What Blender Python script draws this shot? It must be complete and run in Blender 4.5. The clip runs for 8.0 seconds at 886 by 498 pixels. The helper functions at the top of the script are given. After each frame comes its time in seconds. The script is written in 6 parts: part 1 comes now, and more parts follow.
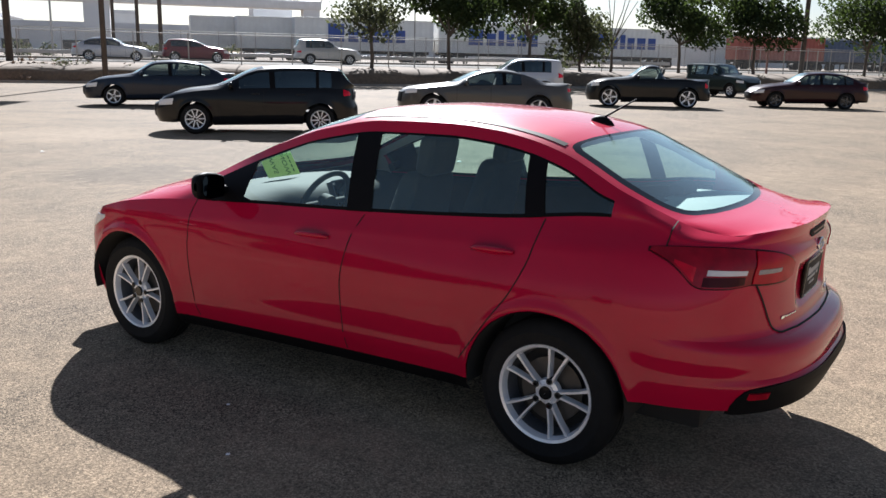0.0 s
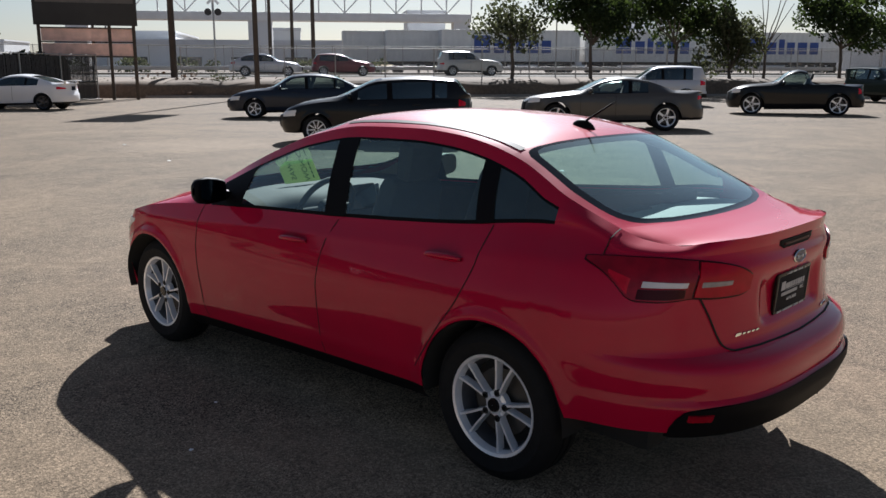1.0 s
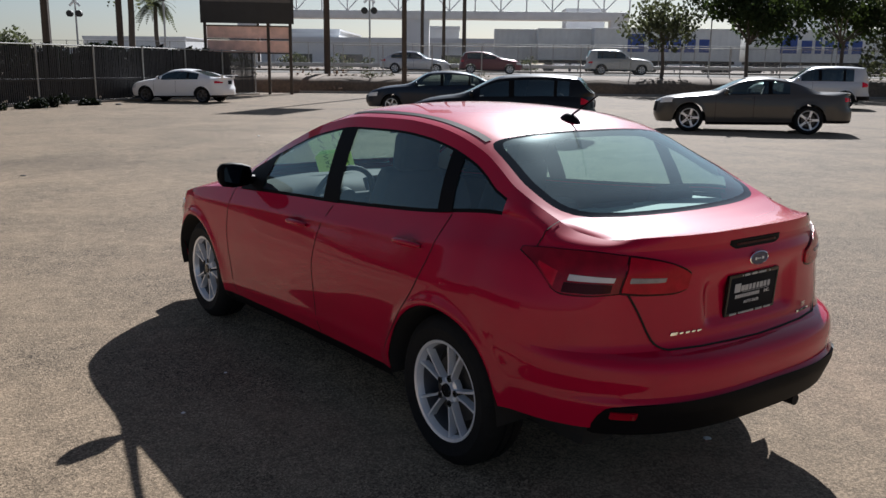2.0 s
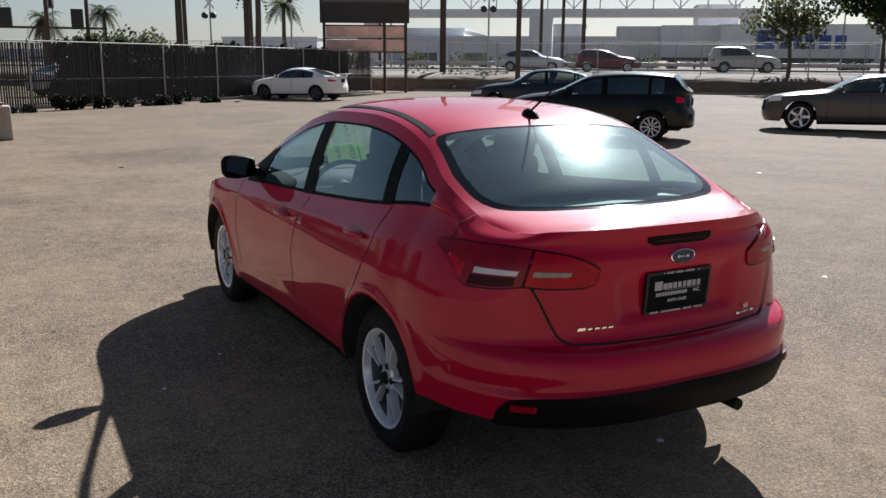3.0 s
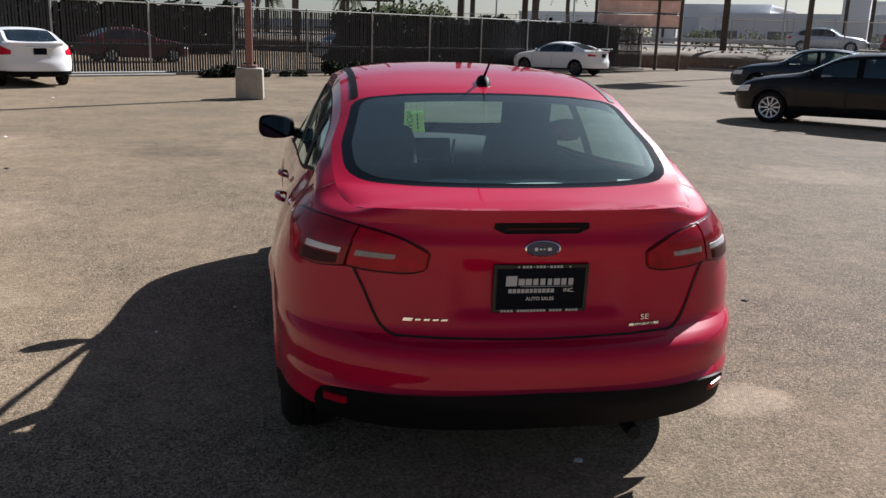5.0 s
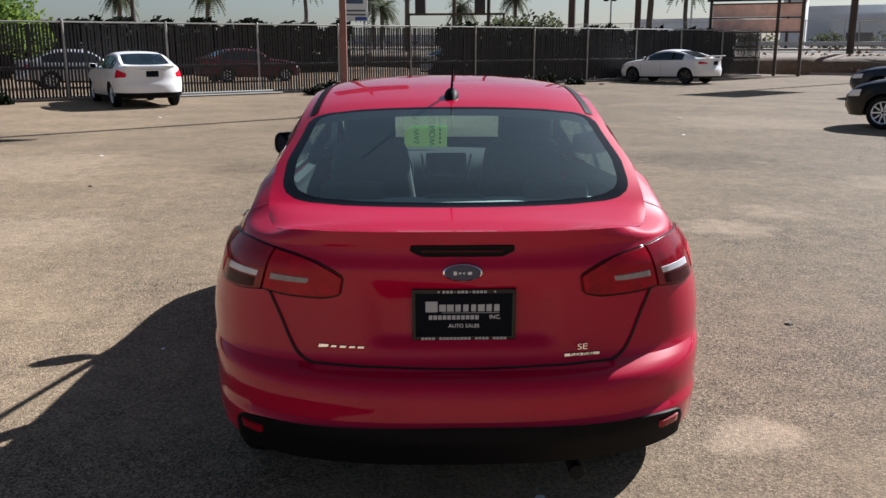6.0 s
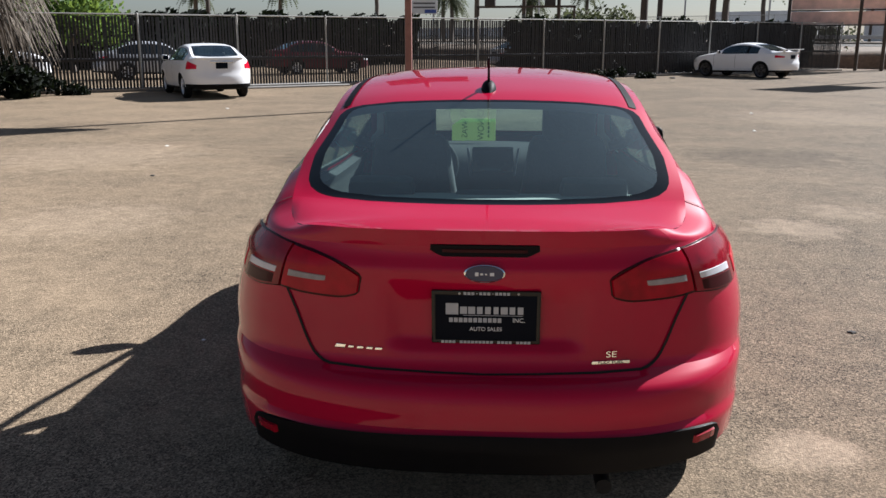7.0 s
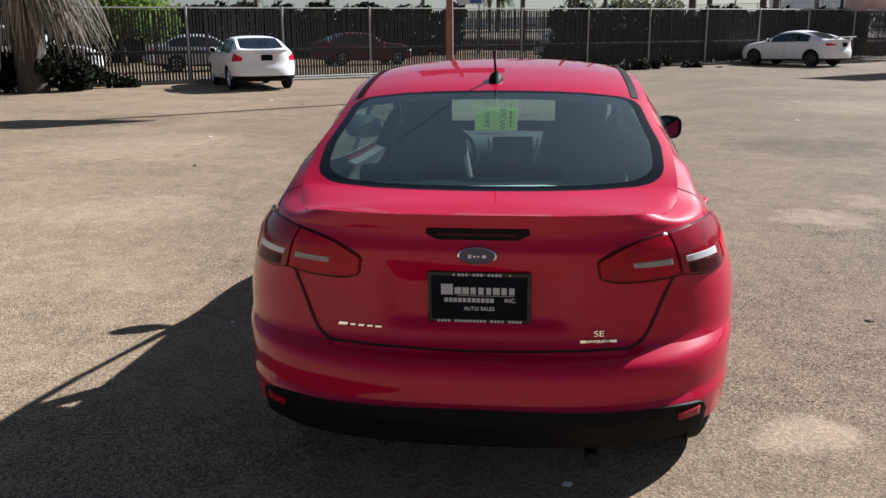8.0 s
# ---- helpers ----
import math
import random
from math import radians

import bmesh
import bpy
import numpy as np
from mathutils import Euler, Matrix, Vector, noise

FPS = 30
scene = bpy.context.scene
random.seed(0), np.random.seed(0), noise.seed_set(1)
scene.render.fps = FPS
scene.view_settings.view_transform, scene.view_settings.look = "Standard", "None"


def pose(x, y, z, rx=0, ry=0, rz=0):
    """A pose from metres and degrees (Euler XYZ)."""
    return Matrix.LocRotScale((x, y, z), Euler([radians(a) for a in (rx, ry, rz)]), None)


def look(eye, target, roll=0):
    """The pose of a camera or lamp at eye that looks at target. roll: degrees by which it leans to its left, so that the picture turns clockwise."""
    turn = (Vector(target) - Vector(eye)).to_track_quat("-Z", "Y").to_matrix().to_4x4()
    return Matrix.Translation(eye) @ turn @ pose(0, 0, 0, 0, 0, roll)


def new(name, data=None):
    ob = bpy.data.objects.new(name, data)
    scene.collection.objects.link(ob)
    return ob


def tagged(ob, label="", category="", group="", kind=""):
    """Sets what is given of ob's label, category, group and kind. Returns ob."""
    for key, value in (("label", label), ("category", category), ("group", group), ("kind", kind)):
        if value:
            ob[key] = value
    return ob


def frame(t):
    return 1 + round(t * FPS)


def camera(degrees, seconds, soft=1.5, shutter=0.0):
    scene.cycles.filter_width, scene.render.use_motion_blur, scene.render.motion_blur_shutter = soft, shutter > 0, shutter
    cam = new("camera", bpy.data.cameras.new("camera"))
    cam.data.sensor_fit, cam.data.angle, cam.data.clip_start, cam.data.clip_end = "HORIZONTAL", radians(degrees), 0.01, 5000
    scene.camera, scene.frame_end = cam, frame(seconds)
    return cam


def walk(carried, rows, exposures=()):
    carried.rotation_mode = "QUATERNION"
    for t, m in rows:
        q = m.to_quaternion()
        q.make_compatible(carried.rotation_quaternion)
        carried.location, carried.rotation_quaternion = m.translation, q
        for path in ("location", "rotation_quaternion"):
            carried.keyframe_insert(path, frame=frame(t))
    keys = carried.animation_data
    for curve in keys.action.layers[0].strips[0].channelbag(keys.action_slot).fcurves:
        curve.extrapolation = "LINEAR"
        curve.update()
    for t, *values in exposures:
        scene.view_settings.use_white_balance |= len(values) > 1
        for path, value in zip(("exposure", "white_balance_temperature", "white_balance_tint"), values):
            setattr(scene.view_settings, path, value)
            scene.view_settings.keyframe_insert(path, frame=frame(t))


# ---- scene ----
cam = camera(54.3, 8.0)
PATH = [
    (0, (-3.903, -1.507, 1.681), (-2.271, -0.433, 1.251), 1.2),
    (0.5, (-3.645, -1.853, 1.676), (-2.117, -0.631, 1.261), 1.0),
    (1, (-3.35, -2.128, 1.661), (-1.931, -0.78, 1.251), 0.1),
    (1.5, (-3.13, -2.482, 1.646), (-1.845, -1.005, 1.238), 0.1),
    (1.7, (-3.016, -2.587, 1.644), (-1.783, -1.066, 1.234), 0.3),
    (2.8, (-2.351, -3.08, 1.628), (-1.382, -1.382, 1.204), 0.6),
    (3, (-2.234, -3.186, 1.632), (-1.314, -1.46, 1.211), 0.4),
    (3.5, (-1.881, -3.284, 1.614), (-1.086, -1.499, 1.19), 1.4),
    (4, (-1.512, -3.387, 1.607), (-0.911, -1.531, 1.165), 2.1),
    (4.5, (-1.137, -3.479, 1.605), (-0.702, -1.585, 1.132), 2.5),
    (4.7, (-0.981, -3.453, 1.593), (-0.591, -1.552, 1.11), 2.3),
    (5.8, (-0.193, -3.364, 1.606), (-0.102, -1.422, 1.138), 0.0),
    (6, (-0.112, -3.321, 1.599), (-0.069, -1.375, 1.139), -0.1),
    (6.5, (-0.015, -3.215, 1.593), (-0.06, -1.27, 1.132), 0.1),
    (7, (0.017, -3.205, 1.589), (-0.094, -1.265, 1.114), 0.0),
    (7.5, (0.029, -3.216, 1.594), (-0.129, -1.285, 1.097), -0.4),
    (8, (0.178, -3.332, 1.6), (-0.04, -1.407, 1.105), -0.5),
]
walk(cam, [(t, look(eye, target, roll)) for t, eye, target, roll in PATH], [(0.0, 1.95, 5800, 10), (0.7, 1.55, 5800, 10), (1.5, 1.28, 5800, 10), (3.2, 1.40, 5800, 10), (4.3, 1.30, 5800, 10), (6.0, 1.42, 5800, 10), (8.0, 1.50, 5800, 10)])

# ---------------------------------------------------------------- light
SUN_AZ, SUN_EL = 40.5, 35.2
sun_way = Vector((math.cos(radians(SUN_AZ)) * math.cos(radians(SUN_EL)), math.sin(radians(SUN_AZ)) * math.cos(radians(SUN_EL)), math.sin(radians(SUN_EL))))
sun_data = bpy.data.lights.new("sun", "SUN")
sun_data.energy, sun_data.angle, sun_data.color = 5.0, radians(0.53), (1.0, 0.94, 0.86)
sun = new("sun", sun_data)
sun.matrix_world = look(sun_way * 60, (0, 0, 0))
world = bpy.data.worlds.new("sky")
scene.world = world
world.use_nodes = True
wn = world.node_tree.nodes
sky = wn.new("ShaderNodeTexSky")
sky.sky_type, sky.sun_disc = "NISHITA", False
sky.sun_elevation, sky.sun_rotation = radians(SUN_EL), radians(90 - SUN_AZ)
sky.air_density, sky.dust_density, sky.ozone_density = 1.0, 0.8, 2.2
haze = wn.new("ShaderNodeHueSaturation")
haze.inputs["Saturation"].default_value = 0.7
world.node_tree.links.new(sky.outputs[0], haze.inputs["Color"])
world.node_tree.links.new(haze.outputs[0], wn["Background"].inputs[0])
wn["Background"].inputs[1].default_value = 0.025


# ---------------------------------------------------------------- materials
def nodes_of(name):
    m = bpy.data.materials.new(name)
    m.use_nodes = True
    t = m.node_tree
    return m, t, t.nodes["Principled BSDF"]


def plain(name, colour, rough=0.5, metal=0.0, grain=0.0, scale=40.0, bump=0.0, coat=0.0, spec=0.5):
    """A surface with a base colour, mottled at two scales, with fine relief."""
    m, t, b = nodes_of(name)
    b.inputs["Roughness"].default_value, b.inputs["Metallic"].default_value = rough, metal
    b.inputs["Base Color"].default_value = (*colour, 1)
    b.inputs["Coat Weight"].default_value = coat
    b.inputs["Coat Roughness"].default_value = 0.02
    b.inputs["Coat IOR"].default_value = 1.36
    b.inputs["Specular IOR Level"].default_value = spec
    if grain or bump:
        co = t.nodes.new("ShaderNodeTexCoord")
        fine, broad = t.nodes.new("ShaderNodeTexNoise"), t.nodes.new("ShaderNodeTexNoise")
        fine.inputs["Scale"].default_value, broad.inputs["Scale"].default_value = scale, scale / 11
        fine.inputs["Detail"].default_value, broad.inputs["Detail"].default_value = 6, 4
        for n in (fine, broad):
            t.links.new(co.outputs["Object"], n.inputs["Vector"])
        if grain:
            add = t.nodes.new("ShaderNodeMath")
            add.operation = "ADD"
            t.links.new(fine.outputs["Fac"], add.inputs[0])
            t.links.new(broad.outputs["Fac"], add.inputs[1])
            ramp = t.nodes.new("ShaderNodeMapRange")
            ramp.inputs["From Min"].default_value, ramp.inputs["From Max"].default_value = 0.6, 1.4
            ramp.inputs["To Min"].default_value, ramp.inputs["To Max"].default_value = 1 - grain, 1 + grain
            t.links.new(add.outputs[0], ramp.inputs["Value"])
            mul = t.nodes.new("ShaderNodeMix")
            mul.data_type, mul.blend_type = "RGBA", "MULTIPLY"
            mul.inputs["Factor"].default_value = 1
            mul.inputs["A"].default_value = (*colour, 1)
            t.links.new(ramp.outputs[0], mul.inputs["B"])
            t.links.new(mul.outputs["Result"], b.inputs["Base Color"])
        if bump:
            bm_node = t.nodes.new("ShaderNodeBump")
            bm_node.inputs["Strength"].default_value, bm_node.inputs["Distance"].default_value = bump, 0.01
            t.links.new(fine.outputs["Fac"], bm_node.inputs["Height"])
            t.links.new(bm_node.outputs[0], b.inputs["Normal"])
    return m


def car_paint(name, colour, deep):
    """Solid colour, slightly mottled, under a clear coat that is a little uneven."""
    m, t, b = nodes_of(name)
    mix, co, wave, bump, dust, mul = (t.nodes.new("ShaderNode" + k) for k in ("Mix", "TexCoord", "TexNoise", "Bump", "TexNoise", "MapRange"))
    b.inputs["Base Color"].default_value = (*colour, 1)
    b.inputs["Roughness"].default_value, b.inputs["Specular IOR Level"].default_value = 0.42, 0.04
    b.inputs["Coat Weight"].default_value, b.inputs["Coat Roughness"].default_value, b.inputs["Coat IOR"].default_value = 1.0, 0.015, 1.33
    mix.data_type = "RGBA"
    mix.inputs["A"].default_value, mix.inputs["B"].default_value = (*colour, 1), (*deep, 1)
    dust.inputs["Scale"].default_value, dust.inputs["Detail"].default_value = 2.6, 6
    t.links.new(co.outputs["Object"], dust.inputs["Vector"])
    t.links.new(dust.outputs["Fac"], mix.inputs["Factor"])
    t.links.new(mix.outputs["Result"], b.inputs["Base Color"])
    mul.inputs["To Min"].default_value, mul.inputs["To Max"].default_value = 0.004, 0.05
    t.links.new(dust.outputs["Fac"], mul.inputs["Value"])
    t.links.new(mul.outputs[0], b.inputs["Coat Roughness"])
    wave.inputs["Scale"].default_value, wave.inputs["Detail"].default_value = 5.0, 2
    t.links.new(co.outputs["Object"], wave.inputs["Vector"])
    bump.inputs["Strength"].default_value, bump.inputs["Distance"].default_value = 0.12, 0.006
    t.links.new(wave.outputs["Fac"], bump.inputs["Height"])
    t.links.new(bump.outputs[0], b.inputs["Coat Normal"])
    return m


def pane_material(name, tint, gloss=1.0, rough=0.11, least=0.10, dust=0.0):
    """Thin glass: tinted see-through with a teal mirror share by Fresnel, dust and painted sky haze."""
    m, t, b = nodes_of(name)
    clear, shine, mix, face, steep, share = (t.nodes.new("ShaderNode" + k) for k in ("BsdfTransparent", "BsdfGlossy", "MixShader", "LayerWeight", "Math", "MapRange"))
    clear.inputs[0].default_value = (*tint, 1)
    # Teal tint puts the sky's colour into the mirror share.
    shine.inputs["Color"].default_value = (gloss * 0.82, gloss, gloss, 1)
    shine.inputs["Roughness"].default_value = rough
    steep.operation = "POWER"
    steep.inputs[1].default_value = 3.2
    share.inputs["To Min"].default_value = least
    t.links.new(face.outputs["Facing"], steep.inputs[0])
    t.links.new(steep.outputs[0], share.inputs["Value"])
    t.links.new(share.outputs[0], mix.inputs[0])
    t.links.new(clear.outputs[0], mix.inputs[1])
    t.links.new(shine.outputs[0], mix.inputs[2])
    last = mix.outputs[0]
    if dust:
        film, over = t.nodes.new("ShaderNodeBsdfDiffuse"), t.nodes.new("ShaderNodeMixShader")
        # Teal dust layer, with the sky's hazy reflection put into its colour.
        film.inputs[0].default_value = (0.62, 0.74, 0.74, 1)
        over.inputs[0].default_value = dust
        t.links.new(last, over.inputs[1])
        t.links.new(film.outputs[0], over.inputs[2])
        last = over.outputs[0]
    t.links.new(last, t.nodes["Material Output"].inputs[0])
    t.nodes.remove(b)
    return m


def paper(name, colour):
    """Thin card through which light shines."""
    m, t, b = nodes_of(name)
    thin, mix = t.nodes.new("ShaderNodeBsdfTranslucent"), t.nodes.new("ShaderNodeMixShader")
    b.inputs["Base Color"].default_value, b.inputs["Roughness"].default_value = (*colour, 1), 0.7
    thin.inputs["Color"].default_value = (*colour, 1)
    mix.inputs[0].default_value = 0.5
    t.links.new(b.outputs[0], mix.inputs[1])
    t.links.new(thin.outputs[0], mix.inputs[2])
    t.links.new(mix.outputs[0], t.nodes["Material Output"].inputs[0])
    return m


def asphalt(name, light, dark, patch, stains=()):
    """Worn asphalt: pale stones in a darker binder, broad sandy stains."""
    m, t, b = nodes_of(name)
    co = t.nodes.new("ShaderNodeTexCoord")
    stones = t.nodes.new("ShaderNodeTexVoronoi")
    stones.inputs["Scale"].default_value = 150
    fine, broad, wide = (t.nodes.new("ShaderNodeTexNoise") for _ in range(3))
    for n, s, d in ((fine, 48, 8), (broad, 0.9, 6), (wide, 0.16, 5)):
        n.inputs["Scale"].default_value, n.inputs["Detail"].default_value = s, d
        n.inputs["Roughness"].default_value = 0.65
        t.links.new(co.outputs["Object"], n.inputs["Vector"])
    t.links.new(co.outputs["Object"], stones.inputs["Vector"])
    ramp = t.nodes.new("ShaderNodeMix")
    ramp.data_type = "RGBA"
    ramp.inputs["A"].default_value, ramp.inputs["B"].default_value = (*dark, 1), (*light, 1)
    pick = t.nodes.new("ShaderNodeMapRange")
    pick.inputs["From Min"].default_value, pick.inputs["From Max"].default_value = 0.2, 0.85
    t.links.new(stones.outputs["Color"], pick.inputs["Value"])
    t.links.new(pick.outputs[0], ramp.inputs["Factor"])
    sand = t.nodes.new("ShaderNodeMix")
    sand.data_type = "RGBA"
    sand.inputs["B"].default_value = (*patch, 1)
    add = t.nodes.new("ShaderNodeMath")
    add.operation = "ADD"
    t.links.new(broad.outputs["Fac"], add.inputs[0])
    t.links.new(wide.outputs["Fac"], add.inputs[1])
    cut = t.nodes.new("ShaderNodeMapRange")
    cut.inputs["From Min"].default_value, cut.inputs["From Max"].default_value = 0.85, 1.25
    cut.inputs["To Max"].default_value = 0.7
    t.links.new(add.outputs[0], cut.inputs["Value"])
    t.links.new(cut.outputs[0], sand.inputs["Factor"])
    t.links.new(ramp.outputs["Result"], sand.inputs["A"])
    last = sand.outputs["Result"]
    for sx, sy, rx, amount in stains:
        gap, size, edge, lay = (t.nodes.new("ShaderNode" + k) for k in ("VectorMath", "VectorMath", "MapRange", "Mix"))
        gap.operation, size.operation = "SUBTRACT", "LENGTH"
        t.links.new(co.outputs["Object"], gap.inputs[0])
        gap.inputs[1].default_value = (sx, sy, 0)
        t.links.new(gap.outputs[0], size.inputs[0])
        rag = t.nodes.new("ShaderNodeMath")
        rag.operation = "MULTIPLY_ADD"
        ragged = t.nodes.new("ShaderNodeTexNoise")
        ragged.inputs["Scale"].default_value, ragged.inputs["Detail"].default_value = 4.5, 7
        t.links.new(co.outputs["Object"], ragged.inputs["Vector"])
        t.links.new(ragged.outputs["Fac"], rag.inputs[0])
        rag.inputs[1].default_value = rx * 1.6
        t.links.new(size.outputs["Value"], rag.inputs[2])
        edge.inputs["From Min"].default_value, edge.inputs["From Max"].default_value = rx * 1.9, rx * 1.35
        edge.inputs["To Max"].default_value = abs(amount)
        t.links.new(rag.outputs[0], edge.inputs["Value"])
        lay.data_type = "RGBA"
        lay.inputs["B"].default_value = (0.47, 0.36, 0.255, 1) if amount > 0 else (0.05, 0.04, 0.031, 1)
        t.links.new(edge.outputs[0], lay.inputs["Factor"])
        t.links.new(last, lay.inputs["A"])
        last = lay.outputs["Result"]
    mul = t.nodes.new("ShaderNodeMix")
    mul.data_type, mul.blend_type = "RGBA", "MULTIPLY"
    mul.inputs["Factor"].default_value = 1
    tone = t.nodes.new("ShaderNodeMapRange")
    tone.inputs["From Min"].default_value, tone.inputs["From Max"].default_value = 0.3, 0.7
    tone.inputs["To Min"].default_value, tone.inputs["To Max"].default_value = 0.66, 1.28
    t.links.new(fine.outputs["Fac"], tone.inputs["Value"])
    t.links.new(last, mul.inputs["A"])
    t.links.new(tone.outputs[0], mul.inputs["B"])
    worn, wear, mul2 = t.nodes.new("ShaderNodeTexNoise"), t.nodes.new("ShaderNodeMapRange"), t.nodes.new("ShaderNodeMix")
    worn.inputs["Scale"].default_value, worn.inputs["Detail"].default_value, worn.inputs["Roughness"].default_value = 6.0, 10, 0.78
    t.links.new(co.outputs["Object"], worn.inputs["Vector"])
    wear.inputs["From Min"].default_value, wear.inputs["From Max"].default_value = 0.32, 0.68
    wear.inputs["To Min"].default_value, wear.inputs["To Max"].default_value = 0.70, 1.24
    t.links.new(worn.outputs["Fac"], wear.inputs["Value"])
    mul2.data_type, mul2.blend_type = "RGBA", "MULTIPLY"
    mul2.inputs["Factor"].default_value = 1
    t.links.new(mul.outputs["Result"], mul2.inputs["A"])
    t.links.new(wear.outputs[0], mul2.inputs["B"])
    t.links.new(mul2.outputs["Result"], b.inputs["Base Color"])
    rough = t.nodes.new("ShaderNodeMapRange")
    rough.inputs["To Min"].default_value, rough.inputs["To Max"].default_value = 0.75, 0.95
    t.links.new(fine.outputs["Fac"], rough.inputs["Value"])
    t.links.new(rough.outputs[0], b.inputs["Roughness"])
    b.inputs["Specular IOR Level"].default_value = 0.08
    b.inputs["Diffuse Roughness"].default_value = 0.6
    hgt = t.nodes.new("ShaderNodeMath")
    hgt.operation = "ADD"
    t.links.new(stones.outputs["Distance"], hgt.inputs[0])
    t.links.new(fine.outputs["Fac"], hgt.inputs[1])
    bump = t.nodes.new("ShaderNodeBump")
    bump.inputs["Strength"].default_value, bump.inputs["Distance"].default_value = 0.55, 0.005
    t.links.new(hgt.outputs[0], bump.inputs["Height"])
    t.links.new(bump.outputs[0], b.inputs["Normal"])
    return m


STAINS = ((1.28, 0.0, 0.22, 0.75), (2.6, 4.2, 0.42, 0.6), (3.3, 4.9, 0.4, 0.4), (5.6, 6.5, 0.8, 0.35), (-3.6, 4.2, 0.9, 0.3), (-5.5, 8.5, 1.6, 0.3), (6.5, 15, 1.8, 0.3), (-2.4, 8.2, 0.8, -0.3), (3.8, 8.8, 1.1, -0.35), (0.4, 12.5, 1.5, -0.3), (-7.5, 12.0, 1.2, -0.3))
M = {
    "asphalt": asphalt("worn_asphalt", (0.39, 0.298, 0.204), (0.052, 0.040, 0.028), (0.345, 0.257, 0.170), STAINS),
    "road": asphalt("road_asphalt", (0.32, 0.295, 0.26), (0.19, 0.175, 0.16), (0.32, 0.295, 0.25)),
    "dirt": plain("dry_dirt", (0.115, 0.083, 0.056), 0.95, grain=0.45, scale=6, bump=0.6),
    "concrete": plain("concrete", (0.27, 0.24, 0.20), 0.9, grain=0.22, scale=9, bump=0.4),
    "kerb": plain("kerb_concrete", (0.22, 0.188, 0.155), 0.9, grain=0.3, scale=5, bump=0.4),
    "red": car_paint("red_car_paint", (0.38, 0.001, 0.031), (0.29, 0.0008, 0.022)),
    "black_trim": plain("black_trim", (0.005, 0.005, 0.006), 0.55, grain=0.15, scale=300, spec=0.06),
    "gloss_black": plain("gloss_black", (0.008, 0.008, 0.009), 0.08),
    "frit": plain("black_glass_border", (0.004, 0.005, 0.006), 0.05, spec=0.3),
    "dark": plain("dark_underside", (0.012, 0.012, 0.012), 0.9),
    "rubber": plain("tyre_rubber", (0.009, 0.009, 0.0095), 0.8, grain=0.3, scale=30, bump=0.2, spec=0.2),
    "alloy": plain("silver_alloy", (0.76, 0.775, 0.82), 0.28, 0.35, grain=0.06, scale=60),
    # Rim silver darkened here: the shade between the spokes is in the colour.
    "barrel": plain("darkened_rim_barrel", (0.11, 0.115, 0.13), 0.4, 0.5, grain=0.2, scale=20),
    "shelf": plain("pale_parcel_shelf", (0.24, 0.26, 0.25), 0.9, grain=0.1, scale=60),
    "chrome": plain("chrome", (0.8, 0.8, 0.8), 0.08, 1.0),
    "steel": plain("galvanised_steel", (0.34, 0.34, 0.34), 0.55, 0.6, grain=0.2, scale=12),
    # Darkened steel, with the shade behind the spokes in its colour.
    "disc": plain("darkened_brake_disc", (0.07, 0.065, 0.06), 0.5, 0.6),
    "cloth": plain("charcoal_seat_cloth", (0.032, 0.035, 0.038), 0.95, grain=0.2, scale=90, bump=0.2),
    "plastic": plain("dark_dash_plastic", (0.030, 0.033, 0.034), 0.75, grain=0.1, scale=120, spec=0.1),
    "lining": plain("grey_headliner", (0.30, 0.30, 0.29), 0.95, grain=0.05, scale=90),
    "glass": pane_material("car_glass", (0.70, 0.86, 0.82), 0.9, 0.025, 0.085, 0.015),
    "glass_rear": pane_material("dusty_hazed_rear_glass", (0.66, 0.86, 0.82), 0.95, 0.105, 0.11, 0.025),
    "glass_dark": pane_material("tinted_car_glass", (0.10, 0.11, 0.11)),
    "glass_mid": pane_material("green_car_glass", (0.45, 0.52, 0.49)),
    "lamp_red": plain("red_lamp_plastic", (0.42, 0.001, 0.018), 0.2, grain=0.35, scale=22, coat=0.35, spec=0.1),
    "lamp_deep": plain("deep_red_lamp_plastic", (0.19, 0.001, 0.010), 0.2, grain=0.45, scale=20, coat=0.6, spec=0.1),
    "lamp_mid": plain("mid_red_lamp_plastic", (0.30, 0.001, 0.012), 0.2, grain=0.4, scale=22, coat=0.3, spec=0.1),
    "lamp_dark": plain("dark_red_lamp_plastic", (0.034, 0.001, 0.004), 0.3, coat=0.15, spec=0.1),
    "slot_black": plain("matt_black_slot", (0.006, 0.005, 0.006), 0.6, spec=0.1),
    "lamp_white": plain("clear_lamp_strip", (0.50, 0.50, 0.54), 0.25, grain=0.1, scale=200),
    "lamp_grey": plain("ribbed_grey_lamp_strip", (0.24, 0.22, 0.23), 0.3, grain=0.4, scale=300, bump=0.3),
    "white_print": plain("white_lettering", (0.66, 0.66, 0.66), 0.5),
    "plate_print": plain("pale_plate_print", (0.36, 0.37, 0.39), 0.5),
    "plate": plain("black_dealer_plate", (0.003, 0.005, 0.010), 0.5, spec=0.06),
    "badge_blue": plain("dark_blue_badge", (0.006, 0.014, 0.06), 0.25, coat=0.2),
    "green_tag": paper("green_price_tag", (0.74, 0.86, 0.40)),
    "tag_print": plain("dark_green_print", (0.10, 0.22, 0.08), 0.6),
}


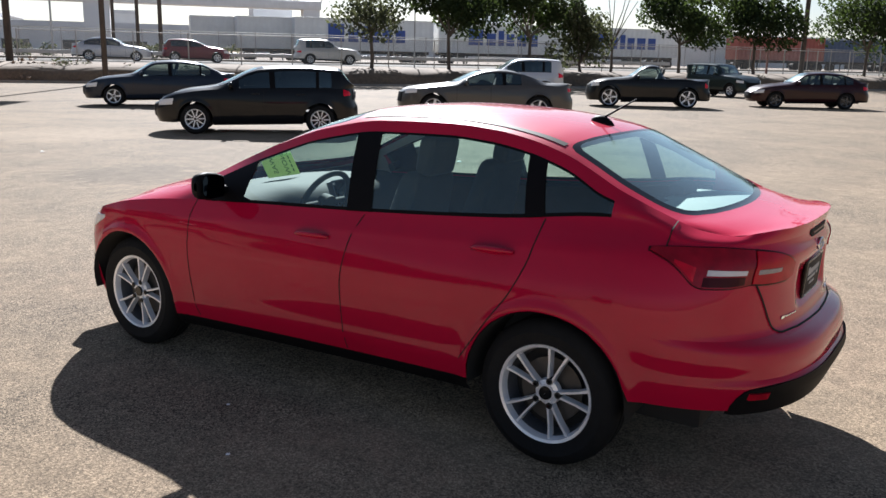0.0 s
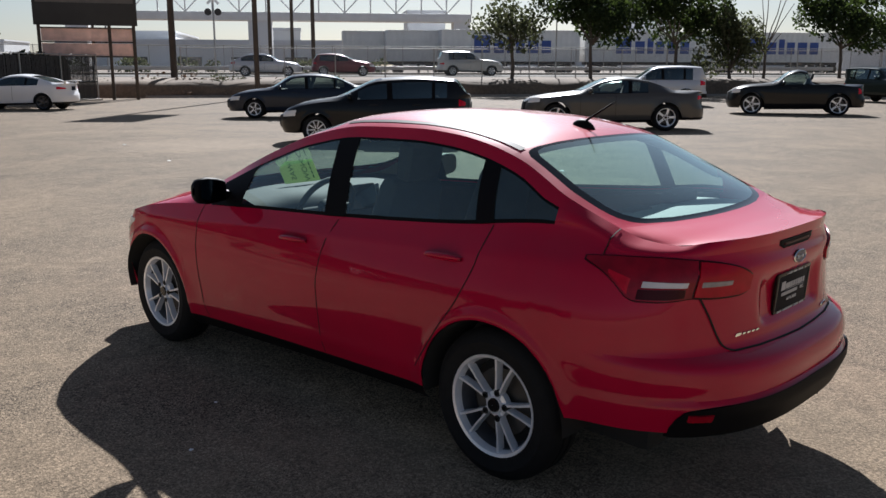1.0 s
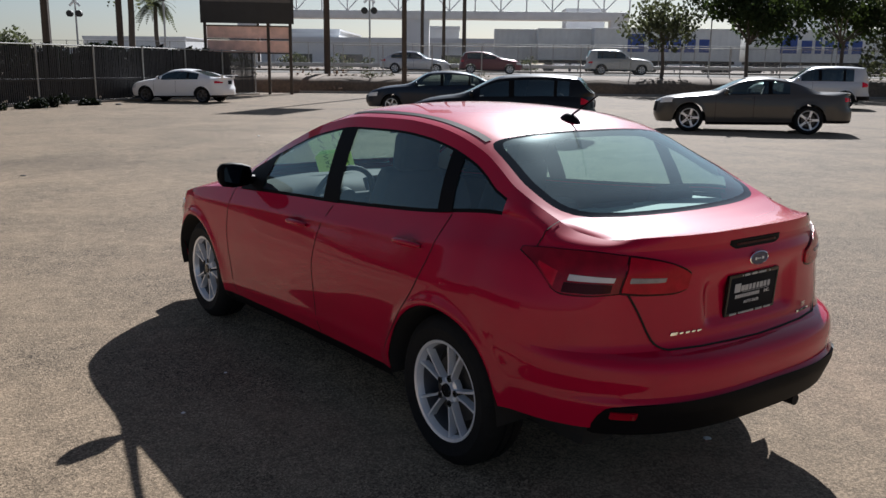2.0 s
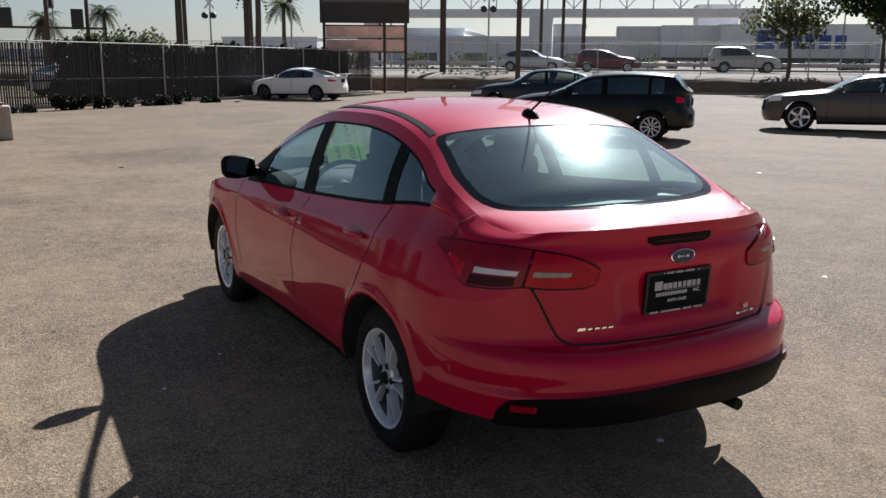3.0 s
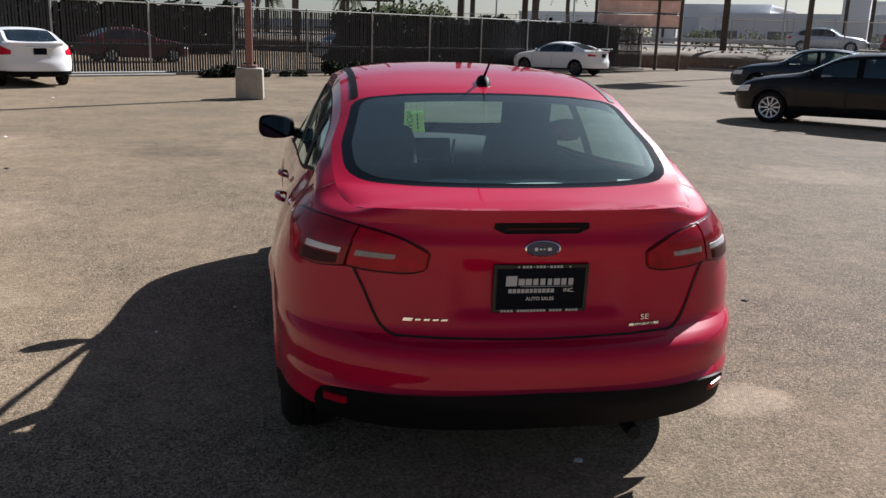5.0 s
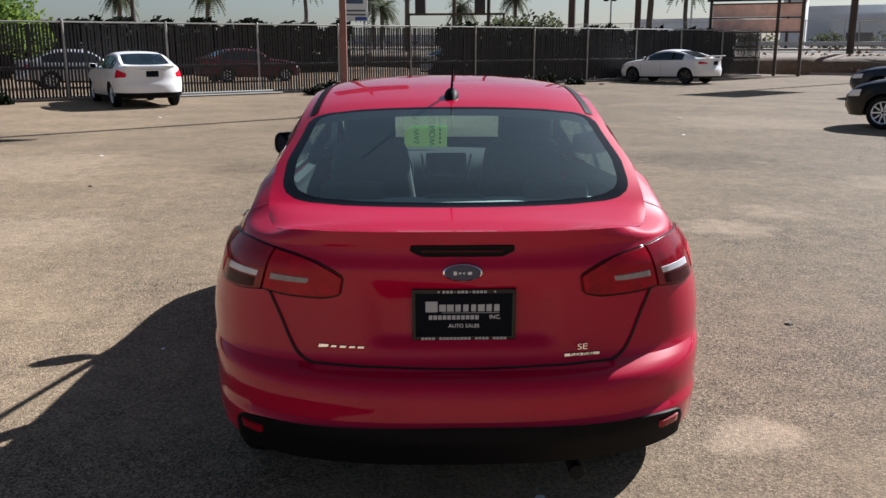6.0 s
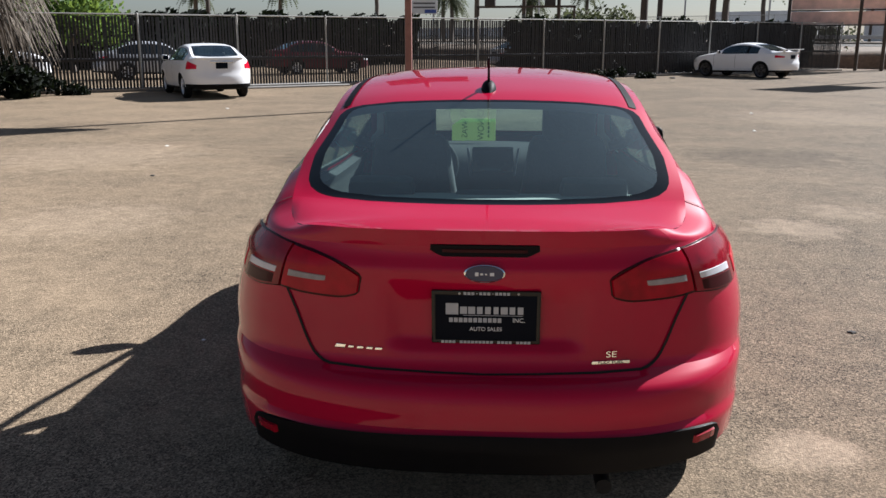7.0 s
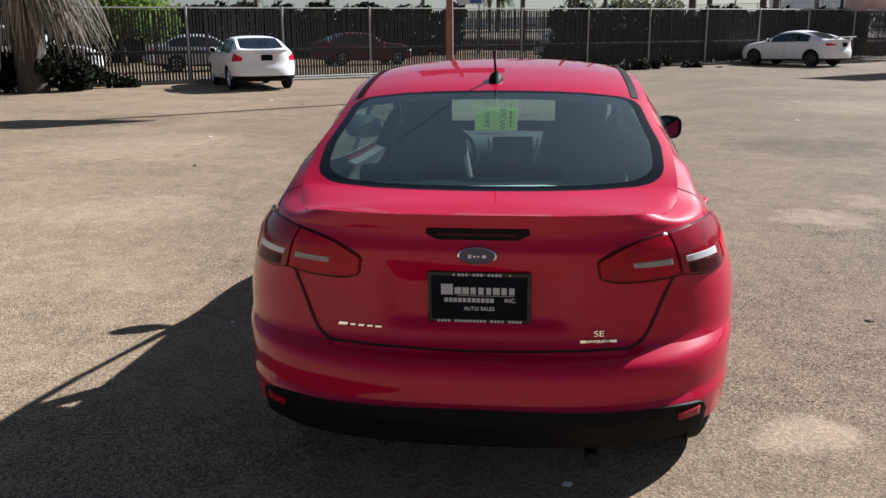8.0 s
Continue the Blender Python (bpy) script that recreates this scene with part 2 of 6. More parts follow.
# ---------------------------------------------------------------- tools
def curve(*pts):
    """A smooth curve through (a, value) pairs that never overshoots."""
    kept = []
    for p in sorted(pts):
        if not kept or p[0] - kept[-1][0] > 0.004:
            kept.append(p)
    xs = [p[0] for p in kept]
    ys = [p[1] for p in kept]
    n = len(xs)
    d = [(ys[i + 1] - ys[i]) / (xs[i + 1] - xs[i]) for i in range(n - 1)]
    s = [d[0]] + [0.0 if d[i - 1] * d[i] <= 0 else 2 * d[i - 1] * d[i] / (d[i - 1] + d[i]) for i in range(1, n - 1)] + [d[-1]]

    def value(a):
        if a <= xs[0]:
            return ys[0]
        if a >= xs[-1]:
            return ys[-1]
        i = next(k for k in range(n - 1) if a <= xs[k + 1])
        h = xs[i + 1] - xs[i]
        u = (a - xs[i]) / h
        return ((2 * u ** 3 - 3 * u * u + 1) * ys[i] + (u ** 3 - 2 * u * u + u) * h * s[i]
                + (3 * u * u - 2 * u ** 3) * ys[i + 1] + (u ** 3 - u * u) * h * s[i + 1])
    return value


def finish(name, me, material, parent=None, label="", smooth=35):
    me.materials.append(material)
    if smooth:
        for p in me.polygons:
            p.use_smooth = True
        me.set_sharp_from_angle(angle=radians(smooth))
    ob = new(name, me)
    if parent is not None:
        ob.parent = parent
    if label:
        tagged(ob, label)
    return ob


def part(name, bm, material, parent=None, label="", smooth=35):
    """Link a bmesh as one mesh object under a thing or part."""
    me = bpy.data.meshes.new(name)
    bm.to_mesh(me)
    bm.free()
    return finish(name, me, material, parent, label, smooth)


def mesh_part(name, verts, faces, material, parent=None, label="", smooth=35):
    me = bpy.data.meshes.new(name)
    me.from_pydata([tuple(v) for v in verts], [], faces)
    me.validate()
    return finish(name, me, material, parent, label, smooth)


def sheet(name, rows, material, parent=None, mask=None, label="", flip=False, smooth=35, both=False, close=False):
    """A grid of points as one mesh; mask(i, j) tells which cells are there; both adds the mirror image in x."""
    verts, faces, at = [], [], {}

    def vert(i, j, side):
        key = (i, j, side)
        if key not in at:
            p = rows[i][j]
            at[key] = len(verts)
            verts.append((p[0] * side, p[1], p[2]))
        return at[key]
    for side in ((1, -1) if both else (1,)):
        for i in range(len(rows) - 1):
            cols = len(rows[i])
            for j in range(cols if close else cols - 1):
                if mask is None or mask(i, j):
                    k = (j + 1) % cols
                    f = [vert(i, j, side), vert(i, k, side), vert(i + 1, k, side), vert(i + 1, j, side)]
                    faces.append(f if (side == 1) != flip else f[::-1])
    return mesh_part(name, verts, faces, material, parent, label, smooth)


def box_bm(x, y, z, bevel=0.0, centre=(0, 0, 0), segs=2):
    bm = bmesh.new()
    bmesh.ops.create_cube(bm, size=1)
    bmesh.ops.scale(bm, vec=(x, y, z), verts=bm.verts)
    if bevel:
        bmesh.ops.bevel(bm, geom=bm.edges[:], offset=bevel, segments=segs, affect="EDGES", profile=0.6)
    bmesh.ops.translate(bm, vec=centre, verts=bm.verts)
    return bm


def tube_bm(a, b, r0, r1=None, segs=10, caps=True):
    a, b = Vector(a), Vector(b)
    bm = bmesh.new()
    d = b - a
    bmesh.ops.create_cone(bm, cap_ends=caps, segments=segs, radius1=r0, radius2=r0 if r1 is None else r1, depth=d.length)
    m = Matrix.Translation((a + b) / 2) @ d.to_track_quat("Z", "Y").to_matrix().to_4x4()
    bmesh.ops.transform(bm, matrix=m, verts=bm.verts)
    return bm


def merge(*bms):
    """Several bmeshes as one."""
    out = bms[0]
    for b in bms[1:]:
        me = bpy.data.meshes.new("joined")
        b.to_mesh(me)
        b.free()
        out.from_mesh(me)
        bpy.data.meshes.remove(me)
    return out


def moved(bm, m):
    bmesh.ops.transform(bm, matrix=m, verts=bm.verts)
    return bm


def lathe(profile, segs=40):
    """Rows of a surface of revolution about x from (x, r) pairs."""
    return [[(x, r * math.cos(2 * math.pi * k / segs), r * math.sin(2 * math.pi * k / segs)) for k in range(segs)] for x, r in profile]


def thing(name, label, category, group="", m=None):
    ob = tagged(new(name), label, category, group)
    if m is not None:
        ob.matrix_world = m
    return ob


def text_mesh(body, size, extrude=0.0005):
    cu = bpy.data.curves.new("text", "FONT")
    cu.body, cu.size, cu.extrude, cu.align_x, cu.align_y = body, size, extrude, "CENTER", "CENTER"
    ob = bpy.data.objects.new("text", cu)
    me = bpy.data.meshes.new_from_object(ob)
    bpy.data.objects.remove(ob)
    return me


# ---------------------------------------------------------------- vehicles
def wheel(parent, x, y, r, rim, style, width=0.215, side=-1, alloy="alloy"):
    """A wheel with tyre, rim, spokes, disc and nuts; outer face towards side."""
    hub = tagged(new("wheel"), "")
    hub.parent = parent
    hub.matrix_local = pose(x, y, r, 0, 0, 0 if side > 0 else 180)
    w = width / 2
    key = ("wheel", round(r, 3), round(rim, 3), style, alloy)
    if key not in SHARED:
        made = []
        tyre = [(w - 0.03, rim - 0.012), (w - 0.008, rim + 0.004), (w, (rim + r) / 2), (w - 0.012, r - 0.03), (w - 0.032, r - 0.007), (w - 0.055, r), (0.03, r + 0.001),
                (0.026, r - 0.008), (0.016, r - 0.008), (0.012, r + 0.001), (-0.012, r + 0.001), (-0.016, r - 0.008), (-0.026, r - 0.008), (-0.03, r + 0.001),
                (-w + 0.055, r), (-w + 0.032, r - 0.007), (-w + 0.012, r - 0.03), (-w, (rim + r) / 2), (-w + 0.02, rim - 0.01)]
        made.append(sheet("tyre", lathe(tyre, 48), M["rubber"], hub, close=True))
        barrel = [(w - 0.03, rim - 0.012), (w - 0.018, rim + 0.002), (w - 0.012, rim - 0.002), (w - 0.016, rim - 0.014), (w - 0.045, rim - 0.024), (w - 0.06, rim - 0.026)]
        made.append(sheet("rim", lathe(barrel, 48), M[alloy], hub, close=True))
        made.append(sheet("rim_barrel", lathe([(w - 0.0455, rim - 0.024), (w - 0.09, rim - 0.034), (-w + 0.02, rim - 0.036)], 48), M["barrel"], hub, close=True))
        made.append(part("brake_disc", tube_bm((0.0, 0, 0), (0.02, 0, 0), rim * 0.66, segs=32), M["disc"], hub))
        # Dark disc added behind the spokes, standing in for wheel-well shade.
        made.append(part("wheel_shade_disc", tube_bm((-0.03, 0, 0), (-0.01, 0, 0), rim * 0.95, segs=32), M["dark"], hub))
        spokes, pair, thick = style
        for k in range(spokes):
            for q in ((-1, 1) if pair else (0,)):
                a = 2 * math.pi * k / spokes + 0.04
                outer = a + q * pair
                inner = a + q * pair * 0.55
                x0, x1 = w - 0.042, w - 0.024
                rows = []
                for f, wd in ((0.16, 1.15), (0.35, 0.85), (0.65, 0.8), (0.985, 1.15)):
                    rr = rim * f
                    an = inner + (outer - inner) * f
                    half = thick * wd / 2
                    cy, cz = math.cos(an), math.sin(an)
                    xx = x0 + (x1 - x0) * (0.55 + 0.45 * f)
                    rows.append([(xx - 0.035, rr * cy + half * cz * 1.05, rr * cz - half * cy * 1.05), (xx, rr * cy + half * cz * 0.75, rr * cz - half * cy * 0.75),
                                 (xx, rr * cy - half * cz * 0.75, rr * cz + half * cy * 0.75), (xx - 0.035, rr * cy - half * cz * 1.05, rr * cz + half * cy * 1.05)])
                made.append(sheet("spoke", rows, M[alloy], hub, smooth=25))
        face = [(w - 0.07, rim * 0.27), (w - 0.045, rim * 0.25), (w - 0.040, rim * 0.17), (w - 0.03, rim * 0.155), (w - 0.03, 0.001)]
        made.append(sheet("hub", lathe(face, 30), M[alloy], hub, close=True))
        made.append(sheet("hub_cap", lathe([(w - 0.03, rim * 0.14), (w - 0.022, rim * 0.125), (w - 0.021, 0.001)], 24), M["gloss_black"], hub, close=True))
        for k in range(5):
            a = 2 * math.pi * k / 5 + 0.04
            # Solid dark plugs draw the shade inside the nut pockets.
            made.append(part("nut_pocket_shade", tube_bm((w - 0.07, rim * 0.26 * math.cos(a), rim * 0.26 * math.sin(a)), (w - 0.0275, rim * 0.26 * math.cos(a), rim * 0.26 * math.sin(a)), rim * 0.068, segs=12), M["dark"], hub))
            made.append(part("wheel_nut", tube_bm((w - 0.06, rim * 0.26 * math.cos(a), rim * 0.26 * math.sin(a)), (w - 0.023, rim * 0.26 * math.cos(a), rim * 0.26 * math.sin(a)), 0.0095, 0.007, segs=6), M["gloss_black"], hub))
        SHARED[key] = [(o.name.split(".")[0], o.data) for o in made]
    else:
        for nm, me in SHARED[key]:
            o = new(nm, me)
            o.parent = hub
    return hub


SHARED = {}


class Shape:
    """The skin of a car: x to its right, y ahead from the rear axle, z up. All curves run over y or z."""

    def __init__(self, **k):
        self.base, self.arch, self.n_rear, self.n_front = k["base"], k["arch"], k.get("n_rear", 2.6), 2.4
        self.wide, self.prof, self.tail, self.nose = curve(*k["wide"]), curve(*k["prof"]), curve(*k["tail"]), curve(*k["nose"])
        self.belt, self.edge_x, self.edge_z, self.top = curve(*k["belt"]), curve(*k["edge_x"]), curve(*k["edge_z"]), curve(*k["top"])
        self.sill = curve(*k["sill"])
        self.yc, self.yf = k["yc"], k["yf"]
        self.tail_edge, self.nose_edge = k["tail_edge"], k["nose_edge"]
        self.recess, self.wheel_z, self.crease = k.get("recess"), k.get("wheel_z", 0.32), k.get("crease", 0.9)
        self.e_rear = k.get("e_rear", 5)
        self.prof_tail = curve(*k["prof_tail"]) if "prof_tail" in k else self.prof

    def half(self, y, z):
        """Half width of the lower skin; the profile turns into the tail's own one behind the rear doors."""
        f = min(max((0.7 - y) / (0.7 - self.yc), 0), 1)
        f = f * f * (3 - 2 * f)
        return self.wide(y) * (self.prof(z) * (1 - f) + self.prof_tail(z) * f)

    def low(self, y):
        z = self.sill(y)
        for h in (0.0, self.base):
            d = self.arch ** 2 - (y - h) ** 2
            if d > 0:
                z = max(z, self.wheel_z + math.sqrt(d))
        return z

    def press(self, y, z):
        """Pressed relief of the sides: wheel-arch lips, a shoulder crease over a shallow scoop, a sill crease."""
        out = 0.0
        for h in (0.0, self.base):
            d = math.hypot(y - h, z - self.wheel_z) - self.arch
            out += 0.013 * math.exp(-((d - 0.012) / 0.028) ** 2)
        zc = self.crease - 0.052 * (y - 0.3)
        mid = math.exp(-((y - self.base * 0.42) / (self.base * 0.52)) ** 4)
        up = (z - zc) / 0.022
        out += mid * (0.004 * math.exp(-up * up) - 0.005 * math.exp(-((z - zc + 0.10) / 0.08) ** 2))
        out += mid * 0.008 * math.exp(-((z - self.sill(y) - 0.075) / 0.045) ** 2)
        return out

    def point(self, kind, a, z):
        """A point of the lower skin, on its left: kind side with a = y, tail or nose with a = degrees round the corner."""
        if kind == "side":
            return (-self.half(a, z) - self.press(a, z), a, z)
        s, c = math.sin(radians(a)), math.cos(radians(a))
        n = self.n_rear if kind == "tail" else self.n_front
        y0 = self.yc if kind == "tail" else self.yf
        y1 = self.tail(z) if kind == "tail" else self.nose(z)
        x = -self.half(y0, z) * max(c, 0) ** (2 / n)
        y = y0 + (y1 - y0) * s ** (2 / n)
        x -= self.press(y, z) * c
        if kind == "tail" and self.recess:
            half, z0, z1, deep = self.recess
            in_x = min(max((half + 0.08 * (z - z0) - abs(x)) / 0.05, 0), 1)
            in_z = min(max(min((z - z0) / 0.03, (z1 - z) / 0.09), 0), 1)
            y += deep * in_x * in_x * (3 - 2 * in_x) * in_z * in_z * (3 - 2 * in_z)
        return (x, y, z)

    def edge(self, kind, a):
        """The upper edge of the side: roof rail, deck edge or bonnet edge."""
        if kind == "side":
            return (-self.edge_x(a), a, self.edge_z(a))
        s, c = math.sin(radians(a)), math.cos(radians(a))
        y0, y1 = (self.yc, self.tail_edge) if kind == "tail" else (self.yf, self.nose_edge)
        e, n = (self.e_rear, self.n_rear) if kind == "tail" else (3, self.n_front)
        f = min(s ** (2 / n), 1)
        y = y0 + (y1 - y0) * f
        return (-self.edge_x(y0) * max(1 - f ** e, 0) ** (1 / e) if c > 1e-6 else 0.0, y, self.edge_z(y))

    def edge_at(self, y):
        """x of the upper edge at y, on the corner's curve too."""
        for y0, y1, e in ((self.yc, self.tail_edge, self.e_rear), (self.yf, self.nose_edge, 3)):
            f = (y - y0) / (y1 - y0)
            if f > 0:
                return self.edge_x(y0) * (1 - min(f, 1) ** e) ** (1 / e)
        return self.edge_x(y)

    def stations(self, step=0.05, turn=3.0):
        """Stations from the middle of the tail round the left to the middle of the nose."""
        ys = set(np.round(np.arange(self.yc, self.yf + 1e-6, (self.yf - self.yc) / round((self.yf - self.yc) / step)), 4))
        for h in (0.0, self.base):
            for a in range(0, 181, 10):
                y = h + self.arch * math.cos(radians(a))
                if self.yc < y < self.yf:
                    ys.add(round(y, 4))
            for e in (-1, 1):
                ys.add(round(h + e * (self.arch + 0.004), 4))
        ys = sorted(y for y in ys if self.yc <= y <= self.yf)
        return [("tail", a) for a in np.arange(90, turn * 0.6, -turn).tolist()] + [("side", y) for y in ys] + [("nose", a) for a in range(5, 91, 5)]

    def z_low(self, kind, a):
        if kind == "side":
            return self.low(a)
        return self.low(self.point(kind, a, 0.4)[1])

    def z_belt(self, kind, a):
        if kind == "side":
            return self.belt(a)
        z = 0.9
        for _ in range(4):
            z = self.belt(self.point(kind, a, z)[1])
        return z


COLS = [-1, -0.965, -0.935, -0.885, -0.82, -0.6, -0.4, -0.2, 0.0, 0.2, 0.4, 0.6, 0.82, 0.885, 0.935, 0.965, 1]


def top_at(s, bands, q, f, u):
    """A point of the upper surface in band q: f from its rear to its front edge, u across."""
    last = len(bands) - 2
    (c0, e0), (c1, e1) = bands[q], bands[q + 1]
    yc, ye = c0 + (c1 - c0) * f, e0 + (e1 - e0) * f
    t = (1 - f) if q == 0 else (f if q == last else 0.0)
    g = 1 - u * u
    if t:
        e = s.e_rear if q == 0 else 3
        sup = (1 - (0.96 * abs(u)) ** e) ** (1 / e)
        lo = (1 - 0.96 ** e) ** (1 / e)
        g = g * (1 - t) + t * (sup - lo) / (1 - lo)
    y = ye + (yc - ye) * g
    z0, z1 = s.edge_z(ye), s.top(yc)
    z = z0 + (z1 - z0) * (1 - 0.62 * abs(u) ** 2.3 - 0.38 * abs(u) ** 9)
    z = z * (1 - t * t) + s.edge_z(y) * t * t if t else z
    return (u * s.edge_at(ye), y, z)


def top_rows(s, bands, counts):
    """Rows of the upper surface, tail to nose, between key rows (middle y, edge y)."""
    rows, spans = [], []
    last = len(bands) - 2
    for q in range(len(bands) - 1):
        for i in range(counts[q] + (1 if q == last else 0)):
            rows.append([top_at(s, bands, q, i / counts[q], u) for u in COLS])
            spans.append(q)
    return rows, spans


def glazing(s, bands, q, count, paint, glass_mat, car, name, wide_u, powers, rim, surround):
    """A pane with rounded corners, its black border and the painted surround that fills the band about it."""
    edge = [(u, 0.0) for u in COLS] + [(1.0, i / count) for i in range(1, count)] + [(u, 1.0) for u in reversed(COLS)] + [(-1.0, i / count) for i in range(count - 1, 0, -1)]

    def ring(k):
        """k: 0 the band's edge, 1 the pane's edge, 2 the border's inner edge, 3 the middle."""
        row = []
        for u, f in edge:
            d = 2 * f - 1
            power = powers[0] if d < 0 else powers[1]
            pane = 1 / ((abs(u) / wide_u) ** power + (abs(d) / 0.988) ** power) ** (1 / power)
            au, ad = wide_u - rim[0], 0.988 - (rim[1] if d < 0 else rim[2])
            clear = 1 / ((abs(u) / au) ** power + (abs(d) / ad) ** power) ** (1 / power)
            stops = (1.0, min(pane, 0.999), min(clear, pane * 0.985), 0.004)
            i = min(int(k), 2)
            t = stops[i] + (stops[i + 1] - stops[i]) * (k - i)
            row.append(top_at(s, bands, q, 0.5 + t * d / 2, u * t))
        return row
    sheet(surround, [ring(k) for k in (0, 0.34, 0.67, 1)], M[paint], car, close=True)
    pane = sheet(name, [ring(k) for k in (2, 2.1, 2.2, 2.32, 2.45, 2.6, 2.75, 2.9, 3)], M[glass_mat], car, close=True)
    pane.visible_shadow = False
    sheet("window_band", [ring(k) for k in (1, 1.33, 1.67, 2)], M["frit"], pane, close=True)


def lower_rows(s, st, n=16):
    rows = []
    for kind, a in st:
        z0, z1 = s.z_low(kind, a), s.z_belt(kind, a)
        rows.append([s.point(kind, a, z0 + (z1 - z0) * k / n) for k in range(n + 1)])
    return rows


def window_inset(glass_y, kind, a, h):
    """How far the window's upper edge lies below the roof's edge: more towards a pointed rear end."""
    inset = min(0.055, h * 0.32)
    x = min(1.0, max(0.0, (a - glass_y[0] + 0.012) / glass_y[2])) if len(glass_y) > 2 else 1.0
    taper = (1 - (1 - x) ** 1.9) ** 0.8 if kind == "side" and len(glass_y) > 2 else 1.0
    return inset + (h * 0.93 - inset - 0.03) * (1 - taper)


def upper_rows(s, st, glass_y, trim=0.014):
    """Belt to upper edge; columns: belt, seal, window bottom, window top, seal, edge."""
    rows = []
    for kind, a in st:
        p, q = Vector(s.point(kind, a, s.z_belt(kind, a))), Vector(s.edge(kind, a))
        h = (q - p).length
        inset = window_inset(glass_y, kind, a, h)
        fs = [0, min(0.018, h * 0.12) / h, 0.35, 0.68, 1 - (inset + trim * 0.8) / h, 1 - inset / h, 1]
        fs[2], fs[3] = fs[1] + (fs[4] - fs[1]) * 0.35, fs[1] + (fs[4] - fs[1]) * 0.7
        bulge = 0.016 if kind == "side" else 0.022
        row = []
        for f in fs:
            w = p.lerp(q, f)
            w.x -= bulge * 4 * f * (1 - f) * min(1, h / (0.25 if kind == "side" else 0.10)) * (1 if kind == "side" else math.cos(radians(a)))
            row.append(tuple(w))
        rows.append(row)
    return rows


def ribbon(name, pts, material, parent, width=0.006, lift=0.0012, both=True, label=""):
    """A thin strip along points (place, outward normal)."""
    verts, faces = [], []
    for side in ((1, -1) if both else (1,)):
        base = len(verts)
        for i, (p, n) in enumerate(pts):
            a, b = pts[max(i - 1, 0)][0], pts[min(i + 1, len(pts) - 1)][0]
            t = (b - a).normalized()
            o = t.cross(n).normalized() * (width / 2)
            for q in (p + n * lift - o, p + n * lift + o):
                verts.append((q.x * side, q.y, q.z))
        for i in range(len(pts) - 1):
            k = base + 2 * i
            faces.append((k, k + 1, k + 3, k + 2))
    return mesh_part(name, verts, faces, material, parent, label)


def skin_normal(s, kind, a, z):
    e = 0.004 if kind == "side" else 0.6
    aa = a if kind == "side" else min(max(a, 1.0), 88.8)
    p0, p1 = Vector(s.point(kind, aa - e, z)), Vector(s.point(kind, aa + e, z))
    q0, q1 = Vector(s.point(kind, aa, z - 0.004)), Vector(s.point(kind, aa, z + 0.004))
    n = (p1 - p0).cross(q1 - q0).normalized()
    mid = Vector((0, 1.3 if kind == "side" else (s.yc + 0.5 if kind == "tail" else s.yf - 0.5), z))
    p = Vector(s.point(kind, aa, z))
    out = Vector((p.x, 0 if kind == "side" else p.y - mid.y, 0))
    return n if n.dot(out) > 0 else -n


def skin_path(s, pts):
    return [(Vector(s.point(k, a, z)), skin_normal(s, k, a, z)) for k, a, z in pts]


def patch(s, name, kind, angles, low, high, material, parent, lift=0.006, rows=5, both=True, label="", sink=0.004, round_to=0.012):
    """A piece that lies on the skin between two height curves, its rim sunk into the skin."""
    grid = []
    n = len(angles)
    for i, a in enumerate(angles):
        z0, z1 = low(a), high(a)
        col = []
        for k in range(-1, rows + 2):
            f = min(max(k / rows, 0), 1)
            z = z0 + (z1 - z0) * f
            rim = k in (-1, rows + 1) or i == 0 or (i == n - 1 and a < 89)
            p = Vector(s.point(kind, a, z)) + skin_normal(s, kind, a, z) * (-sink if rim else lift)
            if k in (-1, rows + 1):
                p.z += (-1 if k < 0 else 1) * min(0.003, abs(z1 - z0) * 0.1)
            col.append(tuple(p))
        grid.append(col)
    made = [sheet(name, [[(p[0] * side, p[1], p[2]) for p in c] for c in grid], material, parent, label=label, smooth=50, flip=(kind == "tail") != (side < 0))
            for side in ((1, -1) if both and angles[-1] < 89 else (1,))]
    if both and angles[-1] >= 89:
        bpy.data.objects.remove(made[0])
        made = [sheet(name, grid, material, parent, both=True, label=label, smooth=50, flip=(kind == "tail"))]
    return made


def spread(a, b, n):
    return [a + (b - a) * i / n for i in range(n + 1)]


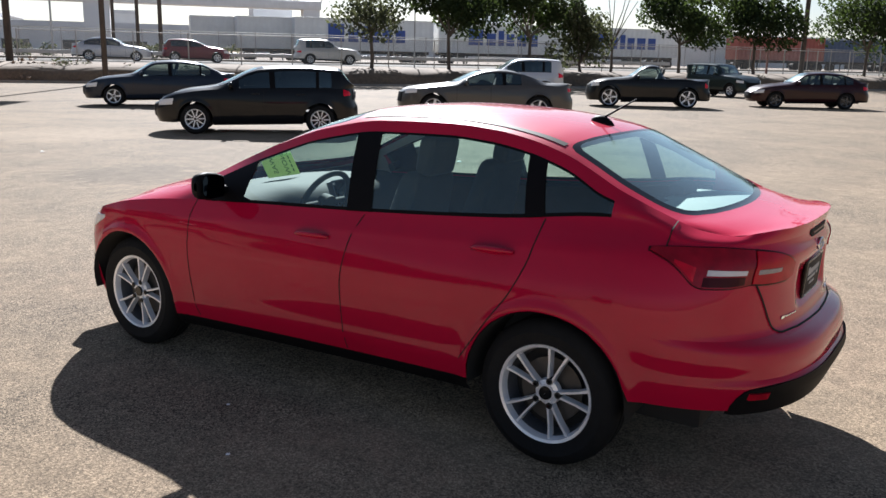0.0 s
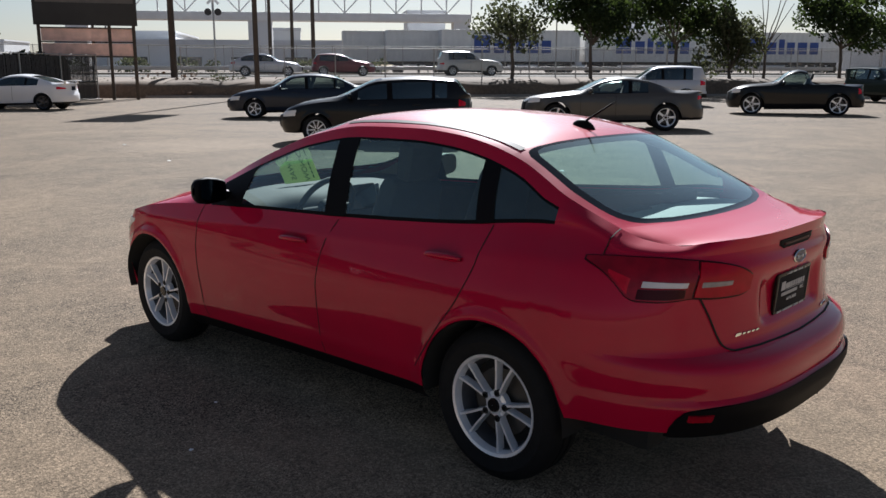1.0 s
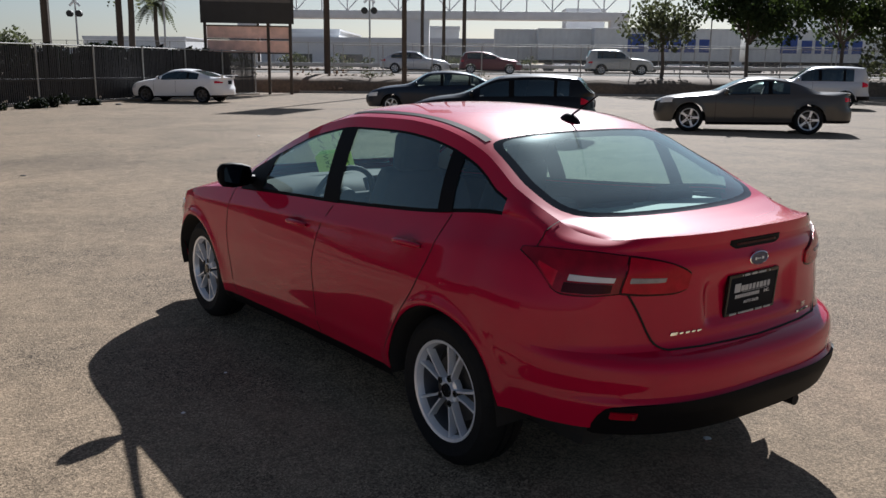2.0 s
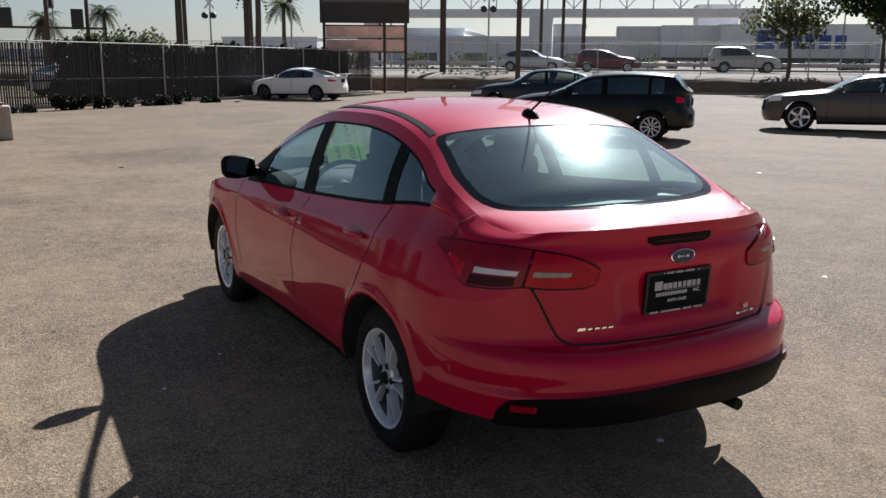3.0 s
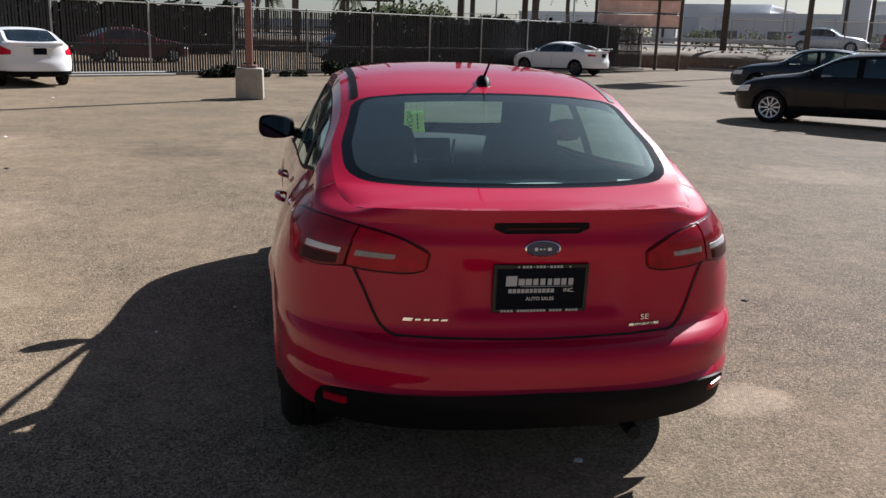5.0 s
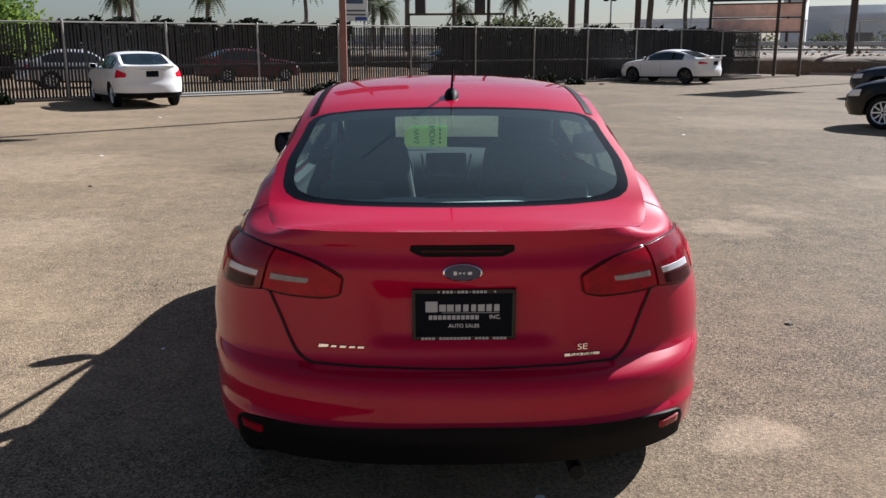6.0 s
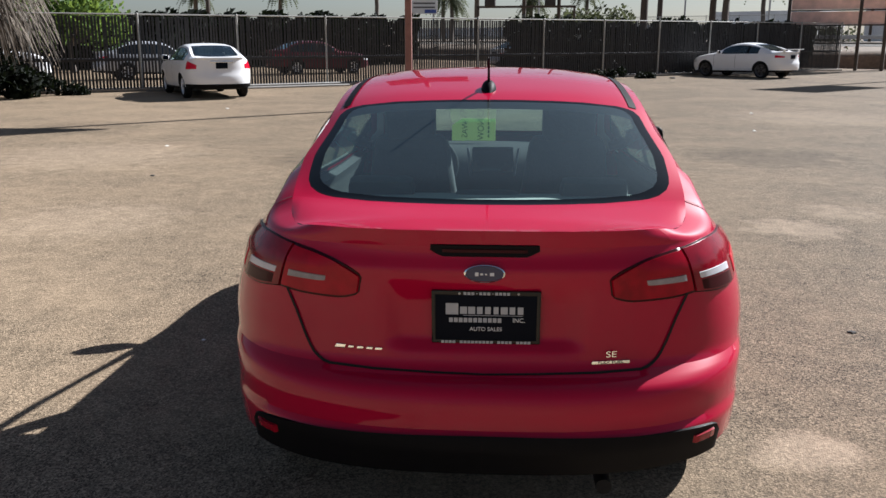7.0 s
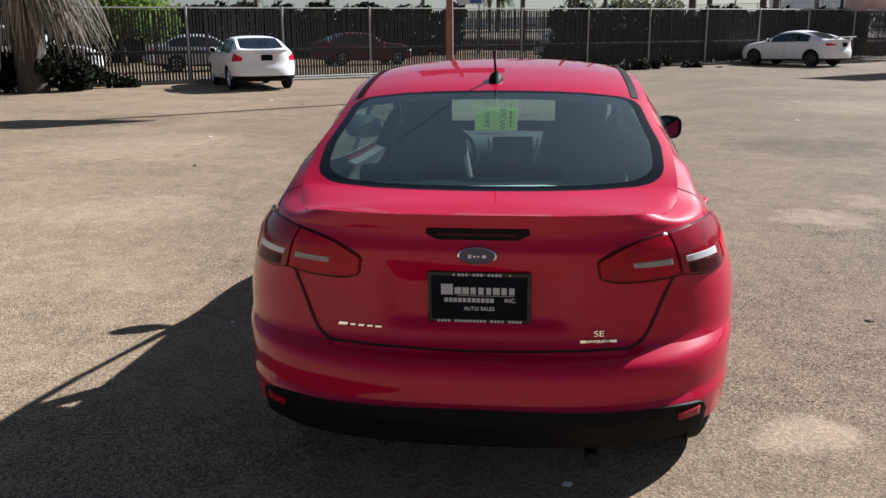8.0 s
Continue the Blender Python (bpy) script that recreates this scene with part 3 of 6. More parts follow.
def mirror_part(parent, x, y, z, paint, both=True):
    """Door mirrors: shell, glass and foot."""
    for side in ((-1, 1) if both else (-1,)):
        rows = []
        for i, (f, hh, d) in enumerate(((0, 0.02, 0.03), (0.03, 0.050, 0.062), (0.3, 0.066, 0.085), (0.6, 0.072, 0.088), (0.88, 0.064, 0.075), (0.97, 0.046, 0.052), (1.0, 0.02, 0.02))):
            cx = x + 0.21 * f
            row = []
            for k in range(14):
                an = 2 * math.pi * k / 14
                c, sn = math.cos(an), math.sin(an)
                yy = d * 0.8 * c * (1.0 if c > 0 else 0.30)
                row.append((side * cx, y + 0.02 + yy - 0.03 * f, z + 0.012 * f + hh * math.copysign(abs(sn) ** 0.62, sn)))
            rows.append(row)
        shell = sheet("mirror", rows, M[paint], parent, close=True, flip=side > 0, smooth=50)
        gl = [[(side * (x + 0.022 + 0.165 * f), y - 0.008 - 0.03 * f, z + 0.012 * f + hh * q) for q in (-1, 1)] for f, hh in ((0, 0.045), (0.1, 0.055), (0.7, 0.062), (0.92, 0.05), (1, 0.03))]
        sheet("mirror_glass", gl, M["chrome_dark"], shell, flip=side < 0)
        part("mirror_foot", tube_bm((side * (x - 0.09), y + 0.05, z - 0.05), (side * (x + 0.03), y + 0.03, z - 0.02), 0.03, 0.028, segs=8), M["black_trim"], shell)


def handle(parent, s, y, z, paint):
    """Pull handles on both sides, each over a cupped recess."""
    for side in (-1, 1):
        p = Vector(s.point("side", y, z))
        n = skin_normal(s, "side", y, z)
        rows = []
        for f in spread(-1, 1, 8):
            h = 0.014 * (1 - 0.5 * f * f)
            out = 0.030 * (1 - f ** 4) + 0.002
            c = p + Vector((0, f * 0.105, -f * 0.004)) + n * out
            rows.append([(side * -(c.x + dx * n.x * 0.012) * 1.0, c.y, c.z + dz * h) for dx, dz in ((-1, -0.7), (0.4, -1), (1, -0.4), (1, 0.5), (0.3, 1), (-1, 0.7))])
        bar = sheet("door_handle", rows, M[paint], parent, close=True, flip=side < 0, smooth=60)
        cup = []
        for f in spread(-1, 1, 8):
            w = 0.034 * math.sqrt(max(0.02, 1 - f * f))
            row = []
            for q in (-1, -0.5, 0, 0.5, 1):
                c = Vector(s.point("side", y + f * 0.062, z - 0.004 + w * q)) + n * 0.0016
                row.append((side * -c.x, c.y, c.z))
            cup.append(row)
        sheet("handle_recess", cup, M[paint], bar, flip=side > 0)


def seat(parent, x, y, z):
    b = merge(box_bm(0.50, 0.50, 0.16, 0.05, (x, y + 0.20, z + 0.08)))
    part("seat", b, M["cloth"], parent)
    bk = box_bm(0.50, 0.14, 0.60, 0.055, (0, 0, 0.30), 3)
    for v in bk.verts:
        up_ = min(1, max(0, (v.co.z - 0.22) / 0.38))
        v.co.x *= 1 - 0.34 * up_ ** 1.4
        v.co.y *= 1 - 0.25 * up_
    part("seat_back", moved(bk, pose(x, y - 0.06, z + 0.14, 16)), M["cloth"], parent)
    hr = box_bm(0.245, 0.10, 0.20, 0.045, (0, 0, 0.0), 3)
    part("headrest", moved(hr, pose(x, y - 0.27, z + 0.80, 12)), M["cloth"], parent)
    for dx in (-0.06, 0.06):
        part("headrest_post", tube_bm((x + dx, y - 0.24, z + 0.62), (x + dx, y - 0.265, z + 0.76), 0.006, segs=6), M["chrome"], parent)


def shoulder(st, i):
    """Stations of the rear wing, whose skin runs on from the side over the shoulder up to the roof's edge."""
    kind, a = st[i]
    return (kind == "tail" and a < 52) or (kind == "side" and a < 0.06)


def build_car(s, name, label, paint, m, bands, glass, wheels, glass_mat="glass_mid", group="", counts=(10, 10, 14, 14, 14), hero=False,
              tail_lamp=None, head_lamp=None, pillar=None, lamp="lamp_red", mirrors=None, handles=(), roof_rail=False, mask_lower=None, category="car",
              rear_plate=None, valance=None, roof_mat=None):
    """A whole car from its shape. glass: y range of the side windows."""
    car = thing(name, label, category, group, m)
    st = s.stations(0.05 if hero else 0.09, 1.5 if hero else 3.0)
    low = lower_rows(s, st, 46 if hero else 9)
    up = upper_rows(s, st, glass)
    top, span = top_rows(s, bands, counts)
    g0, g1 = glass[:2]

    def windowed(i):
        return st[i][0] == "side" and st[i + 1][0] == "side" and g0 <= st[i][1] and st[i + 1][1] <= g1
    if not hero:
        sheet("body", low, M[paint], car, both=True)
    sheet("pillar" if hero else "upper_body", up, M[paint], car, lambda i, j: (j == 5 or not windowed(i)) and not (hero and shoulder(st, i)), both=True)
    for side in (1, -1):
        rows = [[(p[0] * side, p[1], p[2]) for p in r] for r in up]
        sheet("window_seal", rows, M["black_trim"], car, lambda i, j: windowed(i) and j in (0, 4), flip=side < 0)
        sheet("side_window", rows, M[glass_mat], car, lambda i, j: windowed(i) and j in (1, 2, 3), flip=side < 0).visible_shadow = False
    # blacked pillars between the side windows
    for y0, y1, lean in (pillar or ()):
        for side in (1, -1):
            strip = []
            for f in spread(0, 1, 6):
                row = []
                for y in (y0, y1):
                    yy = y + lean * f
                    p, q = Vector(s.point("side", yy, s.belt(yy))), Vector(s.edge("side", yy))
                    w = p.lerp(q, f * (1 - window_inset(glass, "side", yy, (q - p).length) / max((q - p).length, 0.06)))
                    g = f * (1 - window_inset(glass, "side", yy, (q - p).length) / max((q - p).length, 0.06))
                    w.x -= 0.016 * 4 * g * (1 - g) * min(1, (q - p).length / 0.25) + 0.004
                    row.append((w.x * side, w.y, w.z))
                strip.append(row)
            sheet("window_pillar", strip, M["black_trim"], car, flip=side > 0)

    def wide(j):
        return 3 <= j <= len(COLS) - 5
    inner = range(4, len(COLS) - 5)
    rear0, rear1 = span.index(1), span.index(2)
    front0, front1 = span.index(3), span.index(4)
    sheet("boot_lid" if hero else "deck", top, M[paint], car, lambda i, j: span[i] == 0)
    sheet("roof", top, M[roof_mat or paint], car, lambda i, j: span[i] == 2 or (not hero and span[i] in (1, 3) and not wide(j)))
    sheet("bonnet", top, M[paint], car, lambda i, j: span[i] == 4)

    def frit(i, j, a, b):
        return not (j in inner and a + 1 <= i < b - 1)
    if hero:
        glazing(s, bands, 1, counts[1], paint, "glass_rear", car, "rear_window", 0.940, (7.0, 12.0), (0.06, 0.11, 0.06), "window_surround")
        glazing(s, bands, 3, counts[3], paint, glass_mat, car, "windscreen", 0.955, (9.0, 9.0), (0.04, 0.06, 0.08), "window_surround")
    else:
        for nm, a, b in (("rear_window", rear0, rear1), ("windscreen", front0, front1)):
            pane = sheet(nm, top, M[glass_mat], car, lambda i, j: a <= i < b and wide(j) and not frit(i, j, a, b))
            pane.visible_shadow = False
            sheet("window_band", top, M["frit"], pane, lambda i, j: a <= i < b and wide(j) and frit(i, j, a, b))
    # lining, floor, wheel wells
    sheet("headlining", [[(p[0] * 0.95, p[1], p[2] - 0.035) for p in r] for r in top], M["lining"], car, lambda i, j: span[i] == 2, flip=True)
    if hero:
        sheet("pillar_lining", [[(p[0] * 0.955, p[1], p[2] - 0.006) for p in r] for r in up], M["lining"], car, lambda i, j: st[i][0] == "side" and st[i][1] > -0.45 and (j == 5 or not windowed(i)), both=True, flip=True)
    door_in = [[(p[0] * (0.99 if k > len(r) - 3 else 0.93), p[1], p[2] - 0.006) for k, p in enumerate(r)] for r in low]
    for side in (1, -1):
        rows = [[(p[0] * side, p[1], p[2]) for p in r] for r in door_in]
        sheet("door_lining", rows, M["plastic"], car, lambda i, j: st[i][0] == "side" and -0.35 < st[i][1] < s.base - 0.4, flip=side > 0)
    part("underbody", box_bm(1.24, s.base + 1.3, 0.20, 0.03, (0, s.base / 2 + 0.05, s.wheel_z + 0.02)), M["dark"], car)
    part("cabin_floor", box_bm(1.30, max(1.2, bands[4][1] - bands[1][0] - 0.3), 0.06, 0.0, (0, (bands[4][1] + bands[1][0]) / 2, s.wheel_z + 0.14)), M["dark"], car)
    for h in (0.0, s.base):
        arch = []
        for a in spread(-4, 184, 20):
            y, z = h + (s.arch - 0.003) * math.cos(radians(a)), s.wheel_z + (s.arch - 0.003) * math.sin(radians(a))
            x = s.half(min(max(y, s.yc), s.yf), max(z, 0.3))
            x += s.press(y, max(z, 0.3))
            arch.append([(-x + 0.001, y, z), (-x + 0.05, y, z), (-0.60, y, z)])
        for side in (1, -1):
            sheet("wheel_well", [[(p[0] * side, p[1], p[2]) for p in r] for r in arch], M["dark"], car)
    r, rim, style, track, alloy, width = wheels
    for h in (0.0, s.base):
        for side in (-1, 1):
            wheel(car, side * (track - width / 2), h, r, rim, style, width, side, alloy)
    skirt = []
    for kind, a in st:
        if kind == "side" and s.arch < a < s.base - s.arch:
            p = s.point(kind, a, s.low(a))
            skirt.append([(p[0] * 0.94, a, s.sill(a) - 0.07), (p[0] * 0.985, a, s.sill(a) - 0.03), (p[0] * 0.993, a, p[2] + 0.004)])
    for side in (1, -1):
        sheet("sill_trim", [[(p[0] * side, p[1], p[2]) for p in r] for r in skirt], M["black_trim"], car, flip=side < 0)
    if tail_lamp:
        patch(s, "tail_lamp", "tail", *tail_lamp, M[lamp], car, lift=0.008)
    if head_lamp:
        patch(s, "headlamp", "nose", *head_lamp, M["lamp_clear"], car, lift=0.006)
    if valance:
        patch(s, "rear_valance", "tail", spread(4, 90, 18), lambda a: s.sill(-0.5) - 0.02, lambda a: valance, M["black_trim"], car, lift=0.008)
    if mirrors:
        mirror_part(car, *mirrors)
    for y, z in handles:
        handle(car, s, y, z, paint)
    if rear_plate:
        y = s.tail(rear_plate)
        part("number_plate", box_bm(0.31, 0.012, 0.155, 0.004, (0, y - 0.012, rear_plate)), M["plate"], car)
    return car, st, low, up, top, span


M["chrome_dark"] = plain("mirror_glass", (0.05, 0.055, 0.07), 0.03, 1.0)
M["lamp_clear"] = plain("clear_headlamp", (0.55, 0.56, 0.58), 0.12, coat=1.0)

# ---------------------------------------------------------------- the red saloon
saloon = Shape(
    base=2.648, arch=0.368, yc=-0.2, yf=2.80,
    wide=((-0.2, 0.856), (0.0, 0.872), (0.6, 0.866), (1.2, 0.864), (1.9, 0.872), (2.65, 0.880), (2.8, 0.866)),
    prof=((0.2, 0.93), (0.30, 0.955), (0.42, 0.978), (0.55, 0.992), (0.68, 1.0), (0.78, 0.990), (0.88, 0.952), (0.98, 0.890), (1.06, 0.850), (1.12, 0.815)),
    prof_tail=((0.2, 0.955), (0.30, 0.972), (0.42, 0.984), (0.55, 0.990), (0.66, 0.998), (0.72, 1.0), (0.80, 0.990), (0.90, 0.955), (0.96, 0.922), (1.0, 0.885), (1.05, 0.838), (1.12, 0.795)),
    tail=((0.27, -0.88), (0.34, -0.925), (0.42, -0.960), (0.470, -0.980), (0.490, -0.984), (0.512, -0.962), (0.53, -0.962), (0.57, -0.966), (0.61, -0.958), (0.638, -0.935), (0.655, -0.885), (0.68, -0.866), (0.74, -0.858), (0.82, -0.854), (0.90, -0.858), (0.95, -0.866), (0.985, -0.852), (1.01, -0.848), (1.03, -0.852), (1.07, -0.86)),
    nose=((0.22, 3.24), (0.35, 3.34), (0.5, 3.37), (0.60, 3.35), (0.70, 3.28), (0.80, 3.13), (0.88, 3.0)),
    belt=((-0.86, 1.02), (-0.70, 1.008), (-0.5, 1.014), (-0.40, 1.062), (-0.30, 1.080), (-0.16, 1.076), (0.27, 1.028), (1.04, 0.972), (1.8, 0.935), (2.3, 0.905), (2.65, 0.862), (2.9, 0.800), (3.15, 0.730), (3.45, 0.66)),
    sill=((-1.0, 0.39), (-0.5, 0.39), (0.4, 0.315), (1.0, 0.30), (2.2, 0.265), (3.0, 0.22), (3.5, 0.20)),
    edge_x=((-0.2, 0.642), (0.05, 0.594), (0.5, 0.583), (1.0, 0.588), (1.5, 0.612), (1.9, 0.655), (2.3, 0.70), (2.6, 0.70), (2.8, 0.665)),
    edge_z=((-0.86, 1.068), (-0.75, 1.056), (-0.66, 1.040), (-0.55, 1.052), (-0.4, 1.104), (-0.2, 1.185), (-0.08, 1.240), (0.06, 1.300), (0.24, 1.352), (0.43, 1.382), (0.64, 1.395), (1.02, 1.388), (1.37, 1.332), (1.68, 1.230), (1.9, 1.138), (2.1, 1.045), (2.3, 0.968), (2.6, 0.905), (2.85, 0.838), (3.05, 0.775), (3.18, 0.73), (3.28, 0.70)),
    top=((-0.86, 1.070), (-0.80, 1.074), (-0.70, 1.074), (-0.62, 1.076), (-0.55, 1.085), (-0.45, 1.142), (-0.2, 1.265), (0.02, 1.365), (0.06, 1.378), (0.2, 1.405), (0.5, 1.442), (0.9, 1.457), (1.25, 1.435), (1.53, 1.368), (1.86, 1.252), (2.13, 1.130), (2.38, 1.005), (2.46, 0.992), (2.7, 0.955), (3.0, 0.872), (3.18, 0.785), (3.28, 0.70)),
    tail_edge=-0.86, nose_edge=3.28, e_rear=3.2, n_rear=2.8, crease=0.925, recess=(0.285, 0.710, 0.930, 0.024), wheel_z=0.32)
HERO_BANDS = [(-0.86, -0.5425), (-0.56, -0.445), (0.03, 0.10), (1.28, 1.16), (2.40, 2.12), (3.28, 3.03)]
red_car, st, low, up, top, span = build_car(
    saloon, "saloon_car", "glossy red four-door saloon car on worn asphalt", "red", Matrix(), HERO_BANDS, (-0.37, 2.0, 0.40),
    (0.32, 0.216, (5, 0.225, 0.0145), 0.838, "alloy", 0.215), glass_mat="glass", hero=True, counts=(10, 14, 22, 18, 18),
    pillar=((0.955, 1.10, 0.05), (0.075, 0.165, 0.05), (1.78, 2.04, -0.02)), mirrors=(0.795, 1.90, 1.015, "black_trim"), handles=((1.27, 0.838), (0.27, 0.900)))


rear_door_edge = curve((0.30, 0.47), (0.38, 0.42), (0.59, 0.27), (0.76, 0.15), (0.91, 0.09), (1.06, 0.07))


A_LID = math.degrees(math.acos((0.575 / saloon.half(saloon.yc, 0.85)) ** (saloon.n_rear / 2)))


def panel_of(i, j):
    kind, a = st[i]
    z = (low[i][j][2] + low[i + 1][j + 1][2]) / 2
    if kind == "tail":
        if z < 0.655:
            return "rear_bumper"
        return "boot_panel" if a > A_LID else "rear_wing"
    if kind == "nose":
        return "front_bumper"
    if a < -0.34 and z < 0.655:
        return "rear_bumper"
    if a >= 2.12:
        return "front_wing"
    if a >= 1.04:
        return "front_door"
    return "rear_door" if a > rear_door_edge(z) else "rear_wing"


g0, n_low = -0.37, len(low[0]) - 1


def on_wing(i, j):
    if j < n_low:
        return panel_of(i, j) == "rear_wing"
    glazed = st[i][0] == "side" and st[i + 1][0] == "side" and g0 <= st[i][1]
    return shoulder(st, i) and (j - n_low == 5 or not glazed)


for side in (1, -1):
    rows = [[(p[0] * side, p[1], p[2]) for p in r] for r in low]
    tall = [[(p[0] * side, p[1], p[2]) for p in r + u[1:]] for r, u in zip(low, up)]
    sheet("rear_wing", tall, M["red"], red_car, on_wing, flip=side < 0, smooth=70)
    for nm in ("front_wing", "front_door", "rear_door"):
        sheet(nm, rows, M["red"], red_car, lambda i, j: panel_of(i, j) == nm, flip=side < 0)
for nm in ("rear_bumper", "boot_panel", "front_bumper"):
    sheet(nm, low, M["red"], red_car, lambda i, j: panel_of(i, j) == nm, both=True)


def around(x, z, s=saloon):
    """Degrees round the tail corner at which the skin at height z has this x."""
    return math.degrees(math.acos(min(1, (abs(x) / s.half(s.yc, z)) ** (s.n_rear / 2))))


def both_ribbons(name, pts, material, parent, **k):
    for side in (1, -1):
        ribbon(name, [(Vector((p.x * side, p.y, p.z)), Vector((n.x * side, n.y, n.z))) for p, n in pts], material, parent, both=False, **k)


# shut lines
M["gap"] = plain("dark_panel_gap", (0.006, 0.003, 0.003), 0.9)
door_front = curve((0.28, 2.09), (0.35, 2.115), (0.62, 2.135), (0.84, 2.125), (0.93, 2.10))
door_mid = curve((0.30, 1.055), (0.45, 1.075), (0.60, 1.08), (0.83, 1.045), (0.965, 0.99))
both_ribbons("shut_line", skin_path(saloon, [("side", door_front(z), z) for z in spread(0.285, 0.925, 14)]), M["gap"], red_car, width=0.006)
both_ribbons("shut_line", skin_path(saloon, [("side", door_mid(z), z) for z in spread(0.305, 0.962, 14)]), M["gap"], red_car, width=0.006)
both_ribbons("shut_line", skin_path(saloon, [("side", rear_door_edge(z), z) for z in spread(0.37, 1.045, 18)]), M["gap"], red_car, width=0.006)
lid = curve((0.652, 0.0), (0.654, 0.40), (0.659, 0.452), (0.672, 0.487), (0.70, 0.512), (0.80, 0.556), (0.87, 0.590))
both_ribbons("boot_line", skin_path(saloon, [("tail", around(lid(z), z), z) for z in (0.652, 0.6522, 0.6526, 0.6532, 0.654, 0.656, 0.659, 0.664, 0.672, 0.684, 0.70, 0.73, 0.76, 0.80, 0.84, 0.87)]), M["gap"], red_car, width=0.0085, lift=0.004)
LID_A = 15.0
edge_line = []
foot, head = Vector(saloon.point("tail", LID_A, saloon.z_belt("tail", LID_A))), Vector(saloon.edge("tail", LID_A))
for f in spread(1, 0, 6):
    w = head.lerp(foot, 1 - f)
    w.x -= 0.022 * 4 * f * (1 - f) * min(1, (head - foot).length / 0.10) * math.cos(radians(LID_A))
    edge_line.append((w, Vector((-0.8, -0.1, 0.6)).normalized()))
edge_line += skin_path(saloon, [("tail", LID_A, z) for z in spread(saloon.z_belt("tail", LID_A) - 0.01, 0.99, 3)])
both_ribbons("boot_line", edge_line, M["gap"], red_car, width=0.005, lift=0.003)

# tail lamps: a dark bezel, an outer lamp on the wing, an inner lamp on the lid, pale strips across both
A_CUT, A_TIP = around(0.598, 0.92), around(0.342, 0.90)
A_RUN = A_TIP - A_CUT
low_out = curve((9, 0.985), (16, 0.950), (22, 0.905), (26, 0.868), (30, 0.856), (38, 0.855), (A_CUT, 0.866))
high_out = curve((9, 0.994), (20, 1.004), (34, 1.006), (A_CUT, 0.996))
low_in = curve((A_CUT, 0.866), (A_CUT + 0.4 * A_RUN, 0.858), (A_CUT + 0.75 * A_RUN, 0.857), (A_CUT + 0.90 * A_RUN, 0.866), (A_CUT + 0.97 * A_RUN, 0.880), (A_TIP, 0.896))
high_in = curve((A_CUT, 0.996), (A_CUT + 0.3 * A_RUN, 0.987), (A_CUT + 0.6 * A_RUN, 0.971), (A_CUT + 0.82 * A_RUN, 0.950), (A_CUT + 0.94 * A_RUN, 0.930), (A_TIP, 0.906))
patch(saloon, "lamp_bezel", "tail", spread(8.5, A_CUT + 1.2, 20), lambda a: low_out(a) - 0.0005, lambda a: high_out(a) + 0.0005, M["lamp_dark"], red_car, lift=0.003)
patch(saloon, "lamp_bezel", "tail", spread(A_CUT - 1.2, A_TIP, 14), lambda a: low_in(a) - 0.001, lambda a: high_in(a) + 0.001, M["lamp_dark"], red_car, lift=0.003)
outer_lamp = patch(saloon, "outer_tail_lamp", "tail", [10.0, 10.6] + spread(12, A_CUT - 1.4, 18) + [A_CUT - 0.5, A_CUT - 0.35], lambda a: low_out(a) + 0.004, lambda a: high_out(a) - 0.004, M["lamp_deep"], red_car, lift=0.008, label="dark red outer tail lamp")
inner_lamp = patch(saloon, "inner_tail_lamp", "tail", [A_CUT + 0.35, A_CUT + 0.5] + spread(A_CUT + 1.8, A_TIP - 2.2, 12) + [A_TIP - 1.6, A_TIP - 1.2], lambda a: low_in(a) + 0.007, lambda a: high_in(a) - 0.006, M["lamp_mid"], red_car, lift=0.008, label="bright red inner tail lamp")
# Brighter red patch paints the sunlit glow in the unlit outer lens.
patch(saloon, "painted_lamp_glow", "tail", spread(17, 27, 8), lambda a: low_out(a) + 0.012, lambda a: 0.962 - (a - 17) * 0.0032, M["lamp_red"], red_car, lift=0.0095, rows=2)
patch(saloon, "lamp_strip", "tail", spread(28.5, A_CUT - 1.2, 9), lambda a: 0.906, lambda a: 0.927 - 0.004 * (a - 28.5) / (A_CUT - 29.7), M["lamp_white"], red_car, lift=0.011, rows=2, label="clear white lamp strip")
A_END = around(0.445, 0.91)
patch(saloon, "lamp_strip", "tail", spread(A_CUT + 0.9, A_END, 9), lambda a: 0.905 + 0.006 * max(0, (a - A_END + 2) / 2), lambda a: 0.924 - 0.003 * (a - A_CUT) / (A_END - A_CUT), M["lamp_grey"], red_car, lift=0.0108, rows=2, label="ribbed grey lamp strip")
patch(saloon, "lamp_band", "tail", spread(27, A_CUT - 1.0, 8), lambda a: low_out(a) + 0.009, lambda a: 0.899, M["lamp_dark"], red_car, lift=0.0105, rows=2)
# third brake lamp, boot lip
patch(saloon, "brake_lamp_slot", "tail", spread(around(0.165, 1.0), 90, 8), lambda a: 1.010 - 0.020 * min(1, (a - around(0.165, 1.0)) / 2.5) + 0.002, lambda a: 1.025, M["slot_black"], red_car, lift=0.004, rows=3)
patch(saloon, "brake_lamp", "tail", spread(around(0.13, 1.0), 90, 8), lambda a: 1.003, lambda a: 1.013, M["lamp_dark"], red_car, lift=0.007, rows=2)
# lower valance and reflectors
patch(saloon, "rear_valance", "tail", spread(around(0.722, 0.47), 90, 26), lambda a: 0.375, curve((around(0.722, 0.47), 0.39), (around(0.722, 0.47) + 3.5, 0.468), (44, 0.482), (56, 0.492), (90, 0.500)), M["black_trim"], red_car, lift=0.007)
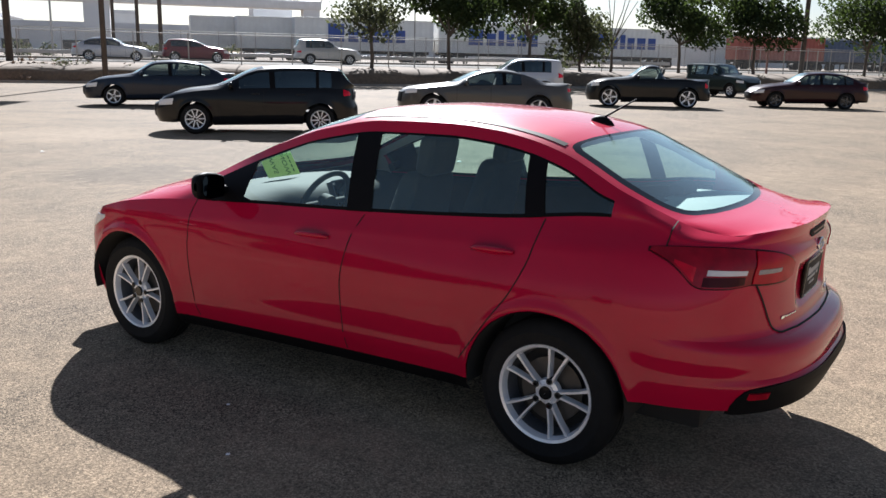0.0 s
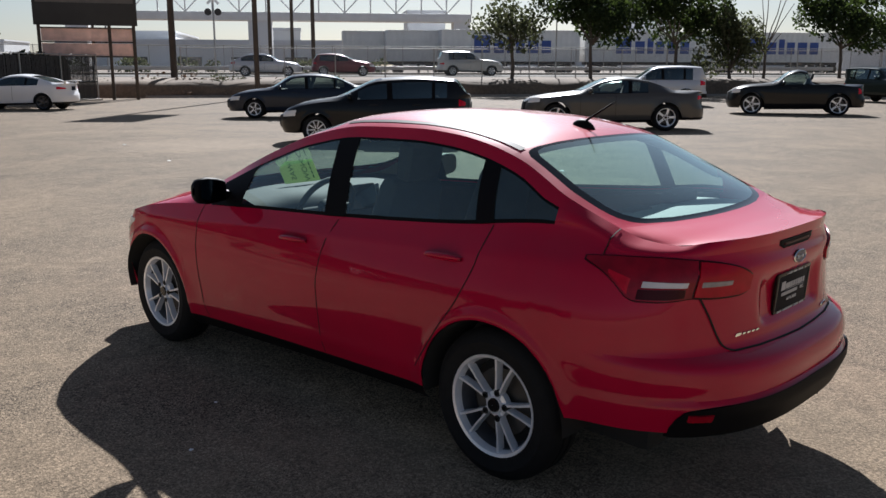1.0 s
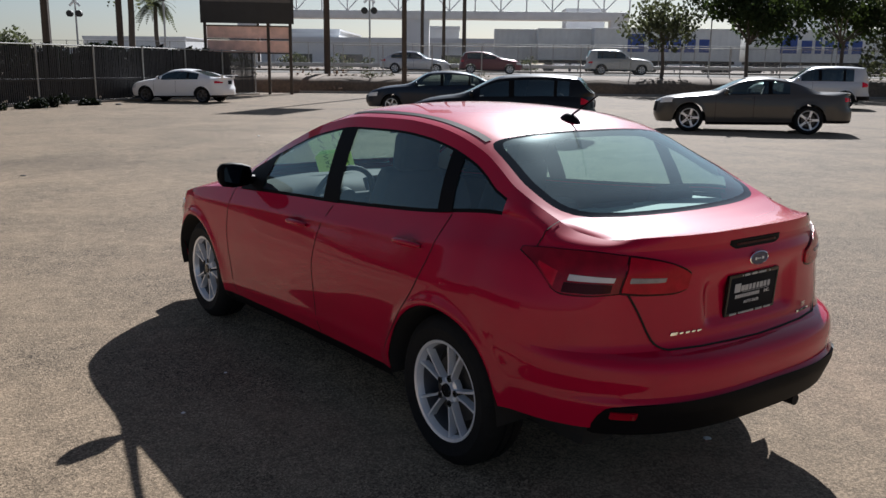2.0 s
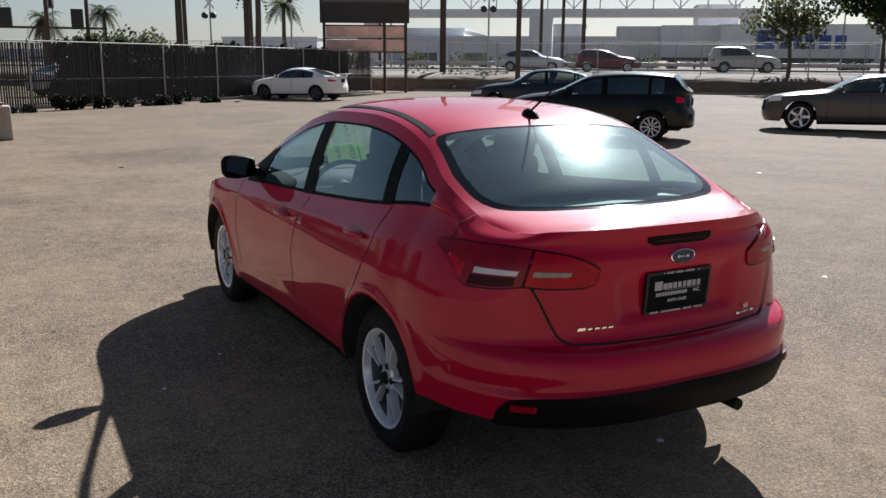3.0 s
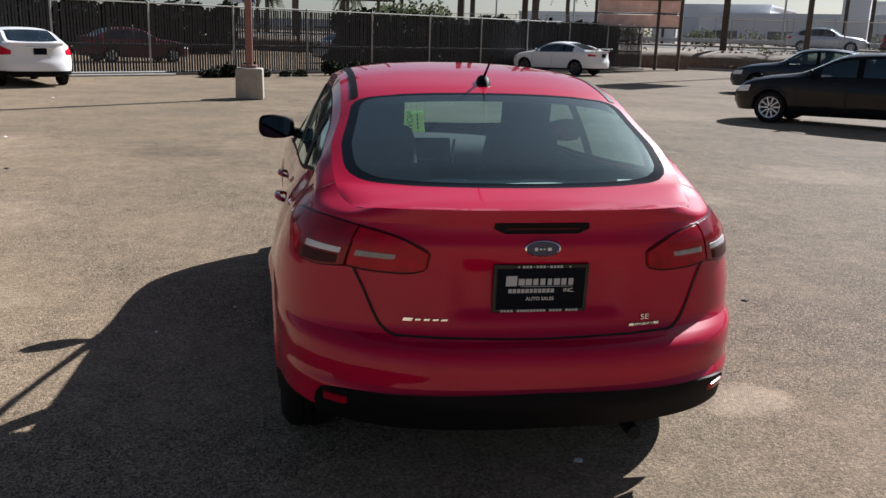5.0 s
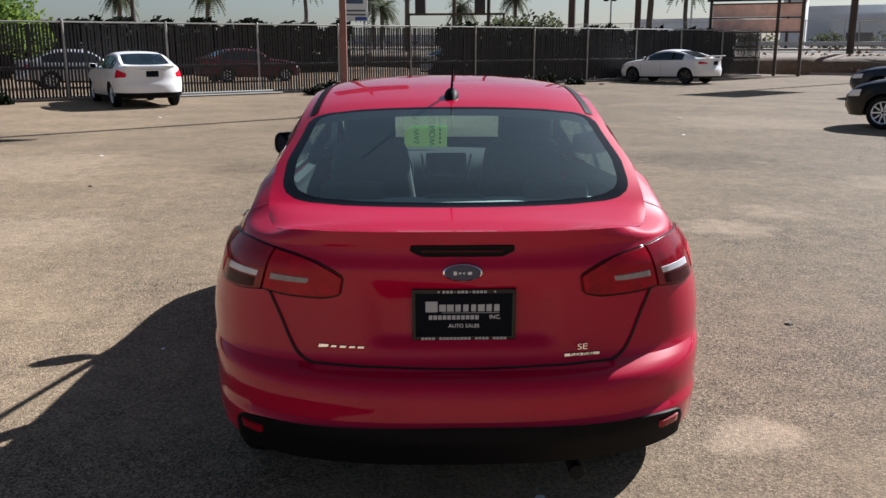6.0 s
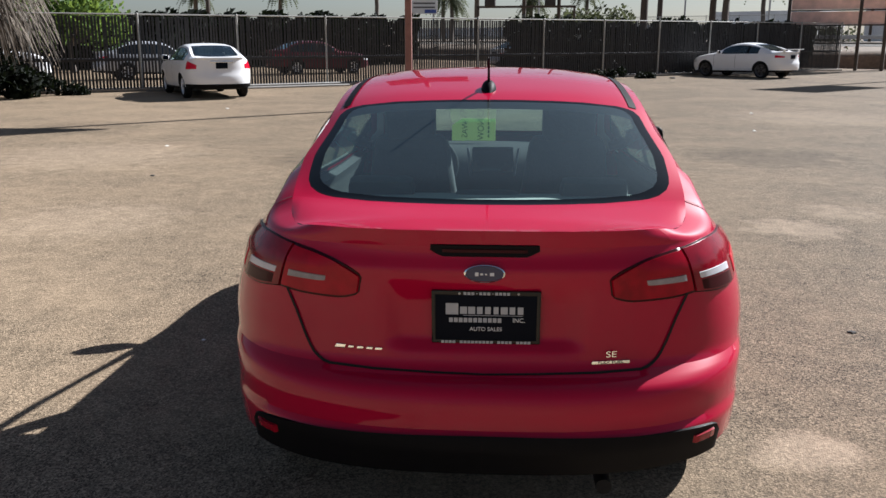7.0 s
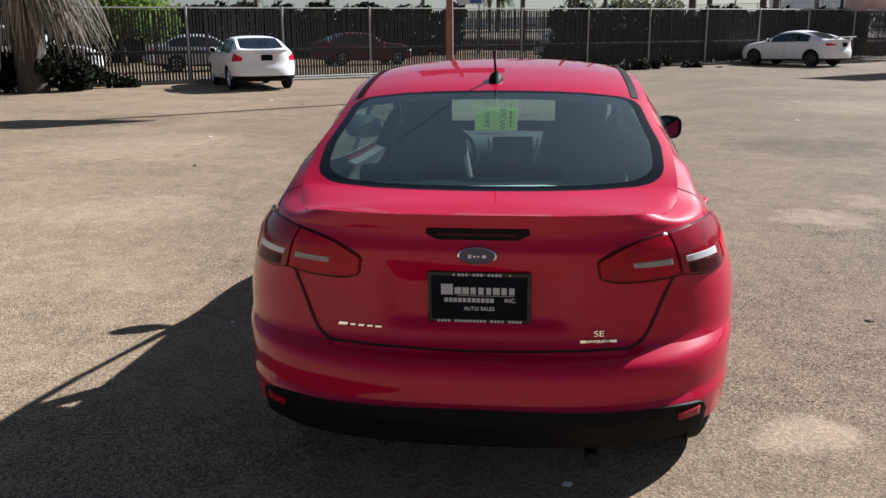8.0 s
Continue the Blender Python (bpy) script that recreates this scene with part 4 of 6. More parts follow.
for x0, x1 in ((0.69, 0.60),):
    patch(saloon, "rear_reflector", "tail", spread(around(x0, 0.47), around(x1, 0.47), 6), lambda a: 0.442, lambda a: 0.466, M["lamp_deep"], red_car, lift=0.014, rows=3)
part("exhaust_pipe", tube_bm((0.36, -0.62, 0.30), (0.36, -0.86, 0.295), 0.024, segs=14), M["rubber"], red_car)

# badge, plate and lettering shapes
plate_y = saloon.point("tail", 90, 0.82)[1]
badge = sheet("badge", [[(0.058 * r * math.cos(2 * math.pi * k / 36), saloon.tail(0.947) - d, 0.947 + 0.026 * r * math.sin(2 * math.pi * k / 36)) for k in range(36)] for r, d in ((1.0, -0.002), (1.0, 0.004), (0.93, 0.006), (0.90, 0.004))], M["chrome"], red_car, close=True, flip=True)
sheet("badge_field", [[(0.052 * r * math.cos(2 * math.pi * k / 36), saloon.tail(0.947) - 0.0045, 0.947 + 0.0225 * r * math.sin(2 * math.pi * k / 36)) for k in range(36)] for r in (1.0, 0.01)], M["badge_blue"], badge, close=True, flip=True)
for x, w, h in ((-0.022, 0.010, 0.020), (-0.008, 0.008, 0.010), (0.004, 0.006, 0.009), (0.021, 0.012, 0.017)):
    part("badge_mark", box_bm(w, 0.002, h * 0.55, 0.0008, (x, saloon.tail(0.947) - 0.0055, 0.946)), M["white_print"], badge)
plate = part("dealer_plate", box_bm(0.308, 0.012, 0.158, 0.005, (0, 0, 0), 2), M["plate"], red_car, "black dealer plate with white lettering")
plate.matrix_local = pose(0.005, plate_y - 0.012, 0.812, 4)
rim_bm = merge(box_bm(0.312, 0.016, 0.014, 0.004, (0, 0, 0.074)), box_bm(0.312, 0.016, 0.012, 0.004, (0, 0, -0.075)), box_bm(0.012, 0.016, 0.15, 0.004, (-0.150, 0, 0)), box_bm(0.012, 0.016, 0.15, 0.004, (0.150, 0, 0)))
part("plate_frame", rim_bm, M["frit"], plate)


def print_bar(parent, x, z, w, h, y=-0.0072, mat="plate_print", name="print_bar"):
    return part(name, box_bm(w, 0.0012, h, 0.0, (x, y, z)), M[mat], parent, smooth=0)


for k in range(12):
    if k not in (3, 7):
        print_bar(plate, -0.060 + k * 0.0112, 0.0735, 0.0082, 0.0078, -0.0088)
    else:
        print_bar(plate, -0.060 + k * 0.0112, 0.0735, 0.005, 0.002, -0.0088)
print_bar(plate, -0.097, 0.026, 0.036, 0.034)
for k, w in enumerate((0.020, 0.020, 0.016, 0.016, 0.014, 0.020, 0.016, 0.016)):
    print_bar(plate, -0.064 + k * 0.0232, 0.022, w, 0.022)
for k in range(12):
    if k not in (11,):
        print_bar(plate, -0.100 + k * 0.0139, -0.008, 0.0108, 0.0135)
for k in range(24):
    if k not in (4, 14, 19):
        print_bar(plate, -0.124 + k * 0.0108, -0.0755, 0.0085, 0.0075, -0.0088)
print_bar(plate, 0.020, 0.0065, 0.17, 0.0014)
inc = finish("lettering", text_mesh("INC.", 0.0185), M["white_print"], plate, smooth=0)
inc.matrix_local = pose(0.094, -0.0065, -0.008, 90)
sales = finish("lettering", text_mesh("AUTO SALES", 0.0165), M["white_print"], plate, smooth=0)
sales.matrix_local = pose(0.0, -0.0065, -0.036, 90)
for x in (-0.076, 0.092):
    part("plate_screw", tube_bm((x, -0.0095, 0.0735), (x, -0.006, 0.0735), 0.0035, segs=8), M["steel"], plate)
for x, w, h in ((-0.420, 0.036, 0.026), (-0.388, 0.020, 0.016), (-0.360, 0.022, 0.017), (-0.332, 0.021, 0.016), (-0.305, 0.024, 0.016)):
    a = around(x, 0.712)
    p, n = Vector(saloon.point("tail", a, 0.712)), skin_normal(saloon, "tail", a, 0.712)
    b = box_bm(w * 0.85, 0.003, h * 0.45, 0.001)
    for v in b.verts:
        v.co.x += v.co.z * 0.5
    ob = part("model_mark", b, M["chrome"], red_car)
    ob.matrix_local = pose(p.x, p.y - 0.0035, p.z, 0, 0, math.degrees(math.atan2(n.x, -n.y)))
for x, w, z, h in ((0.365, 0.112, 0.683, 0.010),):
    a = around(x, z)
    p, n = Vector(saloon.point("tail", a, z)), skin_normal(saloon, "tail", a, z)
    b = box_bm(w, 0.003, h, 0.001)
    ob = part("trim_mark", b, M["chrome"], red_car)
    for body, size, dx, dz, mat in (("SE", 0.026, 0.0, 0.024, "chrome"), ("FLEX FUEL", 0.0125, 0.0, 0.0, "gloss_black")):
        word = finish("lettering", text_mesh(body, size, 0.0012), M[mat], ob, smooth=0)
        word.matrix_local = pose(dx, -0.0015, dz, 90) @ Matrix.Diagonal((1.35, 1, 1, 1))
    ob.matrix_local = pose(-p.x, p.y - 0.003, p.z, 0, 0, -math.degrees(math.atan2(n.x, -n.y)))

# roof strips, aerial, headlamps
for j in (2, len(COLS) - 4):
    sheet("roof_strip", [[(p[0], p[1], p[2] + 0.003) for p in r] for r in top], M["black_trim"], red_car, lambda i, q: span[i] == 2 and q == j)
fin = []
for f in spread(0, 1, 8):
    y = 0.215 - 0.115 * f
    h = 0.040 * (math.sin(math.pi * min(1, f * 0.9 + 0.08)) ** 0.6)
    w = 0.030 * (math.sin(math.pi * min(1, f * 0.86 + 0.1)) ** 0.6)
    z = saloon.top(y) - 0.006
    fin.append([(w * math.cos(math.pi * k / 8), y, z + h * math.sin(math.pi * k / 8)) for k in range(9)])
aerial = sheet("aerial_base", fin, M["black_trim"], red_car, smooth=60)
part("aerial_mast", tube_bm((0, 0.15, saloon.top(0.15) + 0.030), (0, 0.0, saloon.top(0.15) + 0.118), 0.0055, 0.0035, segs=8), M["black_trim"], aerial)
patch(saloon, "headlamp", "nose", spread(4, 52, 14), curve((4, 0.742), (20, 0.672), (52, 0.615)), curve((4, 0.755), (20, 0.750), (52, 0.690)), M["lamp_clear"], red_car, lift=0.006, label="clear headlamp")

# cabin
for x in (-0.37, 0.37):
    seat(red_car, x, 1.13, 0.42)
part("rear_bench", merge(box_bm(1.22, 0.46, 0.18, 0.05, (0, 0.28, 0.52))), M["cloth"], red_car)
part("rear_seat_back", moved(box_bm(1.22, 0.14, 0.56, 0.05, (0, 0, 0.28)), pose(0, 0.10, 0.50, 22)), M["cloth"], red_car)
for x in (-0.38, 0.0, 0.38):
    part("headrest", moved(box_bm(0.24, 0.09, 0.12 if x else 0.07, 0.035), pose(x, -0.13, 1.045 if x else 1.02, 10)), M["cloth"], red_car)
part("parcel_shelf", moved(box_bm(1.16, 0.42, 0.03, 0.01), pose(0, -0.32, 1.035, -2)), M["shelf"], red_car)
dash = []
for x in spread(-0.66, 0.66, 12):
    hood_up = 0.03 * math.exp(-((x + 0.37) / 0.17) ** 2)
    dash.append([(x, 1.72, 0.62), (x, 1.74, 0.80), (x, 1.80, 0.905 + hood_up), (x, 1.95, 0.945 + hood_up), (x, 2.12, 0.955), (x, 2.28, 0.955)])
board = sheet("dashboard", dash, M["plastic"], red_car, flip=True, smooth=50)
part("centre_screen", moved(box_bm(0.24, 0.05, 0.15, 0.015), pose(0.02, 1.76, 0.905, -18)), M["gloss_black"], board)
for x in (-0.115, 0.155):
    part("screen_trim", moved(box_bm(0.013, 0.04, 0.16, 0.006), pose(x, 1.755, 0.895, -18, x * 60)), M["barrel"], board)
part("centre_console", box_bm(0.22, 1.0, 0.18, 0.03, (0, 1.35, 0.53)), M["plastic"], red_car)
ring = lathe([(0.016 * math.cos(a), 0.185 + 0.016 * math.sin(a)) for a in [2 * math.pi * k / 8 for k in range(8)]] + [(0.016, 0.185)], 32)
steer = sheet("steering_wheel", ring, M["plastic"], red_car, close=True, smooth=60)
steer.matrix_local = pose(-0.37, 1.60, 0.90, 0, 0, 90) @ pose(0, 0, 0, 0, -24, 0)
hubm = merge(tube_bm((-0.03, 0, 0), (0.02, 0, 0), 0.06, 0.05, 16), box_bm(0.02, 0.34, 0.035, 0.008), box_bm(0.02, 0.035, 0.18, 0.008, (0, 0, -0.09)))
part("steering_hub", hubm, M["plastic"], steer)
part("interior_mirror", moved(box_bm(0.24, 0.025, 0.06, 0.012), pose(0.0, 1.50, 1.285, 10)), M["gloss_black"], red_car)
part("mirror_stem", tube_bm((0, 1.51, 1.29), (0, 1.55, 1.335), 0.008, segs=6), M["black_trim"], red_car)
tag_m = pose(-0.10, 2.19, 1.035, 58, 0, 0)
price_tag = tagged(mesh_part("price_tag", [(-0.135, -0.075, 0), (0.135, -0.075, 0), (0.135, 0.075, 0), (-0.075, 0.075, 0), (-0.135, 0.03, 0)], [(0, 1, 2, 3, 4)], M["green_tag"], red_car, smooth=0), "bright green price tag behind the windscreen")
solid = price_tag.modifiers.new("thickness", "SOLIDIFY")
solid.thickness = 0.002
price_tag.matrix_local = tag_m
for body, x, y, size, turn in (("WAS", -0.055, 0.0, 0.052, 90), ("NOW", 0.045, 0.0, 0.055, 90)):
    ob = finish("lettering", text_mesh(body, size), M["tag_print"], price_tag, smooth=0)
    ob.matrix_local = pose(x, y, 0.003, 0, 0, turn) @ Matrix.Diagonal((-1, 1, 1, 1))
for k in range(4):
    part("print_bar", box_bm(0.010, 0.020, 0.001, 0.0, (0.092, -0.045 + k * 0.029, 0.003)), M["tag_print"], price_tag, smooth=0)


# ---------------------------------------------------------------- parked cars
def car_shape(base, rear, front, half, tall, belt, hood, deck, cowl, head, back, foot, r=0.32, sill=0.28, roof=0.67, arch=None, drop=0.29):
    """A car's shape from its main sizes; cowl, head, back and foot: y of screen foot, front and rear roof ends, rear glass foot."""
    end = base + front
    yc = -rear * 0.28
    s = Shape(
        base=base, arch=arch or r + 0.05, yc=yc, yf=base + front * 0.25,
        wide=((yc, half * 0.98), (0.0, half), (base, half), (base + front * 0.25, half * 0.985)),
        prof=((0.2, 0.93), (0.45, 0.98), (belt - 0.25, 1.0), (belt - 0.08, 0.97), (belt + 0.06, 0.91), (belt + 0.3, 0.86)),
        tail=((0.22, -rear + 0.10), (0.40, -rear), (0.60, -rear + 0.005), (0.70, -rear + 0.06), (deck - 0.02, -rear + 0.08), (deck + 0.05, -rear + 0.08)),
        nose=((0.2, end - 0.10), (0.45, end), (0.62, end - 0.02), (hood - drop + 0.06, end - 0.10), (hood - 0.04, end - 0.42)),
        belt=((-rear, deck - 0.05), (-rear * 0.55, deck - 0.06 if deck < belt + 0.2 else belt), (min(foot, 0.1) + 0.12, belt + 0.03), (base * 0.5, belt), (cowl, belt - 0.03), (base + 0.1, hood - 0.08), (end - 0.35, hood - 0.08 - drop * 0.5), (end - 0.1, hood - drop - 0.05)),
        sill=((-rear, sill + 0.05), (base * 0.5, sill), (end, sill - 0.04)),
        edge_x=((yc, half * (roof + 0.06)), (back + 0.05, half * roof), (head, half * (roof + 0.01)), (cowl - 0.1, half * 0.78), (base + front * 0.25, half * 0.80)),
        edge_z=((-rear + 0.08, deck), (foot - 0.02, deck + 0.012), (foot + 0.06, deck + 0.05), (back + 0.02, tall - 0.10), ((back + head) / 2, tall - 0.06), (head, tall - 0.11), (cowl - 0.12, hood + 0.05), (base + 0.15, hood - 0.045), (end - 0.32, hood - 0.045 - drop * 0.42), (end - 0.14, hood - drop)),
        top=((-rear + 0.08, deck), (foot - 0.08, deck + 0.015), (foot, deck + 0.02), (back, tall - 0.055), ((back + head) / 2, tall), (head, tall - 0.04), (cowl, hood + 0.06), (cowl + 0.1, hood + 0.04), (base + front * 0.4, hood - 0.04), (end - 0.32, hood - 0.03 - drop * 0.40), (end - 0.14, hood - drop)),
        tail_edge=-rear + 0.08, nose_edge=end - 0.14, wheel_z=r, crease=belt - 0.07)
    lip = s.yc + (s.tail_edge - s.yc) * (1 - 0.96 ** 5) ** 0.2
    fore = s.yf + (s.nose_edge - s.yf) * (1 - 0.96 ** 3) ** (1 / 3)
    foot_edge = max(foot + 0.10, lip + 0.03)
    return s, [(s.tail_edge, lip), (foot, foot_edge), (back, back + 0.05), (head, head - 0.08), (cowl, cowl - 0.22), (s.nose_edge, fore)]


def parked(name, label, spec, paint, f, r_, glass, style=(5, 0.0, 0.05), rim=0.21, alloy="alloy", group="parked cars", lamp_z=(0.78, 0.92), dy=0.0, glass_mat="glass_mid",
           z=0.0, pillars=(), lamp_a=(22, 62), category="car", head_z=None, plate=0.85, valance=0.36, seats=True, roof_mat=None):
    """A car stood so that its left wheels touch at f (front) and r_ (rear)."""
    s, bands = car_shape(**spec)
    fv, rv = Vector((*f, 0)), Vector((*r_, 0))
    h = (fv - rv).normalized()
    right = Vector((h.y, -h.x, 0))
    o = rv + right * (spec["half"] - 0.10)
    m = pose(o.x, o.y, z, 0, 0, math.degrees(math.atan2(-h.x, h.y)))
    hood, end = spec["hood"], spec["base"] + spec["front"]
    hz = head_z or (hood - spec.get("drop", 0.29) - 0.09, hood - spec.get("drop", 0.29) + 0.03)
    made = build_car(s, name, label, paint, m, bands, glass, (spec.get("r", 0.32), rim, style, spec["half"] - 0.035, alloy, 0.22), glass_mat=glass_mat, group=group,
                     counts=(5, 6, 9, 7, 8), pillar=pillars, mirrors=(spec["half"] * 0.93, spec["cowl"] - 0.42, spec["belt"] + 0.06, paint),
                     tail_lamp=(spread(lamp_a[0], lamp_a[1], 10), lambda a: lamp_z[0] + (lamp_z[1] - lamp_z[0]) * 0.10 * (a - lamp_a[0]) / (lamp_a[1] - lamp_a[0]), lambda a: lamp_z[1] - (lamp_z[1] - lamp_z[0]) * 0.50 * ((a - lamp_a[0]) / (lamp_a[1] - lamp_a[0])) ** 1.3), head_lamp=(spread(14, 52, 8), lambda a: hz[0] + (52 - a) * 0.001, lambda a: hz[1] + (52 - a) * 0.0012),
                     rear_plate=plate, valance=valance, handles=(), category=category, roof_mat=roof_mat)
    car = made[0]
    patch(s, "grille", "nose", spread(58, 90, 8), lambda a: hz[0] - 0.22, lambda a: hz[0] + 0.03, M["black_trim"], car, lift=0.008)
    for y in (spec["base"] * 0.5 + 0.05,) + ((spec["base"] * 0.12 + 0.1,) if len(pillars) > 1 else ()):
        for side in (-1, 1):
            p = Vector(s.point("side", y, spec["belt"] - 0.10))
            part("door_handle", box_bm(0.03, 0.19, 0.028, 0.01, (side * -p.x, y, p.z)), M[paint], car)
    for y in (spec["cowl"] - 0.15, spec["base"] * 0.5 - 0.12):
        both_ribbons("shut_line", skin_path(s, [("side", y, zz) for zz in spread(spec.get("sill", 0.28) + 0.04, spec["belt"] - 0.04, 6)]), M["gap"], car, width=0.010, lift=0.003)
    if seats:
        for x in (-0.36, 0.36):
            seat(car, x, spec["base"] * 0.40, spec["belt"] - 0.50)
        part("rear_seat_back", moved(box_bm(1.15, 0.14, 0.5, 0.05, (0, 0, 0.25)), pose(0, max(0.15, spec["foot"] + 0.35), spec["belt"] - 0.42, 18)), M["cloth"], car)
        part("dashboard", box_bm(spec["half"] * 1.45, 0.42, 0.22, 0.06, (0, spec["cowl"] - 0.32, spec["belt"] - 0.10)), M["plastic"], car)
    return car


for nm, col, met in (("black", (0.006, 0.007, 0.009), 0.0), ("navy", (0.014, 0.020, 0.034), 0.4), ("grey", (0.066, 0.064, 0.062), 0.6), ("silver", (0.42, 0.43, 0.46), 0.6),
                     ("maroon", (0.020, 0.006, 0.008), 0.3), ("white", (0.66, 0.66, 0.67), 0.0), ("green_black", (0.012, 0.020, 0.020), 0.3), ("van_silver", (0.36, 0.36, 0.36), 0.5), ("plum", (0.10, 0.02, 0.03), 0.4)):
    M[nm] = plain(nm + "_car_paint", col, 0.3, met * 0.5, coat=0.45, spec=0.06)
M["dark_alloy"] = plain("dark_alloy", (0.10, 0.10, 0.11), 0.35, 0.7)

parked("hatchback_car", "black compact hatchback car with silver wheels", dict(base=2.645, rear=0.86, front=0.92, half=0.87, tall=1.48, belt=0.97, hood=0.97, deck=1.06, cowl=2.28, head=1.26, back=-0.42, foot=-0.74, roof=0.70), "black",
       (8.69, 13.18), (10.49, 11.24), (-0.34, 1.75), (10, 0.0, 0.03), 0.215, pillars=((0.95, 1.07, 0.02), (0.02, 0.09, 0.0)), lamp_z=(0.84, 0.98), lamp_a=(22, 46), glass_mat="glass_dark")
parked("saloon_car", "dark navy four-door saloon car in the lot", dict(base=2.74, rear=1.10, front=0.98, half=0.89, tall=1.47, belt=0.96, hood=0.96, deck=1.06, cowl=2.28, head=1.46, back=0.18, foot=-0.58), "navy",
       (13.42, 22.45), (15.47, 20.64), (-0.25, 1.85), (5, 0.0, 0.055), 0.215, pillars=((0.95, 1.06, 0.02), (0.05, 0.11, 0.0)))
parked("coupe_car", "matte grey two-door muscle coupe with dark wheels", dict(base=2.946, rear=1.12, front=0.95, half=0.92, tall=1.44, belt=0.99, hood=0.99, deck=1.05, cowl=2.45, head=1.58, back=0.60, foot=-0.22, r=0.36, roof=0.65, drop=0.17), "grey",
       (16.07, 12.07), (17.93, 9.78), (0.42, 2.05), (5, 0.0, 0.075), 0.255, pillars=((0.92, 1.02, 0.0),), lamp_z=(0.84, 0.94), lamp_a=(40, 80))
parked("pickup_truck", "black retro roadster pickup truck with chrome wheels", dict(base=2.946, rear=0.95, front=0.90, half=0.97, tall=1.62, belt=1.08, hood=1.10, deck=1.10, cowl=2.30, head=1.62, back=1.08, foot=0.82, r=0.38, roof=0.56, drop=0.24), "black",
       (27.92, 11.88), (29.23, 9.24), (1.0, 1.95), (5, 0.0, 0.075), 0.29, category="pickup truck", lamp_z=(0.78, 0.98), lamp_a=(30, 48))
parked("saloon_car", "dark maroon four-door saloon car beside the pickup", dict(base=2.776, rear=1.08, front=0.98, half=0.90, tall=1.47, belt=0.96, hood=0.95, deck=1.07, cowl=2.32, head=1.48, back=0.14, foot=-0.60), "maroon",
       (33.27, 6.94), (34.61, 4.51), (-0.25, 1.9), (5, 0.0, 0.05), 0.22, alloy="dark_alloy", pillars=((0.95, 1.06, 0.02), (0.05, 0.11, 0.0)))
parked("suv_car", "silver sport utility car with roof rails", dict(base=2.86, rear=1.06, front=1.02, half=0.98, tall=1.79, belt=1.16, hood=1.14, deck=1.22, cowl=2.30, head=1.30, back=-0.72, foot=-0.93, r=0.37, roof=0.70, sill=0.36), "silver",
       (31.04, 19.44), (32.76, 17.16), (-0.62, 1.8), (5, 0.0, 0.06), 0.25, pillars=((0.95, 1.08, 0.02), (0.02, 0.12, 0.0)), lamp_z=(0.92, 1.14), valance=0.55, plate=0.98, category="suv", glass_mat="glass_dark")
parked("suv_car", "dark green boxy sport utility car facing the lot", dict(base=2.68, rear=1.0, front=0.86, half=0.88, tall=1.75, belt=1.14, hood=1.14, deck=1.18, cowl=2.05, head=1.40, back=-0.78, foot=-0.90, r=0.37, roof=0.74, sill=0.40), "green_black",
       (44.0, 10.6), (45.29, 12.95), (-0.7, 1.7), (6, 0.0, 0.05), 0.22, pillars=((0.9, 1.02, 0.0), (0.0, 0.1, 0.0)), valance=0.5, category="suv")
white_coupe = parked("coupe_car", "white two-door coupe with dark wheels by the fence", dict(base=2.62, rear=0.95, front=0.93, half=0.875, tall=1.40, belt=0.95, hood=0.94, deck=1.04, cowl=2.36, head=1.52, back=0.50, foot=-0.40), "white",
       (9.06, 34.92), (10.76, 32.93), (0.16, 1.9), (5, 0.22, 0.035), 0.245, alloy="dark_alloy", pillars=((0.62, 0.70, 0.0),), lamp_z=(0.82, 0.92), glass_mat="glass_dark", valance=0.33)
white_saloon = parked("saloon_car", "white four-door saloon car parked beside the fence", dict(base=2.728, rear=1.10, front=1.0, half=0.90, tall=1.445, belt=0.98, hood=0.95, deck=1.08, cowl=2.28, head=1.46, back=0.18, foot=-0.55), "white",
       (-9.69, 22.48), (-8.32, 20.11), (-0.25, 1.85), (7, 0.0, 0.04), 0.215, pillars=((0.95, 1.06, 0.02), (0.05, 0.11, 0.0)), lamp_z=(0.78, 1.0), lamp_a=(14, 50), valance=0.40, plate=0.88)
part("spoiler_blade", moved(box_bm(1.30, 0.20, 0.028, 0.012), pose(0, -0.84, 1.135, -4)), M["white"], white_coupe)
for x in (-0.52, 0.52):
    part("spoiler_stay", box_bm(0.03, 0.10, 0.12, 0.01, (x, -0.80, 1.075)), M["white"], white_coupe)
part("boot_trim", box_bm(0.62, 0.03, 0.03, 0.01, (0, -1.03, 0.975)), M["chrome"], white_saloon)


# ---------------------------------------------------------------- street side
O2, E1, E2 = Vector((29.5, 37.0, 0)), Vector((0.7915, -0.6112, 0)), Vector((0.6112, 0.7915, 0))
STREET = math.degrees(math.atan2(E1.y, E1.x))
ROAD_Z = 1.12


def street(a, b, z=0.0):
    """A place by its run along the street, its way out from the lot's edge, and its height."""
    p = O2 + E1 * a + E2 * b
    return Vector((p.x, p.y, z))


parked("suv_car", "grey sport utility car on the street", dict(base=2.75, rear=1.0, front=0.95, half=0.93, tall=1.72, belt=1.12, hood=1.10, deck=1.16, cowl=2.15, head=1.25, back=-0.70, foot=-0.88, r=0.35, sill=0.36), "van_silver",
       street(10.6, 10.9)[:2], street(7.9, 10.9)[:2], (-0.6, 1.7), (6, 0.0, 0.05), 0.22, z=ROAD_Z, group="cars on the street", pillars=((0.9, 1.0, 0.0), (0.0, 0.1, 0.0)), category="suv", glass_mat="glass_dark")
